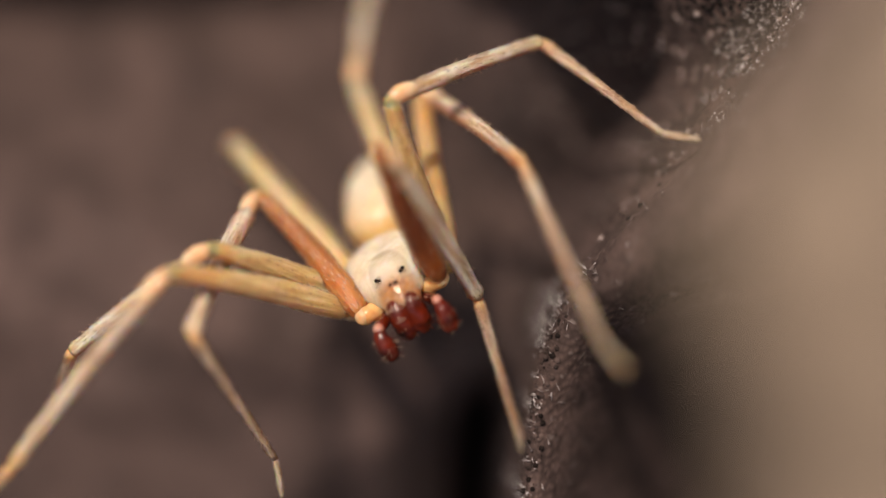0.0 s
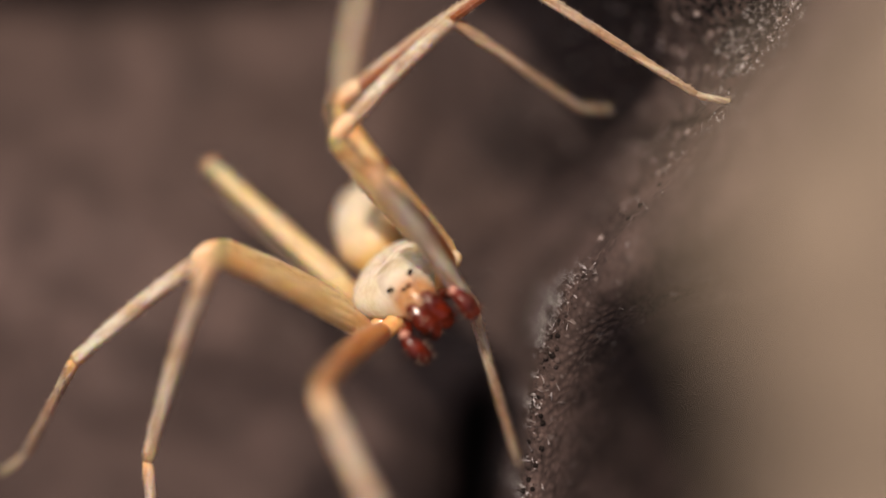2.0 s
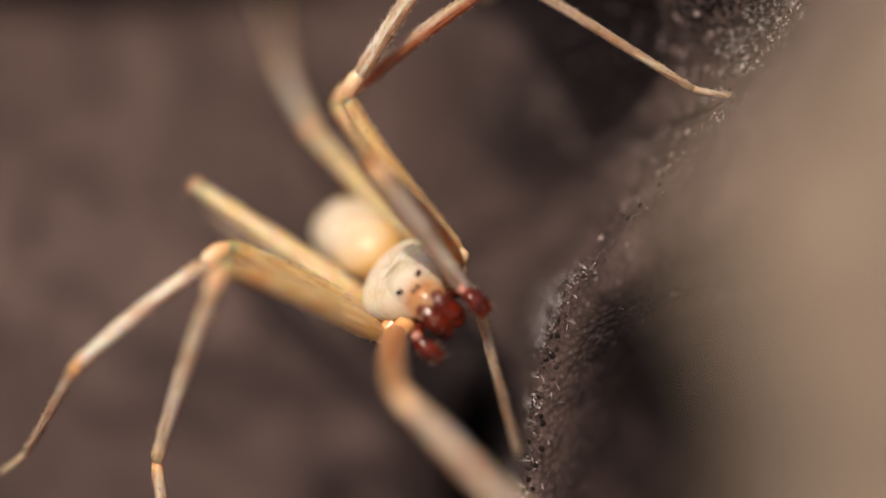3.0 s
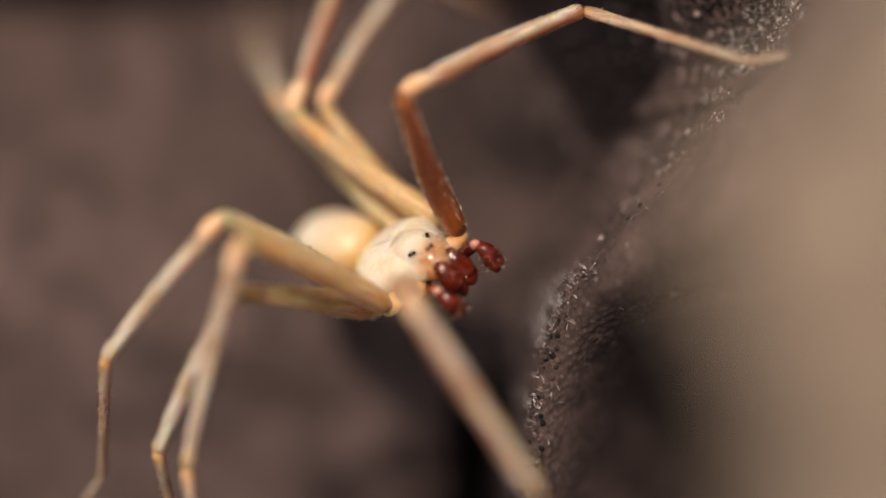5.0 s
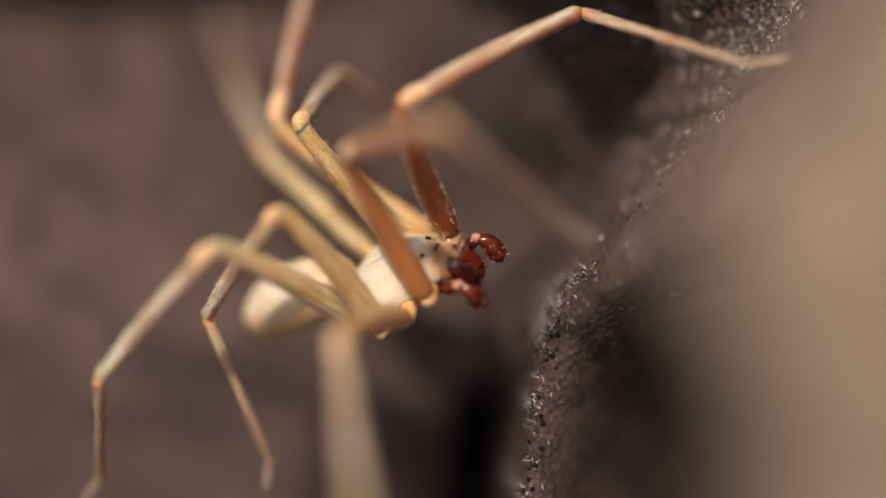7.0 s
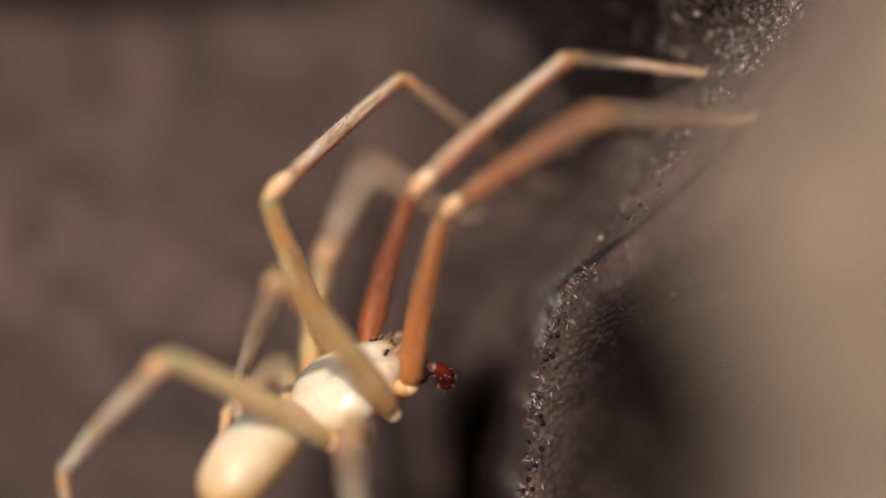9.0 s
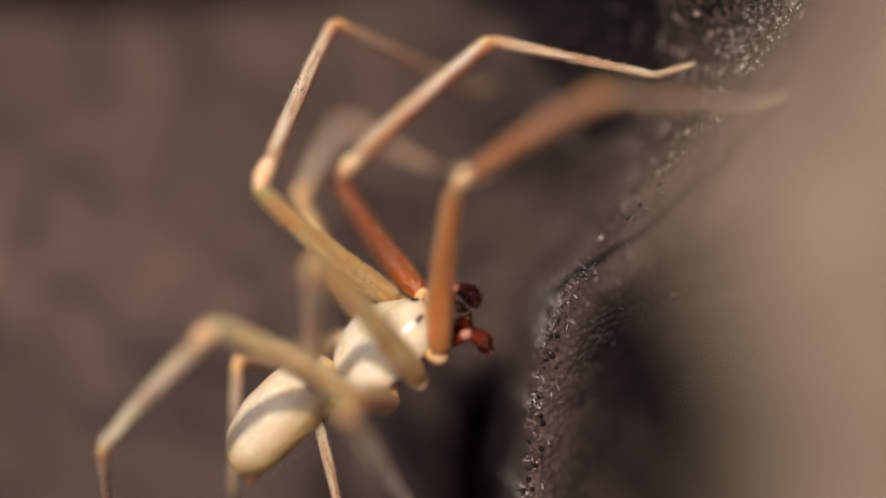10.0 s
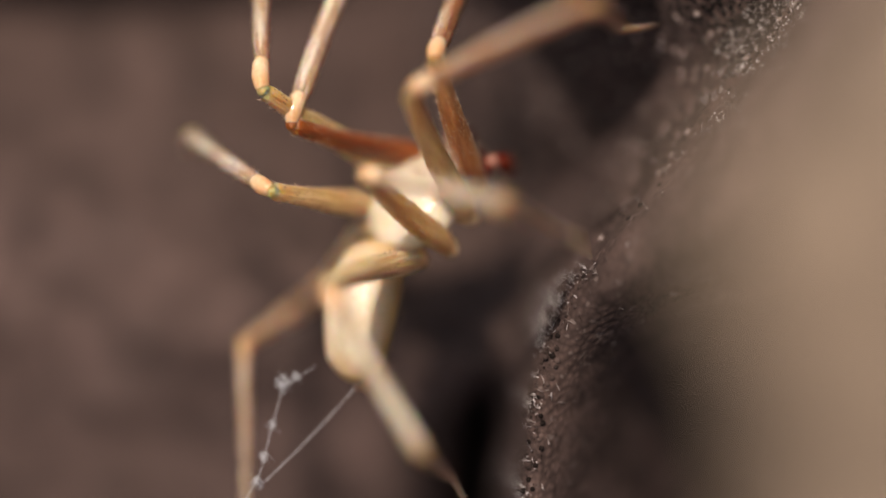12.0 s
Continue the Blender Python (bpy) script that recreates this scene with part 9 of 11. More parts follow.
    walk(legs["r2"]["tibia"], [
        (0, mm(5.22, 2.11, 4.32, -21.5, -8.4, -74.4)),
        (0.25, mm(5.23, 2.09, 4.32, -16.2, -3.1, -66.8)),
        (0.5, mm(5.24, 2.06, 4.33, -7.5, 5.2, -55.3)),
        (0.75, mm(4.04, 1.13, 5.24, -4.6, 6.1, -57.7)),
        (0.8, mm(3.78, 0.93, 5.37, -3.9, 6.6, -57.7)),
        (1, mm(1.52, 0.46, 5.78, 1.5, 1.1, -66.5)),
        (1.2, mm(1.41, 0.42, 5.78, -1.2, -0.9, -47.9)),
        (1.25, mm(1.75, 0.80, 5.76, -8.1, -2.1, -56.9)),
        (1.33, mm(2.26, 1.27, 5.68, -17.9, -3.4, -70.2)),
        (1.4, mm(2.90, 1.68, 5.51, -28.0, -7.4, -84.5)),
        (1.5, mm(3.69, 1.98, 5.20, -38.2, -14.7, -100.0)),
        (1.75, mm(3.50, 1.92, 5.28, -37.9, -15.8, -97.0)),
        (2, mm(3.32, 1.84, 5.36, -37.3, -15.3, -95.3)),
        (2.2, mm(3.26, 1.92, 5.36, -36.4, -16.2, -96.0)),
        (2.25, mm(3.24, 1.93, 5.36, -36.1, -16.4, -96.0)),
        (2.5, mm(3.18, 2.02, 5.35, -34.9, -17.4, -97.2)),
        (2.75, mm(3.19, 1.96, 5.37, -34.7, -17.5, -98.3)),
        (2.8, mm(3.20, 1.93, 5.37, -34.7, -17.2, -98.6)),
        (3, mm(3.21, 1.88, 5.38, -34.5, -17.0, -99.6)),
        (3.2, mm(3.22, 1.82, 5.39, -34.6, -16.9, -101.1)),
        (3.25, mm(3.26, 1.81, 5.39, -34.8, -16.7, -101.3)),
        (3.5, mm(3.42, 1.75, 5.35, -35.7, -16.8, -102.3)),
        (3.75, mm(3.59, 1.68, 5.31, -36.7, -16.8, -103.1)),
        (4, mm(3.75, 1.60, 5.27, -37.6, -16.9, -104.1)),
        (4.25, mm(3.90, 1.51, 5.24, -38.4, -16.8, -105.1)),
        (4.5, mm(4.04, 1.40, 5.20, -39.2, -16.8, -106.1)),
        (4.75, mm(4.17, 1.28, 5.16, -39.9, -16.6, -107.3)),
        (4.8, mm(4.19, 1.26, 5.15, -40.0, -16.4, -107.6)),
        (5, mm(4.23, 1.43, 5.10, -42.8, -16.2, -104.8)),
        (5.13, mm(3.62, 1.60, 5.32, -27.1, -10.2, -95.0)),
        (5.25, mm(3.07, 1.66, 5.47, -13.3, -7.5, -85.8)),
        (5.37, mm(2.51, 1.67, 5.58, 0.8, -5.4, -75.2)),
        (5.5, mm(1.83, 1.57, 5.66, 17.7, -6.4, -62.5)),
        (5.7, mm(1.46, 1.68, 5.64, 12.8, -10.1, -55.5)),
        (5.75, mm(2.27, 2.22, 5.46, 9.4, -10.8, -56.2)),
        (5.87, mm(4.19, 2.70, 4.72, 1.5, -8.4, -57.1)),
        (6, mm(6.04, 2.99, 3.06, -7.9, -5.6, -58.6)),
        (6.25, mm(5.93, 3.28, 2.96, -8.1, -5.8, -59.1)),
        (6.5, mm(5.80, 3.55, 2.88, -8.5, -8.4, -59.3)),
        (6.75, mm(5.98, 3.05, 3.09, -7.2, -8.0, -62.5)),
        (7, mm(6.10, 2.52, 3.29, -6.1, -5.6, -66.0)),
        (7.2, mm(6.16, 2.59, 3.18, -6.0, -3.1, -63.6)),
        (7.25, mm(6.16, 2.42, 3.28, -16.0, -4.8, -70.0)),
        (7.33, mm(6.15, 2.17, 3.42, -31.3, -5.9, -79.2)),
        (7.4, mm(6.10, 1.91, 3.58, -47.9, -9.9, -88.6)),
        (7.5, mm(6.01, 1.62, 3.78, -66.2, -17.5, -97.7)),
        (7.6, mm(5.90, 1.28, 3.98, -85.0, -27.3, -106.4)),
        (7.75, mm(5.62, 0.76, 4.30, -83.6, -29.4, -116.9)),
        (8, mm(4.94, -0.02, 4.80, -79.4, -30.9, -137.5)),
        (8.2, mm(4.21, -0.52, 5.14, -73.5, -29.0, -158.9)),
        (8.25, mm(4.04, -0.69, 5.19, -68.6, -26.8, -171.5)),
        (8.33, mm(3.69, -0.93, 5.27, -66.0, -26.0, 179.0)),
        (8.4, mm(3.41, -1.08, 5.34, -64.2, -25.2, 172.0)),
        (8.5, mm(2.94, -1.23, 5.42, -60.6, -22.4, 159.0)),
        (8.63, mm(2.23, -1.26, 5.53, -58.6, -20.5, 147.3)),
        (8.75, mm(1.63, -1.19, 5.58, -57.2, -18.6, 137.6)),
        (8.8, mm(1.37, -1.11, 5.59, -55.4, -14.2, 128.1)),
        (9, mm(1.40, -1.05, 5.61, -55.0, -10.9, 126.7)),
        (9.25, mm(1.62, -0.40, 5.73, -47.9, -5.9, 129.3)),
        (9.5, mm(1.60, 0.29, 5.78, -40.4, -1.0, 132.3)),
        (9.63, mm(1.67, 0.34, 5.78, -45.6, 0.2, 138.5)),
        (9.75, mm(1.72, 0.39, 5.78, -49.9, 1.7, 143.6)),
        (9.87, mm(1.80, 0.47, 5.78, -54.3, 1.9, 149.8)),
        (10, mm(1.87, 0.58, 5.77, -59.5, 2.7, 157.1)),
        (10.1, mm(1.62, 0.33, 5.78, -52.4, 12.9, 171.5)),
        (10.2, mm(1.32, -0.37, 5.73, -27.7, 26.1, -150.3)),
        (10.2, mm(1.33, -0.83, 5.65, -9.3, 25.3, -124.2)),
        (10.3, mm(0.90, -0.70, 5.64, 9.5, 26.8, -100.6)),
        (10.4, mm(0.40, -0.72, 5.56, 28.9, 20.6, -75.8)),
        (10.5, mm(-0.10, -0.94, 5.39, 44.9, 5.8, -52.5)),
        (10.6, mm(-0.44, -1.12, 5.23, 43.3, 1.6, -49.7)),
        (10.7, mm(-0.72, -1.36, 5.05, 41.4, -2.6, -46.7)),
        (10.8, mm(-0.10, -1.61, 5.20, 39.5, -0.4, -43.8)),
        (10.9, mm(0.82, -0.50, 5.67, 35.0, -1.0, -42.4)),
        (11, mm(1.91, 0.91, 5.75, 29.7, -1.7, -40.6)),
        (11.2, mm(2.28, 0.86, 5.73, 23.5, 0.9, -42.9)),
        (11.2, mm(2.34, 0.78, 5.73, 24.0, 2.0, -43.8)),
        (11.5, mm(2.52, 0.30, 5.71, 25.6, 5.5, -48.5)),
        (11.7, mm(2.40, -0.20, 5.70, 27.7, 8.3, -52.7)),
        (11.8, mm(2.57, 0.01, 5.70, 26.8, 8.1, -52.2)),
        (11.9, mm(2.40, 0.45, 5.73, 24.6, 5.1, -52.2)),
        (12, mm(2.21, 0.97, 5.72, 22.0, 1.6, -52.1)),
    ])
    walk(legs["r2"]["metatarsus"], [
        (0, mm(11.60, 3.51, 1.78, -40.8, -43.7, -75.4)),
        (0.25, mm(11.45, 4.64, 2.37, -55.6, -50.5, -74.5)),
        (0.5, mm(10.90, 6.08, 3.42, -70.8, -55.6, -73.4)),
        (0.75, mm(9.91, 4.91, 4.68, -70.6, -52.8, -77.2)),
        (0.8, mm(9.66, 4.70, 4.90, -69.2, -51.8, -79.7)),
        (1, mm(7.94, 3.25, 5.96, -67.2, -41.0, -83.5)),
        (1.2, mm(6.60, 5.12, 5.63, -82.3, -35.2, -70.6)),
        (1.25, mm(7.57, 4.55, 4.77, -83.7, -25.5, -65.9)),
        (1.33, mm(8.58, 3.40, 3.54, -71.5, -15.0, -71.6)),
        (1.4, mm(9.10, 1.85, 2.25, -59.7, -2.5, -75.1)),
        (1.5, mm(8.92, -0.06, 1.02, -46.9, 12.3, -75.9)),
        (1.75, mm(8.84, 0.08, 1.14, -48.2, 16.0, -83.4)),
        (2, mm(8.76, 0.21, 1.27, -48.0, 15.8, -86.7)),
        (2.2, mm(8.74, 0.17, 1.37, -47.4, 19.9, -87.1)),
        (2.25, mm(8.74, 0.17, 1.40, -47.6, 21.9, -88.3)),
        (2.5, mm(8.73, 0.11, 1.53, -46.9, 27.0, -88.5)),
        (2.75, mm(8.71, -0.06, 1.56, -48.0, 27.4, -91.5)),
        (2.8, mm(8.71, -0.10, 1.56, -48.6, 28.0, -92.9)),
        (3, mm(8.70, -0.22, 1.60, -49.1, 27.5, -94.5)),
        (3.2, mm(8.65, -0.42, 1.59, -49.6, 26.7, -96.4)),
        (3.25, mm(8.67, -0.45, 1.56, -50.0, 26.2, -97.1)),
        (3.5, mm(8.73, -0.61, 1.44, -51.3, 22.6, -99.3)),
        (3.75, mm(8.78, -0.77, 1.31, -52.1, 18.6, -100.9)),
        (4, mm(8.83, -0.96, 1.19, -52.7, 14.5, -102.1)),
        (4.25, mm(8.87, -1.13, 1.07, -53.0, 10.0, -103.0)),
        (4.5, mm(8.90, -1.33, 0.96, -53.2, 5.6, -103.7)),
        (4.75, mm(8.92, -1.54, 0.85, -53.3, 0.9, -104.3)),
        (4.8, mm(8.92, -1.57, 0.83, -53.3, -0.7, -103.5)),
        (5, mm(8.86, -1.16, 0.54, -57.0, -5.6, -102.8)),
        (5.13, mm(9.78, 0.49, 2.19, -62.2, -14.5, -99.5)),
        (5.25, mm(9.88, 1.96, 3.87, -67.2, -21.7, -96.0)),
        (5.37, mm(9.27, 3.48, 5.68, -69.9, -28.3, -95.5)),
        (5.5, mm(7.64, 4.86, 7.77, -73.4, -36.1, -94.5)),
        (5.7, mm(6.93, 5.77, 7.17, -84.4, -27.8, -77.4)),
        (5.75, mm(7.89, 6.24, 6.59, -89.3, -29.2, -71.1)),
        (5.87, mm(10.06, 6.52, 4.90, -95.1, -31.4, -68.6)),
        (6, mm(12.01, 6.52, 2.11, -102.1, -33.7, -65.2)),
        (6.25, mm(11.93, 6.75, 1.98, -104.0, -33.3, -62.7)),
        (6.5, mm(11.83, 6.96, 1.85, -105.1, -33.2, -61.4)),
        (6.75, mm(12.20, 6.15, 2.22, -105.1, -32.4, -64.2)),
        (7, mm(12.49, 5.29, 2.56, -104.5, -31.8, -68.3)),
        (7.2, mm(12.42, 5.64, 2.45, -104.9, -31.6, -68.0)),
        (7.25, mm(12.53, 4.58, 1.36, -103.3, -37.9, -68.1)),
        (7.33, mm(12.09, 2.93, -0.20, -95.2, -39.8, -68.4)),
        (7.4, mm(10.82, 1.12, -1.53, -86.0, -41.8, -69.0)),
        (7.5, mm(8.55, -0.68, -2.33, -75.1, -44.0, -70.3)),
        (7.6, mm(5.58, -1.96, -2.22, -67.3, -31.4, -74.1)),
        (7.75, mm(4.77, -2.64, -1.76, -63.5, -28.7, -84.0)),
        (8, mm(3.20, -3.36, -1.10, -57.8, -23.1, -99.6)),
        (8.2, mm(1.89, -3.55, -0.73, -52.2, -12.1, -119.2)),
        (8.25, mm(1.51, -3.64, -0.63, -50.7, 2.9, -138.4)),
        (8.33, mm(0.84, -3.72, -0.47, -52.4, 13.4, -152.5)),
        (8.4, mm(0.33, -3.72, -0.37, -55.6, 20.9, -163.9)),
        (8.5, mm(-0.46, -3.60, -0.22, -67.4, 33.3, 169.7)),
        (8.63, mm(-1.50, -3.21, -0.07, -76.5, 37.6, 152.8)),
        (8.75, mm(-2.30, -2.72, -0.00, -85.4, 39.3, 137.4)),
        (8.8, mm(-2.62, -2.46, 0.00, -97.7, 39.0, 117.7)),
        (9, mm(-2.47, -2.58, -0.02, -105.3, 37.1, 109.6)),
        (9.25, mm(-2.35, -2.96, 0.57, -85.1, 24.6, 116.5)),
        (9.5, mm(-2.39, -3.24, 1.24, -63.7, 14.8, 121.3)),
        (9.63, mm(-1.56, -3.34, 0.77, -74.8, 20.3, 127.4)),
        (9.75, mm(-0.82, -3.33, 0.42, -84.0, 25.8, 131.8)),
        (9.87, mm(-0.10, -3.15, 0.09, -92.8, 34.0, 133.4)),
        (10, mm(0.75, -2.81, -0.25, -104.3, 43.8, 133.3)),
        (10.1, mm(2.22, -4.08, 0.37, -89.5, 36.6, 153.7)),
        (10.2, mm(5.64, -5.04, 2.81, -72.8, 11.8, -175.4)),
        (10.2, mm(7.32, -4.32, 4.63, -69.9, -5.8, -160.7)),
        (10.3, mm(7.59, -2.48, 6.67, -81.3, -3.9, -137.7)),
        (10.4, mm(6.63, -0.36, 8.72, -91.9, 3.2, -113.1)),
        (10.5, mm(4.13, 1.68, 10.31, -99.4, 15.6, -86.3)),
        (10.6, mm(3.53, 2.08, 10.03, -84.2, 14.6, -70.7)),
        (10.7, mm(2.96, 2.39, 9.67, -69.9, 9.8, -56.1)),
        (10.8, mm(3.62, 2.31, 9.65, -63.1, 8.5, -42.9)),
        (10.9, mm(4.63, 3.79, 9.68, -50.0, 13.9, -36.5)),
        (11, mm(5.79, 5.60, 9.22, -33.4, 18.0, -27.3)),
        (11.2, mm(6.68, 5.53, 8.52, -42.0, 19.4, -26.1)),
        (11.2, mm(6.83, 5.32, 8.58, -41.5, 20.1, -26.6)),
        (11.5, mm(7.45, 4.27, 8.72, -38.7, 23.0, -28.7)),
        (11.7, mm(7.62, 3.18, 8.92, -36.9, 22.2, -35.1)),
        (11.8, mm(7.78, 3.49, 8.81, -45.3, 24.2, -34.2)),
        (11.9, mm(7.59, 4.15, 8.63, -62.2, 27.2, -27.8)),
        (12, mm(7.37, 4.91, 8.34, -82.4, 32.7, -21.7)),
    ])
    walk(legs["r3"]["femur"], [
        (0, mm(1.60, -0.72, -0.68, 63.5, -21.8, -93.0)),
        (0.25, mm(1.60, -0.72, -0.68, 64.0, -21.5, -93.2)),
        (0.5, mm(1.60, -0.72, -0.68, 64.4, -21.0, -93.5)),
        (0.75, mm(1.60, -0.72, -0.68, 67.0, -19.9, -91.9)),
        (0.8, mm(1.60, -0.72, -0.68, 67.3, -19.5, -90.8)),
        (1, mm(1.60, -0.72, -0.68, 68.8, -19.3, -97.2)),
        (1.2, mm(1.60, -0.72, -0.68, 70.6, -15.1, -99.3)),
        (1.25, mm(1.60, -0.72, -0.68, 71.0, -13.9, -99.7)),
        (1.5, mm(1.60, -0.72, -0.68, 73.0, -7.8, -100.0)),
        (1.75, mm(1.60, -0.72, -0.68, 74.0, -7.6, -100.0)),
        (2, mm(1.60, -0.72, -0.68, 75.0, -7.2, -99.9)),
        (2.2, mm(1.60, -0.72, -0.68, 75.6, -6.2, -97.3)),
        (2.25, mm(1.60, -0.72, -0.68, 75.7, -5.8, -96.0)),
        (2.5, mm(1.60, -0.72, -0.68, 76.3, -3.9, -88.5)),
        (2.75, mm(1.60, -0.72, -0.68, 76.5, -2.6, -87.5)),
        (2.8, mm(1.60, -0.72, -0.68, 76.5, -2.4, -87.2)),
        (3, mm(1.60, -0.72, -0.68, 76.7, -1.8, -87.6)),
        (3.2, mm(1.60, -0.72, -0.68, 77.1, -1.5, -88.1)),
        (3.25, mm(1.60, -0.72, -0.68, 76.6, -1.3, -88.6)),
        (3.5, mm(1.60, -0.72, -0.68, 74.1, -1.3, -90.9)),
        (3.75, mm(1.60, -0.72, -0.68, 71.9, -3.9, -100.9)),
        (4, mm(1.60, -0.72, -0.68, 70.3, -7.1, -111.2)),
        (4.25, mm(1.60, -0.72, -0.68, 69.2, -10.8, -120.9)),
        (4.5, mm(1.60, -0.72, -0.68, 68.6, -14.6, -130.0)),
        (4.75, mm(1.60, -0.72, -0.68, 68.6, -18.4, -139.0)),
        (4.8, mm(1.60, -0.72, -0.68, 69.5, -20.1, -142.9)),
        (4.9, mm(1.60, -0.72, -0.68, 66.3, -24.2, -130.5)),
        (5, mm(1.60, -0.72, -0.68, 62.0, -27.6, -117.5)),
        (5.13, mm(1.60, -0.72, -0.68, 72.1, -25.9, -124.1)),
        (5.25, mm(1.60, -0.72, -0.68, 80.3, -23.7, -129.3)),
        (5.37, mm(1.60, -0.72, -0.68, 88.3, -18.9, -139.3)),
        (5.5, mm(1.60, -0.72, -0.68, 96.1, -11.7, -149.8)),
        (5.57, mm(1.60, -0.72, -0.68, 92.7, -19.2, -153.3)),
        (5.63, mm(1.60, -0.72, -0.68, 88.5, -29.8, -157.6)),
        (5.7, mm(1.60, -0.72, -0.68, 85.8, -37.7, -160.5)),
        (5.75, mm(1.60, -0.72, -0.68, 82.8, -39.7, -155.3)),
        (5.87, mm(1.60, -0.72, -0.68, 69.4, -42.2, -136.5)),
        (6, mm(1.60, -0.72, -0.68, 53.2, -40.6, -114.0)),
        (6.25, mm(1.60, -0.72, -0.68, 78.1, -29.8, -128.5)),
        (6.37, mm(1.60, -0.72, -0.68, 88.0, -21.3, -141.7)),
        (6.5, mm(1.60, -0.72, -0.68, 96.3, -9.1, -154.4)),
        (6.75, mm(1.60, -0.72, -0.68, 95.8, -6.8, -164.1)),
        (7, mm(1.60, -0.72, -0.68, 94.7, -4.9, -169.4)),
        (7.2, mm(1.60, -0.72, -0.68, 96.5, -6.3, -168.9)),
        (7.25, mm(1.60, -0.72, -0.68, 96.6, -7.8, -167.9)),
        (7.5, mm(1.60, -0.72, -0.68, 95.5, -15.1, -164.0)),
        (7.6, mm(1.60, -0.72, -0.68, 93.9, -17.9, -160.4)),
        (7.75, mm(1.60, -0.72, -0.68, 88.1, -21.9, -152.8)),
        (8, mm(1.60, -0.72, -0.68, 76.6, -24.7, -139.9)),
        (8.2, mm(1.60, -0.72, -0.68, 66.5, -22.7, -131.4)),
        (8.25, mm(1.60, -0.72, -0.68, 63.6, -21.0, -127.8)),
        (8.4, mm(1.60, -0.72, -0.68, 58.1, -18.7, -125.6)),
        (8.5, mm(1.60, -0.72, -0.68, 54.8, -16.6, -124.5)),
        (8.75, mm(1.60, -0.72, -0.68, 48.2, -12.3, -124.7)),
        (8.8, mm(1.60, -0.72, -0.68, 46.9, -11.0, -124.5)),
        (9, mm(1.60, -0.72, -0.68, 47.5, -11.2, -121.0)),
        (9.25, mm(1.60, -0.72, -0.68, 49.0, -16.6, -111.9)),
        (9.5, mm(1.60, -0.72, -0.68, 50.9, -21.8, -103.6)),
        (9.75, mm(1.60, -0.72, -0.68, 52.1, -17.1, -102.8)),
        (10, mm(1.60, -0.72, -0.68, 53.8, -12.8, -102.4)),
        (10.2, mm(1.60, -0.72, -0.68, 51.1, -6.9, -106.6)),
        (10.5, mm(1.60, -0.72, -0.68, 49.3, -1.6, -111.9)),
        (10.7, mm(1.60, -0.72, -0.68, 48.9, -1.4, -112.9)),
        (10.8, mm(1.60, -0.72, -0.68, 48.1, -0.8, -114.2)),
        (11, mm(1.60, -0.72, -0.68, 43.8, 2.8, -120.2)),
        (11.2, mm(1.60, -0.72, -0.68, 39.9, -0.1, -125.5)),
        (11.2, mm(1.60, -0.72, -0.68, 38.8, 0.4, -125.7)),
        (11.4, mm(1.60, -0.72, -0.68, 36.6, 5.0, -123.7)),
        (11.5, mm(1.60, -0.72, -0.68, 34.2, 10.6, -121.5)),
        (11.6, mm(1.60, -0.72, -0.68, 50.7, 15.8, -117.2)),
        (11.7, mm(1.60, -0.72, -0.68, 68.1, 19.5, -111.4)),
        (11.8, mm(1.60, -0.72, -0.68, 73.7, 20.0, -102.9)),
        (11.9, mm(1.60, -0.72, -0.68, 80.9, 15.1, -93.2)),
        (12, mm(1.60, -0.72, -0.68, 88.0, 8.0, -82.9)),
    ])
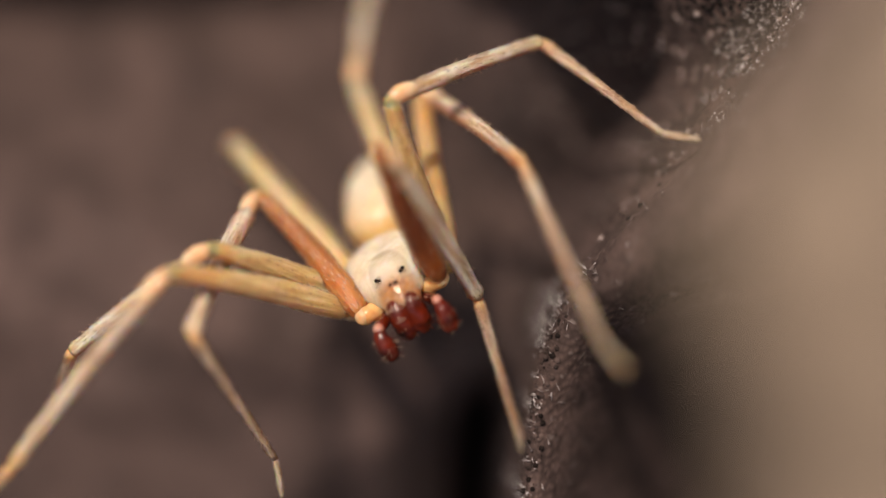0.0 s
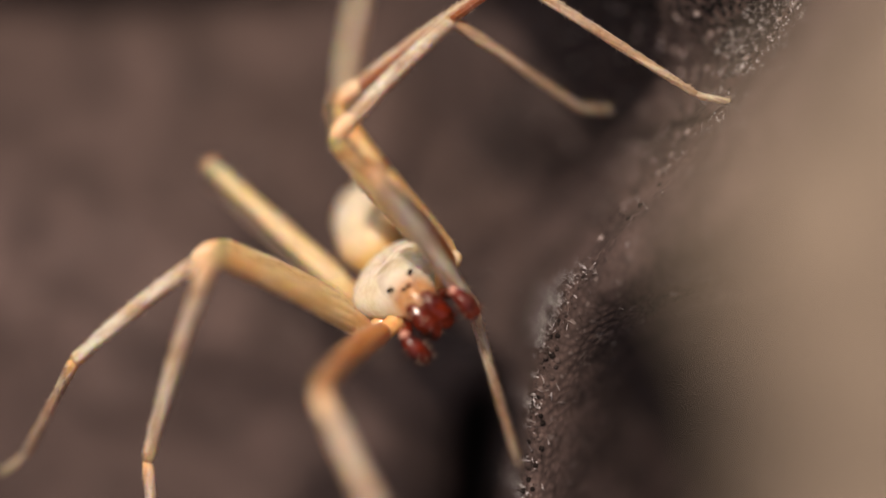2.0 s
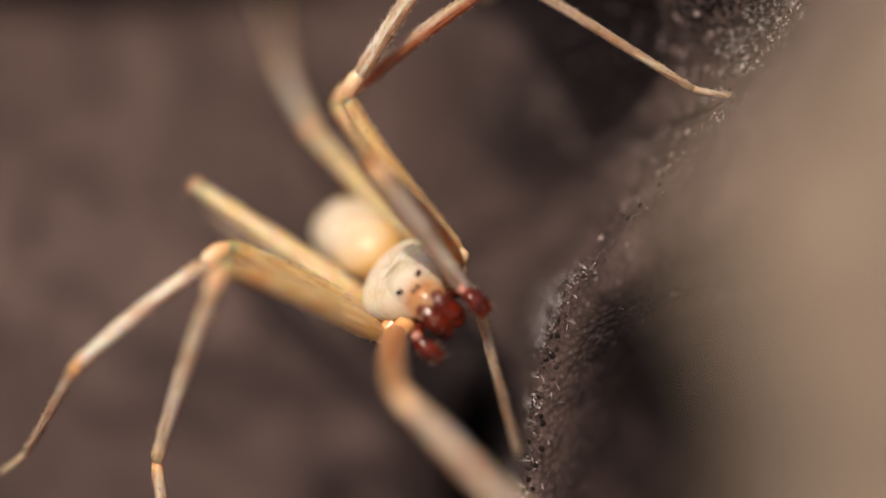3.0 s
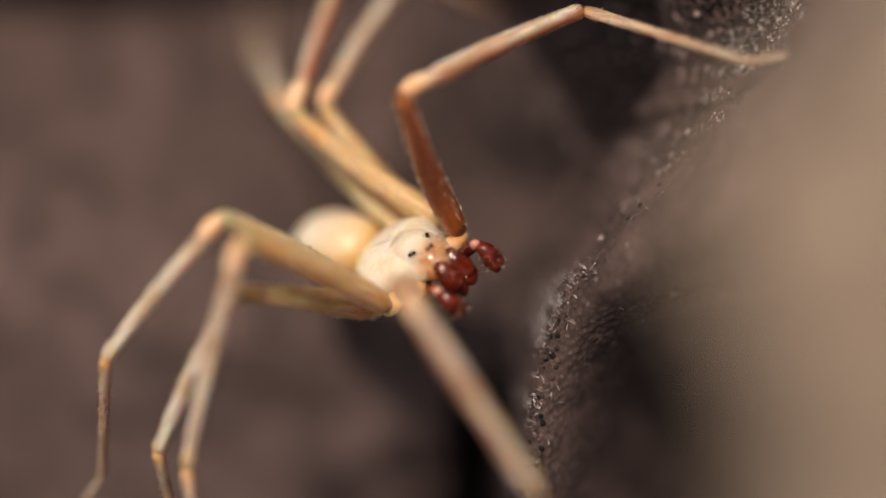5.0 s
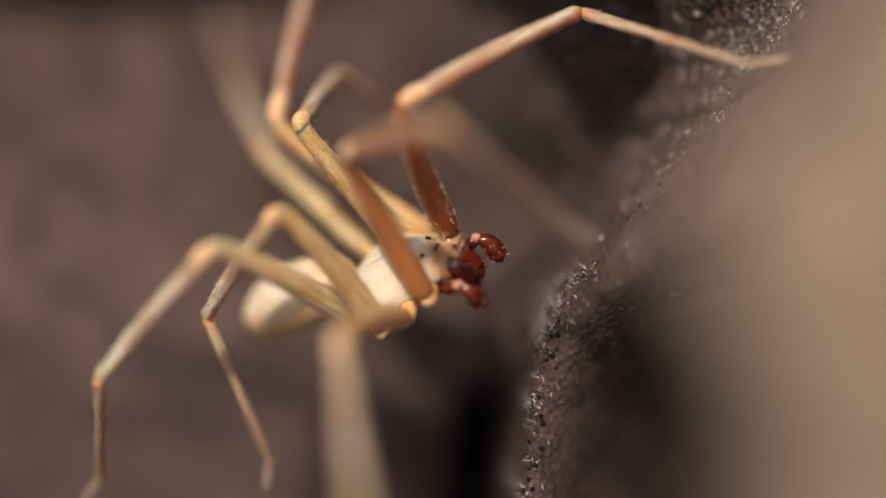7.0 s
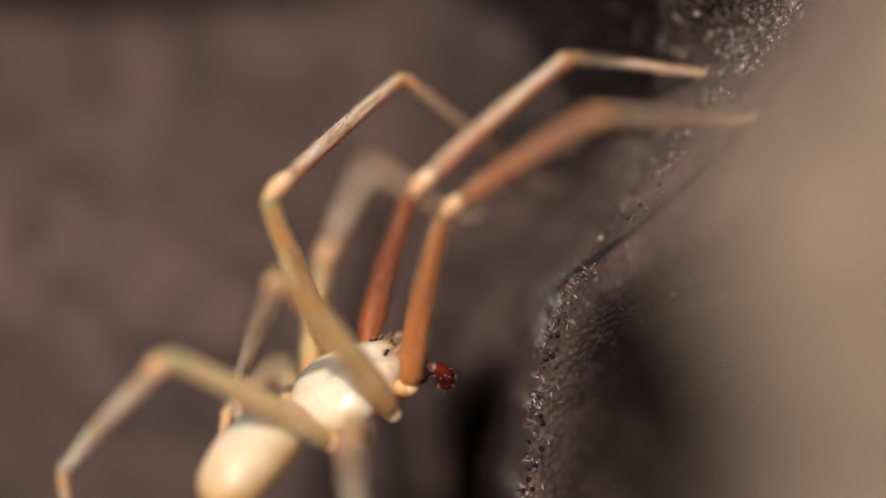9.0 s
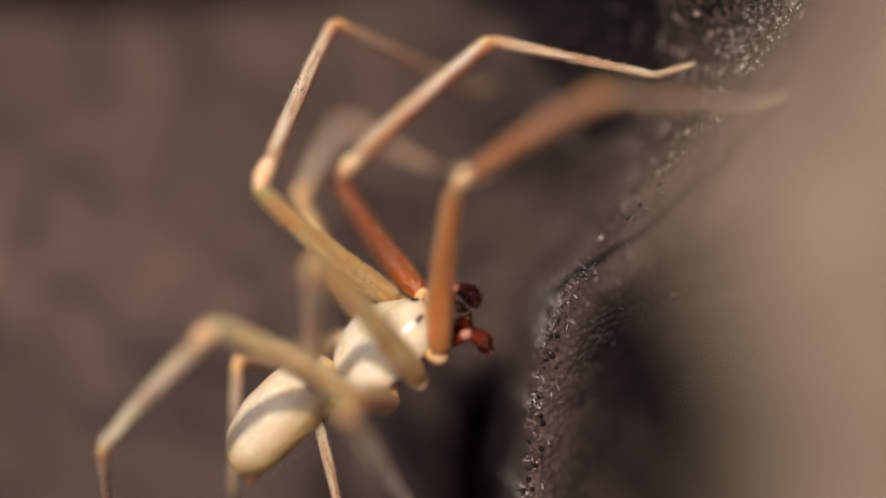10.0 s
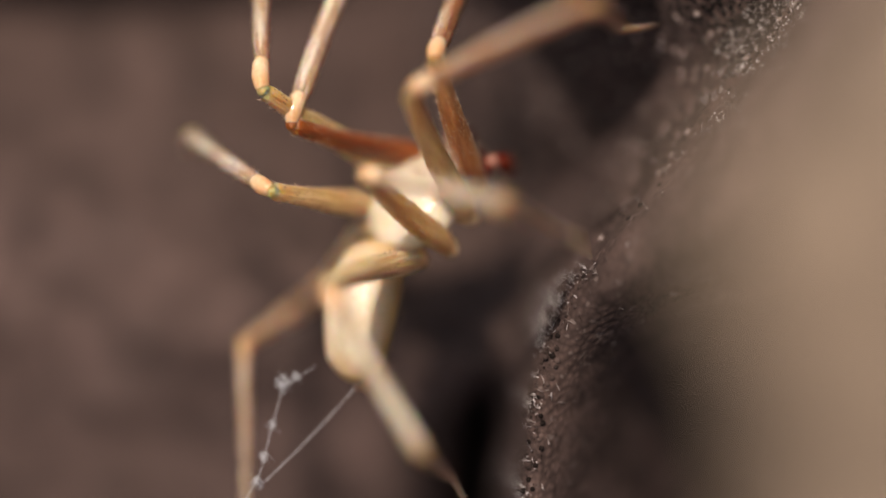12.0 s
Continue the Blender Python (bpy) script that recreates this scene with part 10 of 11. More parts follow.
    walk(legs["r3"]["tibia"], [
        (0, mm(4.10, 0.95, 3.81, -16.9, -21.8, -93.0)),
        (0.25, mm(4.06, 0.93, 3.84, -15.6, -21.6, -93.2)),
        (0.5, mm(4.04, 0.88, 3.87, -14.2, -21.2, -93.4)),
        (0.75, mm(3.76, 0.90, 3.99, -9.4, -19.9, -91.0)),
        (0.8, mm(3.70, 0.91, 4.02, -8.3, -19.4, -90.3)),
        (1, mm(3.75, 0.69, 4.07, -4.5, -20.3, -99.8)),
        (1.2, mm(3.59, 0.30, 4.24, -3.9, -16.8, -99.4)),
        (1.25, mm(3.54, 0.19, 4.27, -3.8, -14.8, -99.7)),
        (1.5, mm(3.28, -0.31, 4.44, -2.8, -9.8, -99.1)),
        (1.75, mm(3.19, -0.30, 4.46, -1.8, -8.3, -99.9)),
        (2, mm(3.09, -0.31, 4.50, -0.5, -7.6, -99.8)),
        (2.2, mm(3.00, -0.33, 4.52, 2.6, -6.4, -96.0)),
        (2.25, mm(2.98, -0.33, 4.53, 3.3, -5.9, -95.4)),
        (2.5, mm(2.87, -0.33, 4.55, 9.7, -4.1, -85.0)),
        (2.75, mm(2.85, -0.42, 4.57, 9.3, -2.9, -86.9)),
        (2.8, mm(2.85, -0.44, 4.57, 9.4, -2.5, -87.1)),
        (3, mm(2.83, -0.50, 4.57, 9.5, -2.0, -87.8)),
        (3.2, mm(2.80, -0.54, 4.58, 10.1, -1.7, -88.3)),
        (3.25, mm(2.85, -0.57, 4.57, 9.6, -1.5, -88.9)),
        (3.5, mm(3.08, -0.62, 4.51, 8.1, -1.4, -91.9)),
        (3.75, mm(3.31, -0.69, 4.44, 1.8, -3.5, -105.5)),
        (4, mm(3.53, -0.79, 4.36, -3.2, -7.0, -116.1)),
        (4.25, mm(3.73, -0.89, 4.28, -7.5, -10.8, -125.6)),
        (4.5, mm(3.92, -1.01, 4.19, -11.3, -14.9, -134.6)),
        (4.75, mm(4.09, -1.17, 4.09, -14.9, -18.8, -143.4)),
        (4.8, mm(4.13, -1.18, 4.07, -15.4, -20.3, -144.9)),
        (4.9, mm(4.57, -0.59, 3.83, -24.1, -21.2, -128.7)),
        (5, mm(4.87, 0.07, 3.55, -32.8, -19.9, -112.6)),
        (5.13, mm(4.23, 0.21, 3.94, -27.7, -23.5, -123.2)),
        (5.25, mm(3.66, 0.36, 4.19, -22.7, -25.8, -132.7)),
        (5.37, mm(3.03, 0.29, 4.43, -17.4, -22.5, -144.2)),
        (5.5, mm(2.25, 0.33, 4.58, -12.2, -17.4, -157.0)),
        (5.57, mm(3.07, 0.31, 4.41, -15.3, -21.6, -160.2)),
        (5.63, mm(4.13, 0.18, 4.00, -19.3, -27.6, -164.2)),
        (5.7, mm(4.84, 0.01, 3.58, -22.1, -32.1, -167.0)),
        (5.75, mm(4.99, 0.10, 3.44, -28.4, -36.2, -155.2)),
        (5.87, mm(5.37, 0.24, 3.07, -40.8, -34.3, -133.2)),
        (6, mm(5.70, 0.53, 2.60, -52.7, -27.5, -109.6)),
        (6.25, mm(4.10, 0.64, 3.91, -42.5, -33.3, -127.8)),
        (6.37, mm(3.25, 0.35, 4.35, -35.7, -28.0, -143.1)),
        (6.5, mm(2.11, 0.18, 4.62, -30.3, -20.1, -159.2)),
        (6.75, mm(2.06, -0.02, 4.65, -28.9, -11.5, -166.6)),
        (7, mm(1.97, -0.20, 4.68, -28.4, -7.4, -170.9)),
        (7.2, mm(2.06, -0.00, 4.65, -28.7, -6.3, -168.6)),
        (7.25, mm(2.18, 0.04, 4.63, -30.6, -7.3, -167.7)),
        (7.5, mm(2.81, 0.16, 4.51, -40.7, -12.3, -163.6)),
        (7.6, mm(3.04, 0.18, 4.45, -45.5, -15.9, -159.9)),
        (7.75, mm(3.47, 0.04, 4.33, -52.7, -18.6, -151.3)),
        (8, mm(4.08, -0.27, 4.09, -64.7, -19.5, -138.0)),
        (8.2, mm(4.48, -0.71, 3.89, -69.3, -19.2, -130.4)),
        (8.25, mm(4.56, -0.83, 3.84, -70.8, -19.3, -127.3)),
        (8.4, mm(4.78, -1.19, 3.66, -73.1, -17.5, -124.9)),
        (8.5, mm(4.88, -1.44, 3.55, -74.1, -15.9, -123.8)),
        (8.75, mm(5.05, -2.07, 3.25, -76.2, -11.6, -123.3)),
        (8.8, mm(5.06, -2.19, 3.19, -76.4, -10.6, -123.7)),
        (9, mm(5.13, -1.94, 3.23, -76.0, -10.0, -121.2)),
        (9.25, mm(5.32, -0.96, 3.23, -72.6, -14.5, -114.6)),
        (9.5, mm(5.27, -0.00, 3.21, -70.2, -19.6, -107.1)),
        (9.75, mm(5.11, -0.23, 3.39, -83.1, -15.5, -102.7)),
        (10, mm(4.92, -0.46, 3.57, -95.0, -9.9, -98.7)),
        (10.2, mm(4.99, -1.20, 3.49, -92.3, -5.9, -101.9)),
        (10.5, mm(4.91, -1.93, 3.41, -89.8, -1.5, -107.4)),
        (10.7, mm(4.91, -2.01, 3.39, -84.0, -1.8, -111.0)),
        (10.8, mm(4.91, -2.14, 3.34, -82.9, -1.3, -113.2)),
        (11, mm(4.88, -2.83, 3.05, -77.7, 1.4, -118.2)),
        (11.2, mm(4.98, -3.12, 2.78, -74.0, -3.0, -124.8)),
        (11.2, mm(5.00, -3.20, 2.70, -65.4, 0.2, -125.1)),
        (11.4, mm(5.05, -3.36, 2.53, -45.2, 8.0, -123.4)),
        (11.5, mm(5.12, -3.53, 2.30, -20.3, 15.7, -117.8)),
        (11.6, mm(4.12, -3.29, 3.34, -10.2, 19.1, -111.4)),
        (11.7, mm(2.87, -3.01, 4.04, 0.5, 21.4, -104.2)),
        (11.8, mm(2.68, -2.79, 4.19, 2.2, 21.1, -99.2)),
        (11.9, mm(2.37, -2.16, 4.47, 5.5, 16.9, -87.8)),
        (12, mm(1.88, -1.44, 4.66, 8.2, 11.4, -75.1)),
    ])
    walk(legs["r3"]["metatarsus"], [
        (0, mm(9.23, 0.09, 2.35, -53.1, -38.0, -94.9)),
        (0.25, mm(9.23, 0.11, 2.49, -52.0, -38.7, -95.5)),
        (0.5, mm(9.23, 0.08, 2.63, -51.0, -39.2, -96.3)),
        (0.75, mm(9.09, 0.51, 3.16, -47.8, -43.8, -98.8)),
        (0.8, mm(9.05, 0.62, 3.28, -47.6, -45.1, -98.8)),
        (1, mm(9.03, -0.38, 3.67, -34.8, -34.4, -98.5)),
        (1.2, mm(8.88, -0.68, 3.89, -32.7, -33.6, -103.6)),
        (1.25, mm(8.84, -0.80, 3.93, -31.8, -32.6, -105.1)),
        (1.5, mm(8.60, -1.21, 4.18, -30.3, -33.9, -108.9)),
        (1.75, mm(8.50, -1.25, 4.30, -29.5, -32.9, -109.3)),
        (2, mm(8.41, -1.24, 4.45, -29.2, -31.9, -109.5)),
        (2.2, mm(8.37, -0.86, 4.77, -28.6, -32.7, -109.6)),
        (2.25, mm(8.35, -0.81, 4.84, -28.5, -33.2, -109.5)),
        (2.5, mm(8.17, 0.19, 5.46, -28.7, -35.9, -108.3)),
        (2.75, mm(8.17, -0.09, 5.44, -28.1, -36.5, -109.0)),
        (2.8, mm(8.17, -0.12, 5.45, -28.1, -36.7, -109.2)),
        (3, mm(8.15, -0.26, 5.47, -27.7, -36.7, -110.0)),
        (3.2, mm(8.11, -0.35, 5.53, -28.1, -35.4, -109.6)),
        (3.25, mm(8.17, -0.44, 5.48, -28.4, -35.6, -110.6)),
        (3.5, mm(8.42, -0.78, 5.27, -37.7, -37.9, -114.4)),
        (3.75, mm(8.52, -2.12, 4.61, -36.2, -34.6, -116.2)),
        (4, mm(8.35, -3.20, 4.07, -33.7, -29.9, -119.2)),
        (4.25, mm(8.00, -4.11, 3.59, -31.2, -24.3, -122.4)),
        (4.5, mm(7.50, -4.92, 3.16, -28.8, -18.0, -125.8)),
        (4.75, mm(6.85, -5.62, 2.78, -26.6, -11.0, -129.3)),
        (4.8, mm(6.71, -5.73, 2.72, -26.0, -6.1, -131.7)),
        (4.9, mm(7.91, -4.30, 1.77, -42.8, -13.9, -129.2)),
        (5, mm(8.68, -2.60, 0.80, -60.5, -20.6, -124.3)),
        (5.13, mm(7.68, -3.25, 1.64, -64.5, -6.3, -123.3)),
        (5.25, mm(6.70, -3.69, 2.32, -67.7, 5.9, -123.2)),
        (5.37, mm(5.54, -4.25, 2.94, -67.0, 19.0, -126.4)),
        (5.5, mm(3.99, -4.67, 3.49, -67.1, 34.4, -130.5)),
        (5.57, mm(4.34, -4.77, 3.09, -58.6, 20.9, -134.8)),
        (5.63, mm(4.72, -4.95, 2.42, -46.1, 3.6, -143.5)),
        (5.7, mm(4.91, -5.11, 1.86, -35.3, -7.5, -152.1)),
        (5.75, mm(5.61, -4.85, 1.37, -37.6, -5.1, -149.3)),
        (5.87, mm(6.98, -4.01, 0.15, -44.1, -6.1, -138.5)),
        (6, mm(8.11, -2.43, -1.21, -51.8, -5.6, -125.7)),
        (6.25, mm(6.02, -3.38, 0.85, -58.9, 0.2, -126.4)),
        (6.37, mm(4.70, -4.05, 1.57, -63.0, 7.1, -134.4)),
        (6.5, mm(2.89, -4.51, 2.07, -69.1, 14.4, -144.8)),
        (6.75, mm(2.65, -4.74, 2.10, -72.4, 16.5, -157.5)),
        (7, mm(2.40, -4.95, 2.14, -74.3, 16.6, -165.0)),
        (7.2, mm(2.72, -4.70, 2.07, -74.5, 11.9, -166.6)),
        (7.25, mm(2.84, -4.58, 1.91, -74.7, 8.3, -166.6)),
        (7.5, mm(3.24, -3.97, 1.07, -74.5, -9.7, -165.6)),
        (7.6, mm(3.35, -3.74, 0.74, -74.7, -17.7, -162.0)),
        (7.75, mm(3.84, -3.49, 0.26, -78.8, -19.5, -154.7)),
        (8, mm(4.42, -3.08, -0.51, -85.6, -21.3, -144.5)),
        (8.2, mm(4.86, -3.21, -0.88, -89.7, -19.9, -136.2)),
        (8.25, mm(4.94, -3.24, -0.98, -91.8, -19.4, -130.9)),
        (8.4, mm(5.18, -3.36, -1.27, -93.8, -17.9, -127.0)),
        (8.5, mm(5.32, -3.45, -1.45, -95.1, -16.8, -124.4)),
        (8.75, mm(5.55, -3.65, -1.89, -96.9, -14.5, -122.5)),
        (8.8, mm(5.58, -3.70, -1.97, -97.6, -14.0, -121.2)),
        (9, mm(5.78, -3.39, -1.93, -101.9, -13.4, -119.0)),
        (9.25, mm(6.25, -2.81, -1.76, -97.6, -19.0, -113.0)),
        (9.5, mm(6.52, -2.17, -1.57, -94.2, -24.8, -106.0)),
        (9.75, mm(5.43, -1.78, -1.77, -91.6, -8.2, -103.5)),
        (10, mm(4.31, -1.31, -1.73, -74.6, -11.6, -93.6)),
        (10.2, mm(4.67, -1.69, -1.88, -74.6, -11.7, -86.9)),
        (10.5, mm(4.88, -2.07, -1.98, -73.3, -11.0, -83.7)),
        (10.7, mm(5.37, -2.37, -1.98, -72.8, -15.2, -83.1)),
        (10.8, mm(5.48, -2.52, -2.02, -73.3, -15.6, -82.8)),
        (11, mm(5.96, -3.27, -2.22, -74.2, -15.3, -86.7)),
        (11.2, mm(6.04, -4.20, -2.40, -70.1, -19.5, -94.0)),
        (11.2, mm(6.85, -4.48, -2.20, -73.4, -22.2, -99.9)),
        (11.4, mm(8.52, -5.01, -1.26, -84.2, -15.7, -103.4)),
        (11.5, mm(9.83, -5.44, 0.50, -97.1, -9.0, -109.1)),
        (11.6, mm(9.18, -4.94, 2.44, -82.7, -2.0, -110.7)),
        (11.7, mm(8.10, -4.36, 4.08, -68.4, 5.2, -110.5)),
        (11.8, mm(7.99, -3.72, 4.38, -74.0, 6.6, -106.7)),
        (11.9, mm(7.75, -2.10, 4.96, -85.9, 10.5, -95.2)),
        (12, mm(7.08, -0.21, 5.42, -98.9, 18.0, -82.7)),
    ])
    walk(legs["r4"]["femur"], [
        (0, mm(1.25, -1.60, -0.42, 28.4, -10.3, -166.7)),
        (0.25, mm(1.25, -1.60, -0.42, 29.0, -9.9, -167.0)),
        (0.5, mm(1.25, -1.60, -0.42, 29.6, -9.2, -167.2)),
        (0.75, mm(1.25, -1.60, -0.42, 34.5, -7.2, -170.0)),
        (0.8, mm(1.25, -1.60, -0.42, 35.5, -6.5, -170.4)),
        (1, mm(1.25, -1.60, -0.42, 39.9, -5.7, -172.4)),
        (1.2, mm(1.25, -1.60, -0.42, 42.2, -4.8, -174.5)),
        (1.25, mm(1.25, -1.60, -0.42, 42.6, -4.5, -175.1)),
        (1.5, mm(1.25, -1.60, -0.42, 45.2, -3.3, -177.5)),
        (1.75, mm(1.25, -1.60, -0.42, 46.3, -3.9, -177.2)),
        (2, mm(1.25, -1.60, -0.42, 47.6, -4.2, -176.7)),
        (2.2, mm(1.25, -1.60, -0.42, 48.1, -5.3, -175.3)),
        (2.25, mm(1.25, -1.60, -0.42, 48.3, -5.5, -174.9)),
        (2.5, mm(1.25, -1.60, -0.42, 49.3, -7.1, -173.2)),
        (2.75, mm(1.25, -1.60, -0.42, 50.2, -7.5, -173.2)),
        (2.8, mm(1.25, -1.60, -0.42, 50.6, -7.7, -173.3)),
        (3, mm(1.25, -1.60, -0.42, 51.7, -8.2, -173.4)),
        (3.2, mm(1.25, -1.60, -0.42, 50.0, -8.1, -173.7)),
        (3.25, mm(1.25, -1.60, -0.42, 51.4, -9.2, -172.2)),
        (3.5, mm(1.25, -1.60, -0.42, 62.2, -14.7, -164.5)),
        (3.75, mm(1.25, -1.60, -0.42, 58.2, -16.8, -158.2)),
        (4, mm(1.25, -1.60, -0.42, 54.3, -15.1, -152.5)),
        (4.25, mm(1.25, -1.60, -0.42, 65.5, -18.8, -144.6)),
        (4.5, mm(1.25, -1.60, -0.42, 73.9, -21.3, -137.8)),
        (4.75, mm(1.25, -1.60, -0.42, 81.8, -23.0, -131.3)),
        (4.8, mm(1.25, -1.60, -0.42, 82.9, -23.2, -128.5)),
        (5, mm(1.25, -1.60, -0.42, 78.9, -23.0, -122.7)),
        (5.25, mm(1.25, -1.60, -0.42, 77.9, -25.3, -122.1)),
        (5.5, mm(1.25, -1.60, -0.42, 77.4, -28.0, -123.3)),
        (5.7, mm(1.25, -1.60, -0.42, 78.6, -25.6, -127.3)),
        (5.75, mm(1.25, -1.60, -0.42, 79.3, -25.2, -129.2)),
        (6, mm(1.25, -1.60, -0.42, 80.5, -22.2, -134.1)),
        (6.25, mm(1.25, -1.60, -0.42, 80.0, -22.5, -135.0)),
        (6.5, mm(1.25, -1.60, -0.42, 79.1, -22.8, -135.0)),
        (6.75, mm(1.25, -1.60, -0.42, 79.1, -21.2, -139.7)),
        (7, mm(1.25, -1.60, -0.42, 79.2, -19.6, -145.6)),
        (7.2, mm(1.25, -1.60, -0.42, 78.9, -21.3, -146.6)),
        (7.25, mm(1.25, -1.60, -0.42, 77.9, -21.1, -148.2)),
        (7.5, mm(1.25, -1.60, -0.42, 72.7, -19.4, -155.2)),
        (7.6, mm(1.25, -1.60, -0.42, 71.3, -19.3, -160.0)),
        (7.75, mm(1.25, -1.60, -0.42, 69.1, -18.5, -165.3)),
        (8, mm(1.25, -1.60, -0.42, 65.8, -16.8, -173.6)),
        (8.2, mm(1.25, -1.60, -0.42, 63.9, -15.5, 178.7)),
        (8.25, mm(1.25, -1.60, -0.42, 63.9, -15.8, 175.4)),
        (8.4, mm(1.25, -1.60, -0.42, 62.7, -14.4, 170.1)),
        (8.5, mm(1.25, -1.60, -0.42, 62.2, -13.7, 165.9)),
        (8.75, mm(1.25, -1.60, -0.42, 60.9, -10.5, 156.9)),
        (8.8, mm(1.25, -1.60, -0.42, 61.1, -10.8, 153.4)),
        (9, mm(1.25, -1.60, -0.42, 62.2, -11.9, 155.2)),
        (9.25, mm(1.25, -1.60, -0.42, 70.7, -9.8, 161.7)),
        (9.5, mm(1.25, -1.60, -0.42, 79.3, -8.5, 170.4)),
        (9.75, mm(1.25, -1.60, -0.42, 79.3, -8.3, 175.9)),
        (10, mm(1.25, -1.60, -0.42, 79.9, -8.7, -179.7)),
        (10.2, mm(1.25, -1.60, -0.42, 75.9, -10.6, 179.2)),
        (10.5, mm(1.25, -1.60, -0.42, 72.1, -12.2, 176.6)),
        (10.7, mm(1.25, -1.60, -0.42, 74.2, -7.2, 174.9)),
        (10.8, mm(1.25, -1.60, -0.42, 75.7, -7.0, 174.0)),
        (11, mm(1.25, -1.60, -0.42, 84.6, -6.2, 168.8)),
        (11.1, mm(1.25, -1.60, -0.42, 89.4, -4.4, 154.5)),
        (11.2, mm(1.25, -1.60, -0.42, 93.6, -1.5, 140.5)),
        (11.2, mm(1.25, -1.60, -0.42, 90.2, -7.5, 147.1)),
        (11.3, mm(1.25, -1.60, -0.42, 77.8, -9.3, 169.9)),
        (11.4, mm(1.25, -1.60, -0.42, 64.4, -5.7, -165.1)),
        (11.5, mm(1.25, -1.60, -0.42, 52.6, 4.7, -138.4)),
        (11.7, mm(1.25, -1.60, -0.42, 50.6, 20.3, -127.8)),
        (11.8, mm(1.25, -1.60, -0.42, 53.0, 22.5, -122.6)),
        (12, mm(1.25, -1.60, -0.42, 56.8, 17.3, -117.9)),
    ])
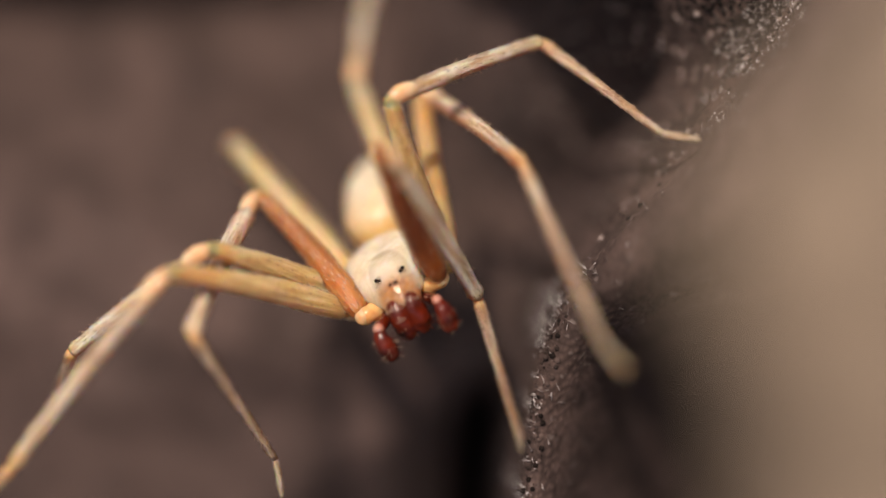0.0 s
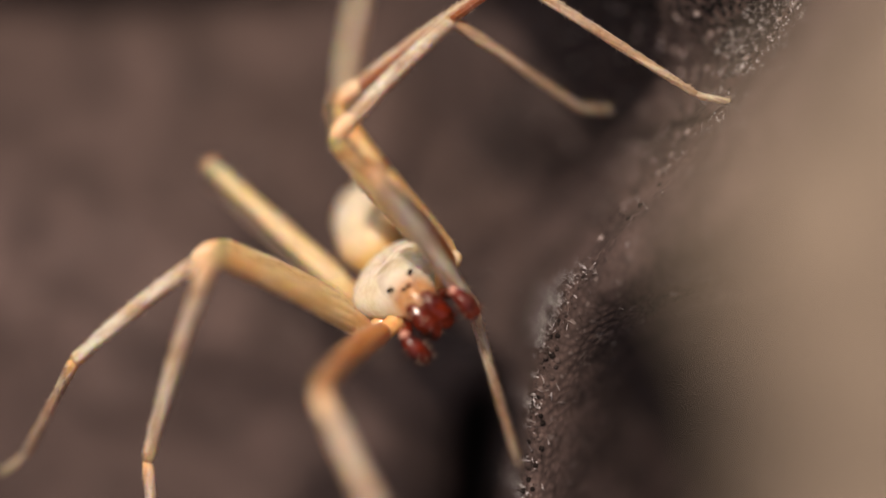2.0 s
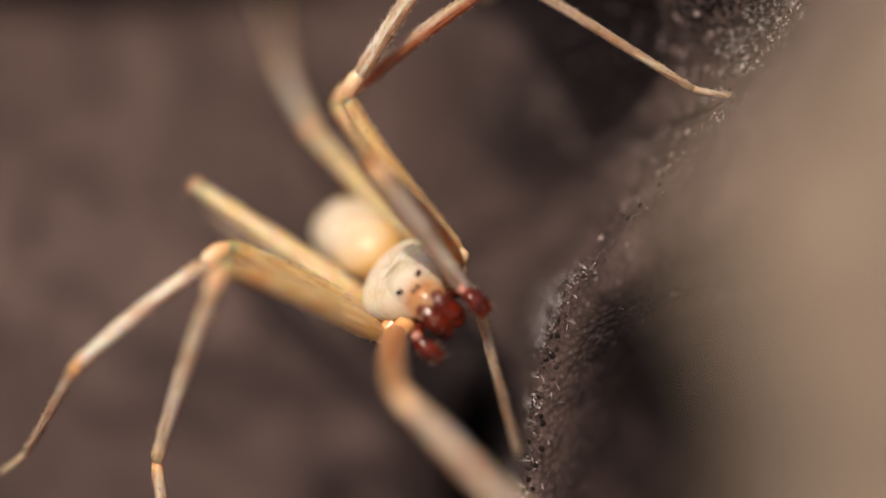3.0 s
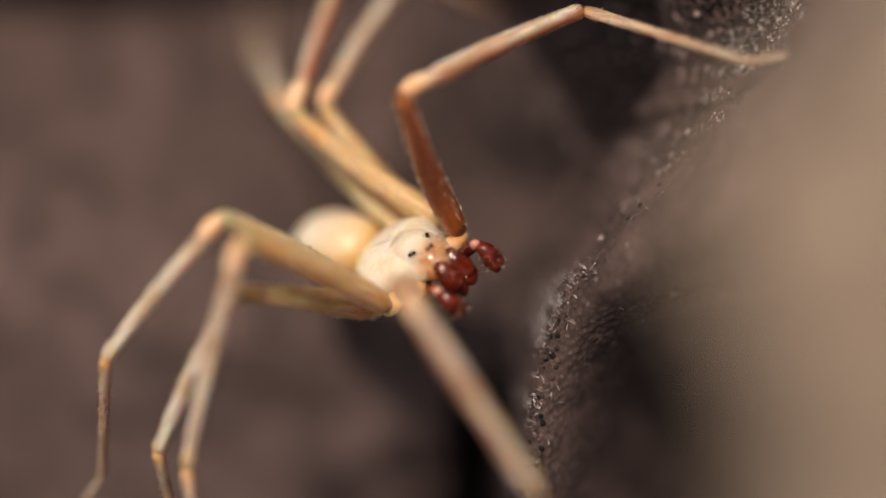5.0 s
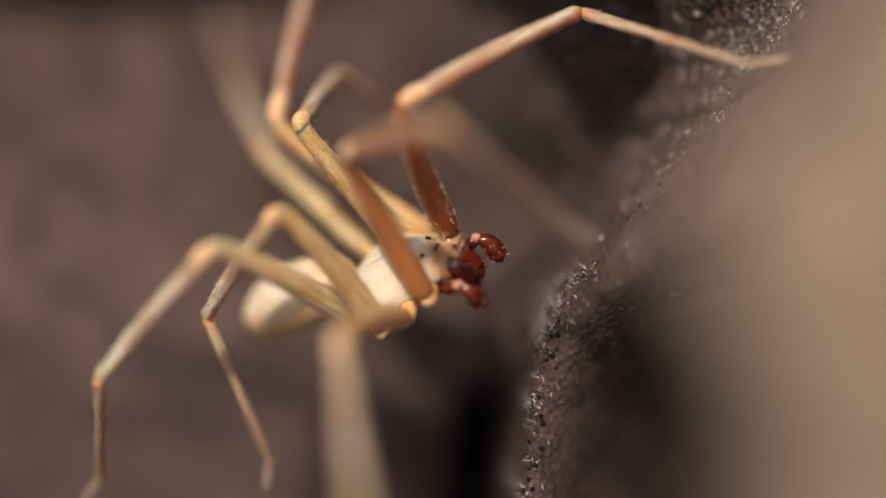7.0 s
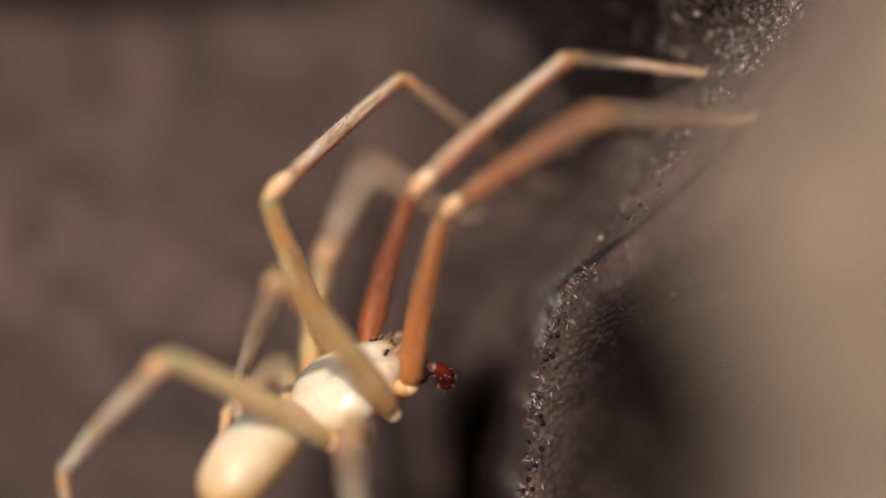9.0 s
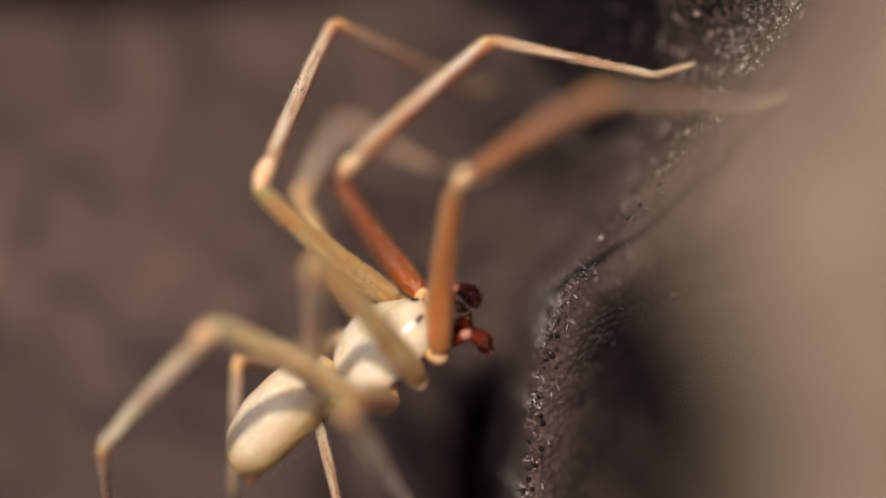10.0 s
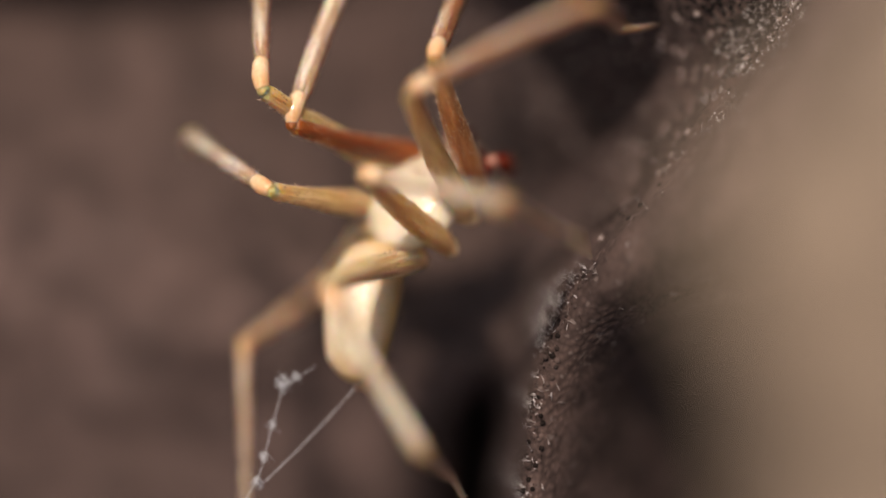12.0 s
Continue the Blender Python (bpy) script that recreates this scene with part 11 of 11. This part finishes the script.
    walk(legs["r4"]["tibia"], [
        (0, mm(3.02, -6.78, 2.48, -28.9, -10.3, -166.7)),
        (0.25, mm(2.98, -6.77, 2.54, -27.8, -10.0, -166.8)),
        (0.5, mm(2.92, -6.75, 2.60, -26.9, -9.3, -166.9)),
        (0.75, mm(2.57, -6.56, 3.06, -25.3, -8.0, -169.4)),
        (0.8, mm(2.49, -6.51, 3.15, -25.0, -7.0, -170.1)),
        (1, mm(2.27, -6.26, 3.54, -23.8, -6.5, -172.2)),
        (1.2, mm(2.04, -6.14, 3.73, -23.8, -5.7, -174.4)),
        (1.25, mm(1.97, -6.12, 3.77, -23.7, -5.0, -175.0)),
        (1.5, mm(1.69, -5.96, 3.97, -23.8, -4.3, -177.5)),
        (1.75, mm(1.76, -5.86, 4.05, -24.1, -4.0, -177.2)),
        (2, mm(1.82, -5.76, 4.15, -24.4, -4.0, -176.7)),
        (2.2, mm(2.02, -5.69, 4.17, -24.5, -4.7, -175.4)),
        (2.25, mm(2.07, -5.66, 4.19, -24.6, -5.2, -174.9)),
        (2.5, mm(2.31, -5.55, 4.24, -24.7, -6.3, -173.4)),
        (2.75, mm(2.34, -5.47, 4.30, -25.2, -7.3, -173.4)),
        (2.8, mm(2.35, -5.43, 4.33, -25.4, -7.6, -173.4)),
        (3, mm(2.38, -5.33, 4.40, -25.8, -8.1, -173.6)),
        (3.2, mm(2.35, -5.49, 4.28, -26.3, -8.2, -173.7)),
        (3.25, mm(2.54, -5.33, 4.36, -25.8, -8.6, -172.3)),
        (3.5, mm(3.37, -4.01, 4.88, -23.2, -11.7, -164.6)),
        (3.75, mm(3.88, -4.07, 4.62, -19.6, -13.6, -157.2)),
        (4, mm(4.08, -4.21, 4.44, -18.0, -12.9, -150.6)),
        (4.25, mm(4.22, -2.64, 4.92, -16.9, -15.9, -143.5)),
        (4.5, mm(4.01, -1.42, 5.13, -15.3, -18.6, -136.2)),
        (4.75, mm(3.50, -0.38, 5.23, -13.9, -20.9, -129.2)),
        (4.8, mm(3.36, -0.19, 5.24, -13.6, -22.3, -127.5)),
        (5, mm(3.54, -0.24, 5.18, -18.6, -21.9, -120.3)),
        (5.25, mm(3.73, -0.10, 5.06, -18.2, -24.5, -122.3)),
        (5.5, mm(3.94, 0.03, 4.92, -17.7, -27.3, -124.5)),
        (5.7, mm(3.81, -0.25, 5.06, -18.2, -26.6, -128.5)),
        (5.75, mm(3.78, -0.32, 5.09, -18.2, -25.8, -129.8)),
        (6, mm(3.59, -0.65, 5.24, -18.9, -23.9, -135.5)),
        (6.25, mm(3.66, -0.70, 5.22, -18.3, -23.0, -135.3)),
        (6.5, mm(3.75, -0.76, 5.19, -17.9, -22.9, -135.1)),
        (6.75, mm(3.69, -1.08, 5.26, -17.9, -22.4, -141.3)),
        (7, mm(3.59, -1.40, 5.32, -18.2, -21.2, -147.7)),
        (7.2, mm(3.75, -1.38, 5.25, -19.2, -21.3, -147.1)),
        (7.25, mm(3.79, -1.55, 5.24, -19.6, -21.4, -148.8)),
        (7.5, mm(3.81, -2.45, 5.16, -21.8, -21.3, -157.6)),
        (7.6, mm(3.75, -2.80, 5.12, -22.7, -20.7, -161.6)),
        (7.75, mm(3.59, -3.28, 5.07, -24.3, -20.2, -166.9)),
        (8, mm(3.16, -3.95, 4.99, -27.2, -19.6, -175.8)),
        (8.2, mm(2.68, -4.36, 4.95, -29.7, -18.3, 177.0)),
        (8.25, mm(2.54, -4.44, 4.94, -30.2, -17.2, 174.6)),
        (8.4, mm(2.10, -4.64, 4.92, -32.4, -16.4, 169.2)),
        (8.5, mm(1.80, -4.72, 4.91, -33.8, -15.4, 165.3)),
        (8.75, mm(0.98, -4.76, 4.91, -37.5, -14.1, 156.0)),
        (8.8, mm(0.81, -4.73, 4.91, -38.0, -12.5, 153.0)),
        (9, mm(1.07, -4.70, 4.95, -38.5, -11.5, 155.4)),
        (9.25, mm(1.55, -3.86, 5.35, -31.0, -7.8, 164.0)),
        (9.5, mm(1.94, -2.88, 5.61, -23.4, -6.2, 173.7)),
        (9.75, mm(2.05, -2.81, 5.61, -23.1, -6.9, 177.9)),
        (10, mm(2.18, -2.69, 5.61, -22.5, -7.5, -178.2)),
        (10.2, mm(2.34, -3.12, 5.49, -23.2, -10.2, 178.3)),
        (10.5, mm(2.39, -3.58, 5.34, -24.3, -12.3, 175.2)),
        (10.7, mm(1.85, -3.35, 5.50, -18.7, -8.6, 175.4)),
        (10.8, mm(1.81, -3.20, 5.54, -20.7, -7.7, 173.9)),
        (11, mm(1.79, -2.30, 5.72, -31.2, -7.5, 167.0)),
        (11.1, mm(1.65, -1.86, 5.76, -27.8, -8.3, 148.5)),
        (11.2, mm(1.62, -1.41, 5.77, -24.3, -8.0, 130.1)),
        (11.2, mm(1.94, -2.01, 5.73, -28.3, -5.0, 149.3)),
        (11.3, mm(1.99, -3.06, 5.56, -32.5, 3.1, 176.4)),
        (11.4, mm(2.48, -4.04, 5.14, -32.3, 13.2, -153.8)),
        (11.5, mm(3.46, -4.68, 4.49, -25.5, 22.7, -117.4)),
        (11.7, mm(3.33, -5.33, 4.08, -23.1, 24.2, -120.5)),
        (11.8, mm(3.37, -5.20, 4.16, -22.9, 24.0, -120.5)),
        (12, mm(3.53, -4.55, 4.53, -18.8, 19.6, -118.4)),
    ])
    walk(legs["r4"]["metatarsus"], [
        (0, mm(3.66, -11.58, -0.13, -141.3, -14.0, -166.0)),
        (0.25, mm(3.65, -11.61, 0.01, -140.1, -13.3, -166.4)),
        (0.5, mm(3.63, -11.62, 0.15, -139.0, -12.5, -166.7)),
        (0.75, mm(3.16, -11.50, 0.73, -138.0, -9.9, -169.8)),
        (0.8, mm(3.08, -11.47, 0.85, -137.9, -9.4, -170.3)),
        (1, mm(2.71, -11.28, 1.33, -137.4, -7.2, -172.9)),
        (1.2, mm(2.31, -11.17, 1.52, -137.9, -5.8, -175.2)),
        (1.25, mm(2.22, -11.15, 1.56, -138.0, -5.6, -175.8)),
        (1.5, mm(1.75, -10.99, 1.76, -138.8, -3.8, -178.6)),
        (1.75, mm(1.85, -10.88, 1.81, -139.4, -3.4, -178.6)),
        (2, mm(1.95, -10.77, 1.88, -140.0, -2.7, -178.4)),
        (2.2, mm(2.23, -10.70, 1.90, -140.3, -1.3, -177.7)),
        (2.25, mm(2.30, -10.66, 1.91, -140.3, -0.6, -177.0)),
        (2.5, mm(2.63, -10.54, 1.96, -140.5, 1.2, -176.1)),
        (2.75, mm(2.62, -10.44, 1.98, -141.4, 2.7, -176.1)),
        (2.8, mm(2.61, -10.40, 1.99, -141.5, 3.2, -175.9)),
        (3, mm(2.60, -10.29, 2.03, -142.2, 4.0, -176.2)),
        (3.2, mm(2.54, -10.43, 1.86, -142.6, 4.3, -176.3)),
        (3.25, mm(2.84, -10.29, 1.99, -139.7, 4.9, -175.0)),
        (3.5, mm(4.29, -9.00, 2.77, -127.8, 7.9, -168.1)),
        (3.75, mm(5.49, -9.02, 2.83, -110.8, 8.4, -159.9)),
        (4, mm(6.32, -8.95, 2.79, -96.1, 7.9, -153.1)),
        (4.25, mm(7.00, -7.13, 3.38, -78.9, 4.0, -145.3)),
        (4.5, mm(7.34, -5.57, 3.76, -63.6, -1.6, -138.1)),
        (4.75, mm(7.34, -4.12, 3.99, -49.2, -9.3, -132.0)),
        (4.8, mm(7.30, -3.83, 4.04, -47.0, -13.4, -128.5)),
        (5, mm(7.70, -3.44, 3.55, -49.6, -22.0, -125.6)),
        (5.25, mm(7.77, -3.50, 3.50, -50.8, -25.9, -124.4)),
        (5.5, mm(7.82, -3.57, 3.44, -51.4, -28.3, -124.8)),
        (5.7, mm(7.42, -4.11, 3.52, -50.7, -28.4, -127.3)),
        (5.75, mm(7.31, -4.24, 3.55, -50.2, -27.9, -128.8)),
        (6, mm(6.72, -4.87, 3.61, -48.9, -27.0, -133.0)),
        (6.25, mm(6.86, -4.89, 3.63, -50.0, -27.1, -134.7)),
        (6.5, mm(6.98, -4.93, 3.63, -51.5, -28.0, -135.5)),
        (6.75, mm(6.46, -5.56, 3.70, -52.2, -28.6, -140.1)),
        (7, mm(5.86, -6.15, 3.72, -52.5, -28.3, -145.8)),
        (7.2, mm(6.02, -6.10, 3.56, -52.6, -28.5, -147.1)),
        (7.25, mm(5.90, -6.33, 3.52, -52.7, -27.7, -148.3)),
        (7.5, mm(5.07, -7.46, 3.26, -53.9, -23.4, -153.0)),
        (7.6, mm(4.64, -7.85, 3.14, -53.7, -19.9, -157.2)),
        (7.75, mm(3.96, -8.34, 2.95, -54.3, -15.6, -161.8)),
        (8, mm(2.68, -8.89, 2.62, -56.1, -8.6, -168.5)),
        (8.2, mm(1.57, -9.08, 2.36, -58.1, -1.4, -175.9)),
        (8.25, mm(1.28, -9.09, 2.29, -58.8, 2.3, 178.8)),
        (8.4, mm(0.41, -9.04, 2.09, -61.5, 7.3, 173.0)),
        (8.5, mm(-0.15, -8.93, 1.96, -63.9, 11.0, 167.5)),
        (8.75, mm(-1.55, -8.41, 1.66, -70.0, 17.5, 158.0)),
        (8.8, mm(-1.80, -8.26, 1.60, -72.8, 20.0, 151.6)),
        (9, mm(-1.34, -8.33, 1.59, -74.6, 21.5, 150.6)),
        (9.25, mm(-0.12, -8.28, 2.54, -69.6, 8.7, 157.1)),
        (9.5, mm(1.16, -7.87, 3.43, -63.1, -6.0, 165.7)),
        (9.75, mm(1.60, -7.86, 3.47, -59.0, -8.0, 173.2)),
        (10, mm(2.06, -7.78, 3.53, -54.5, -9.5, 178.4)),
        (10.2, mm(1.81, -8.17, 3.36, -57.3, -15.9, 176.6)),
        (10.5, mm(1.48, -8.54, 3.14, -59.9, -21.4, 174.2)),
        (10.7, mm(1.16, -8.52, 3.75, -56.5, -26.8, 171.9)),
        (10.8, mm(1.01, -8.29, 3.62, -59.5, -24.5, 172.6)),
        (11, mm(0.37, -6.80, 2.89, -70.9, -10.4, 172.8)),
        (11.1, mm(-1.21, -5.82, 3.22, -72.8, -23.6, 156.5)),
        (11.2, mm(-2.42, -4.39, 3.52, -70.3, -36.7, 138.3)),
        (11.2, mm(-0.73, -6.06, 3.13, -74.0, -35.5, 145.4)),
        (11.3, mm(1.85, -7.70, 2.61, -88.3, -34.1, 168.6)),
        (11.4, mm(5.13, -7.92, 2.28, -101.5, -27.5, -168.0)),
        (11.5, mm(8.28, -6.16, 2.30, -111.2, -15.5, -145.3)),
        (11.7, mm(8.14, -7.13, 2.11, -114.7, -8.4, -129.1)),
        (11.8, mm(8.18, -7.03, 2.20, -114.2, -6.0, -123.0)),
        (12, mm(8.39, -6.51, 2.86, -108.0, -7.6, -119.8)),
    ])


motions()
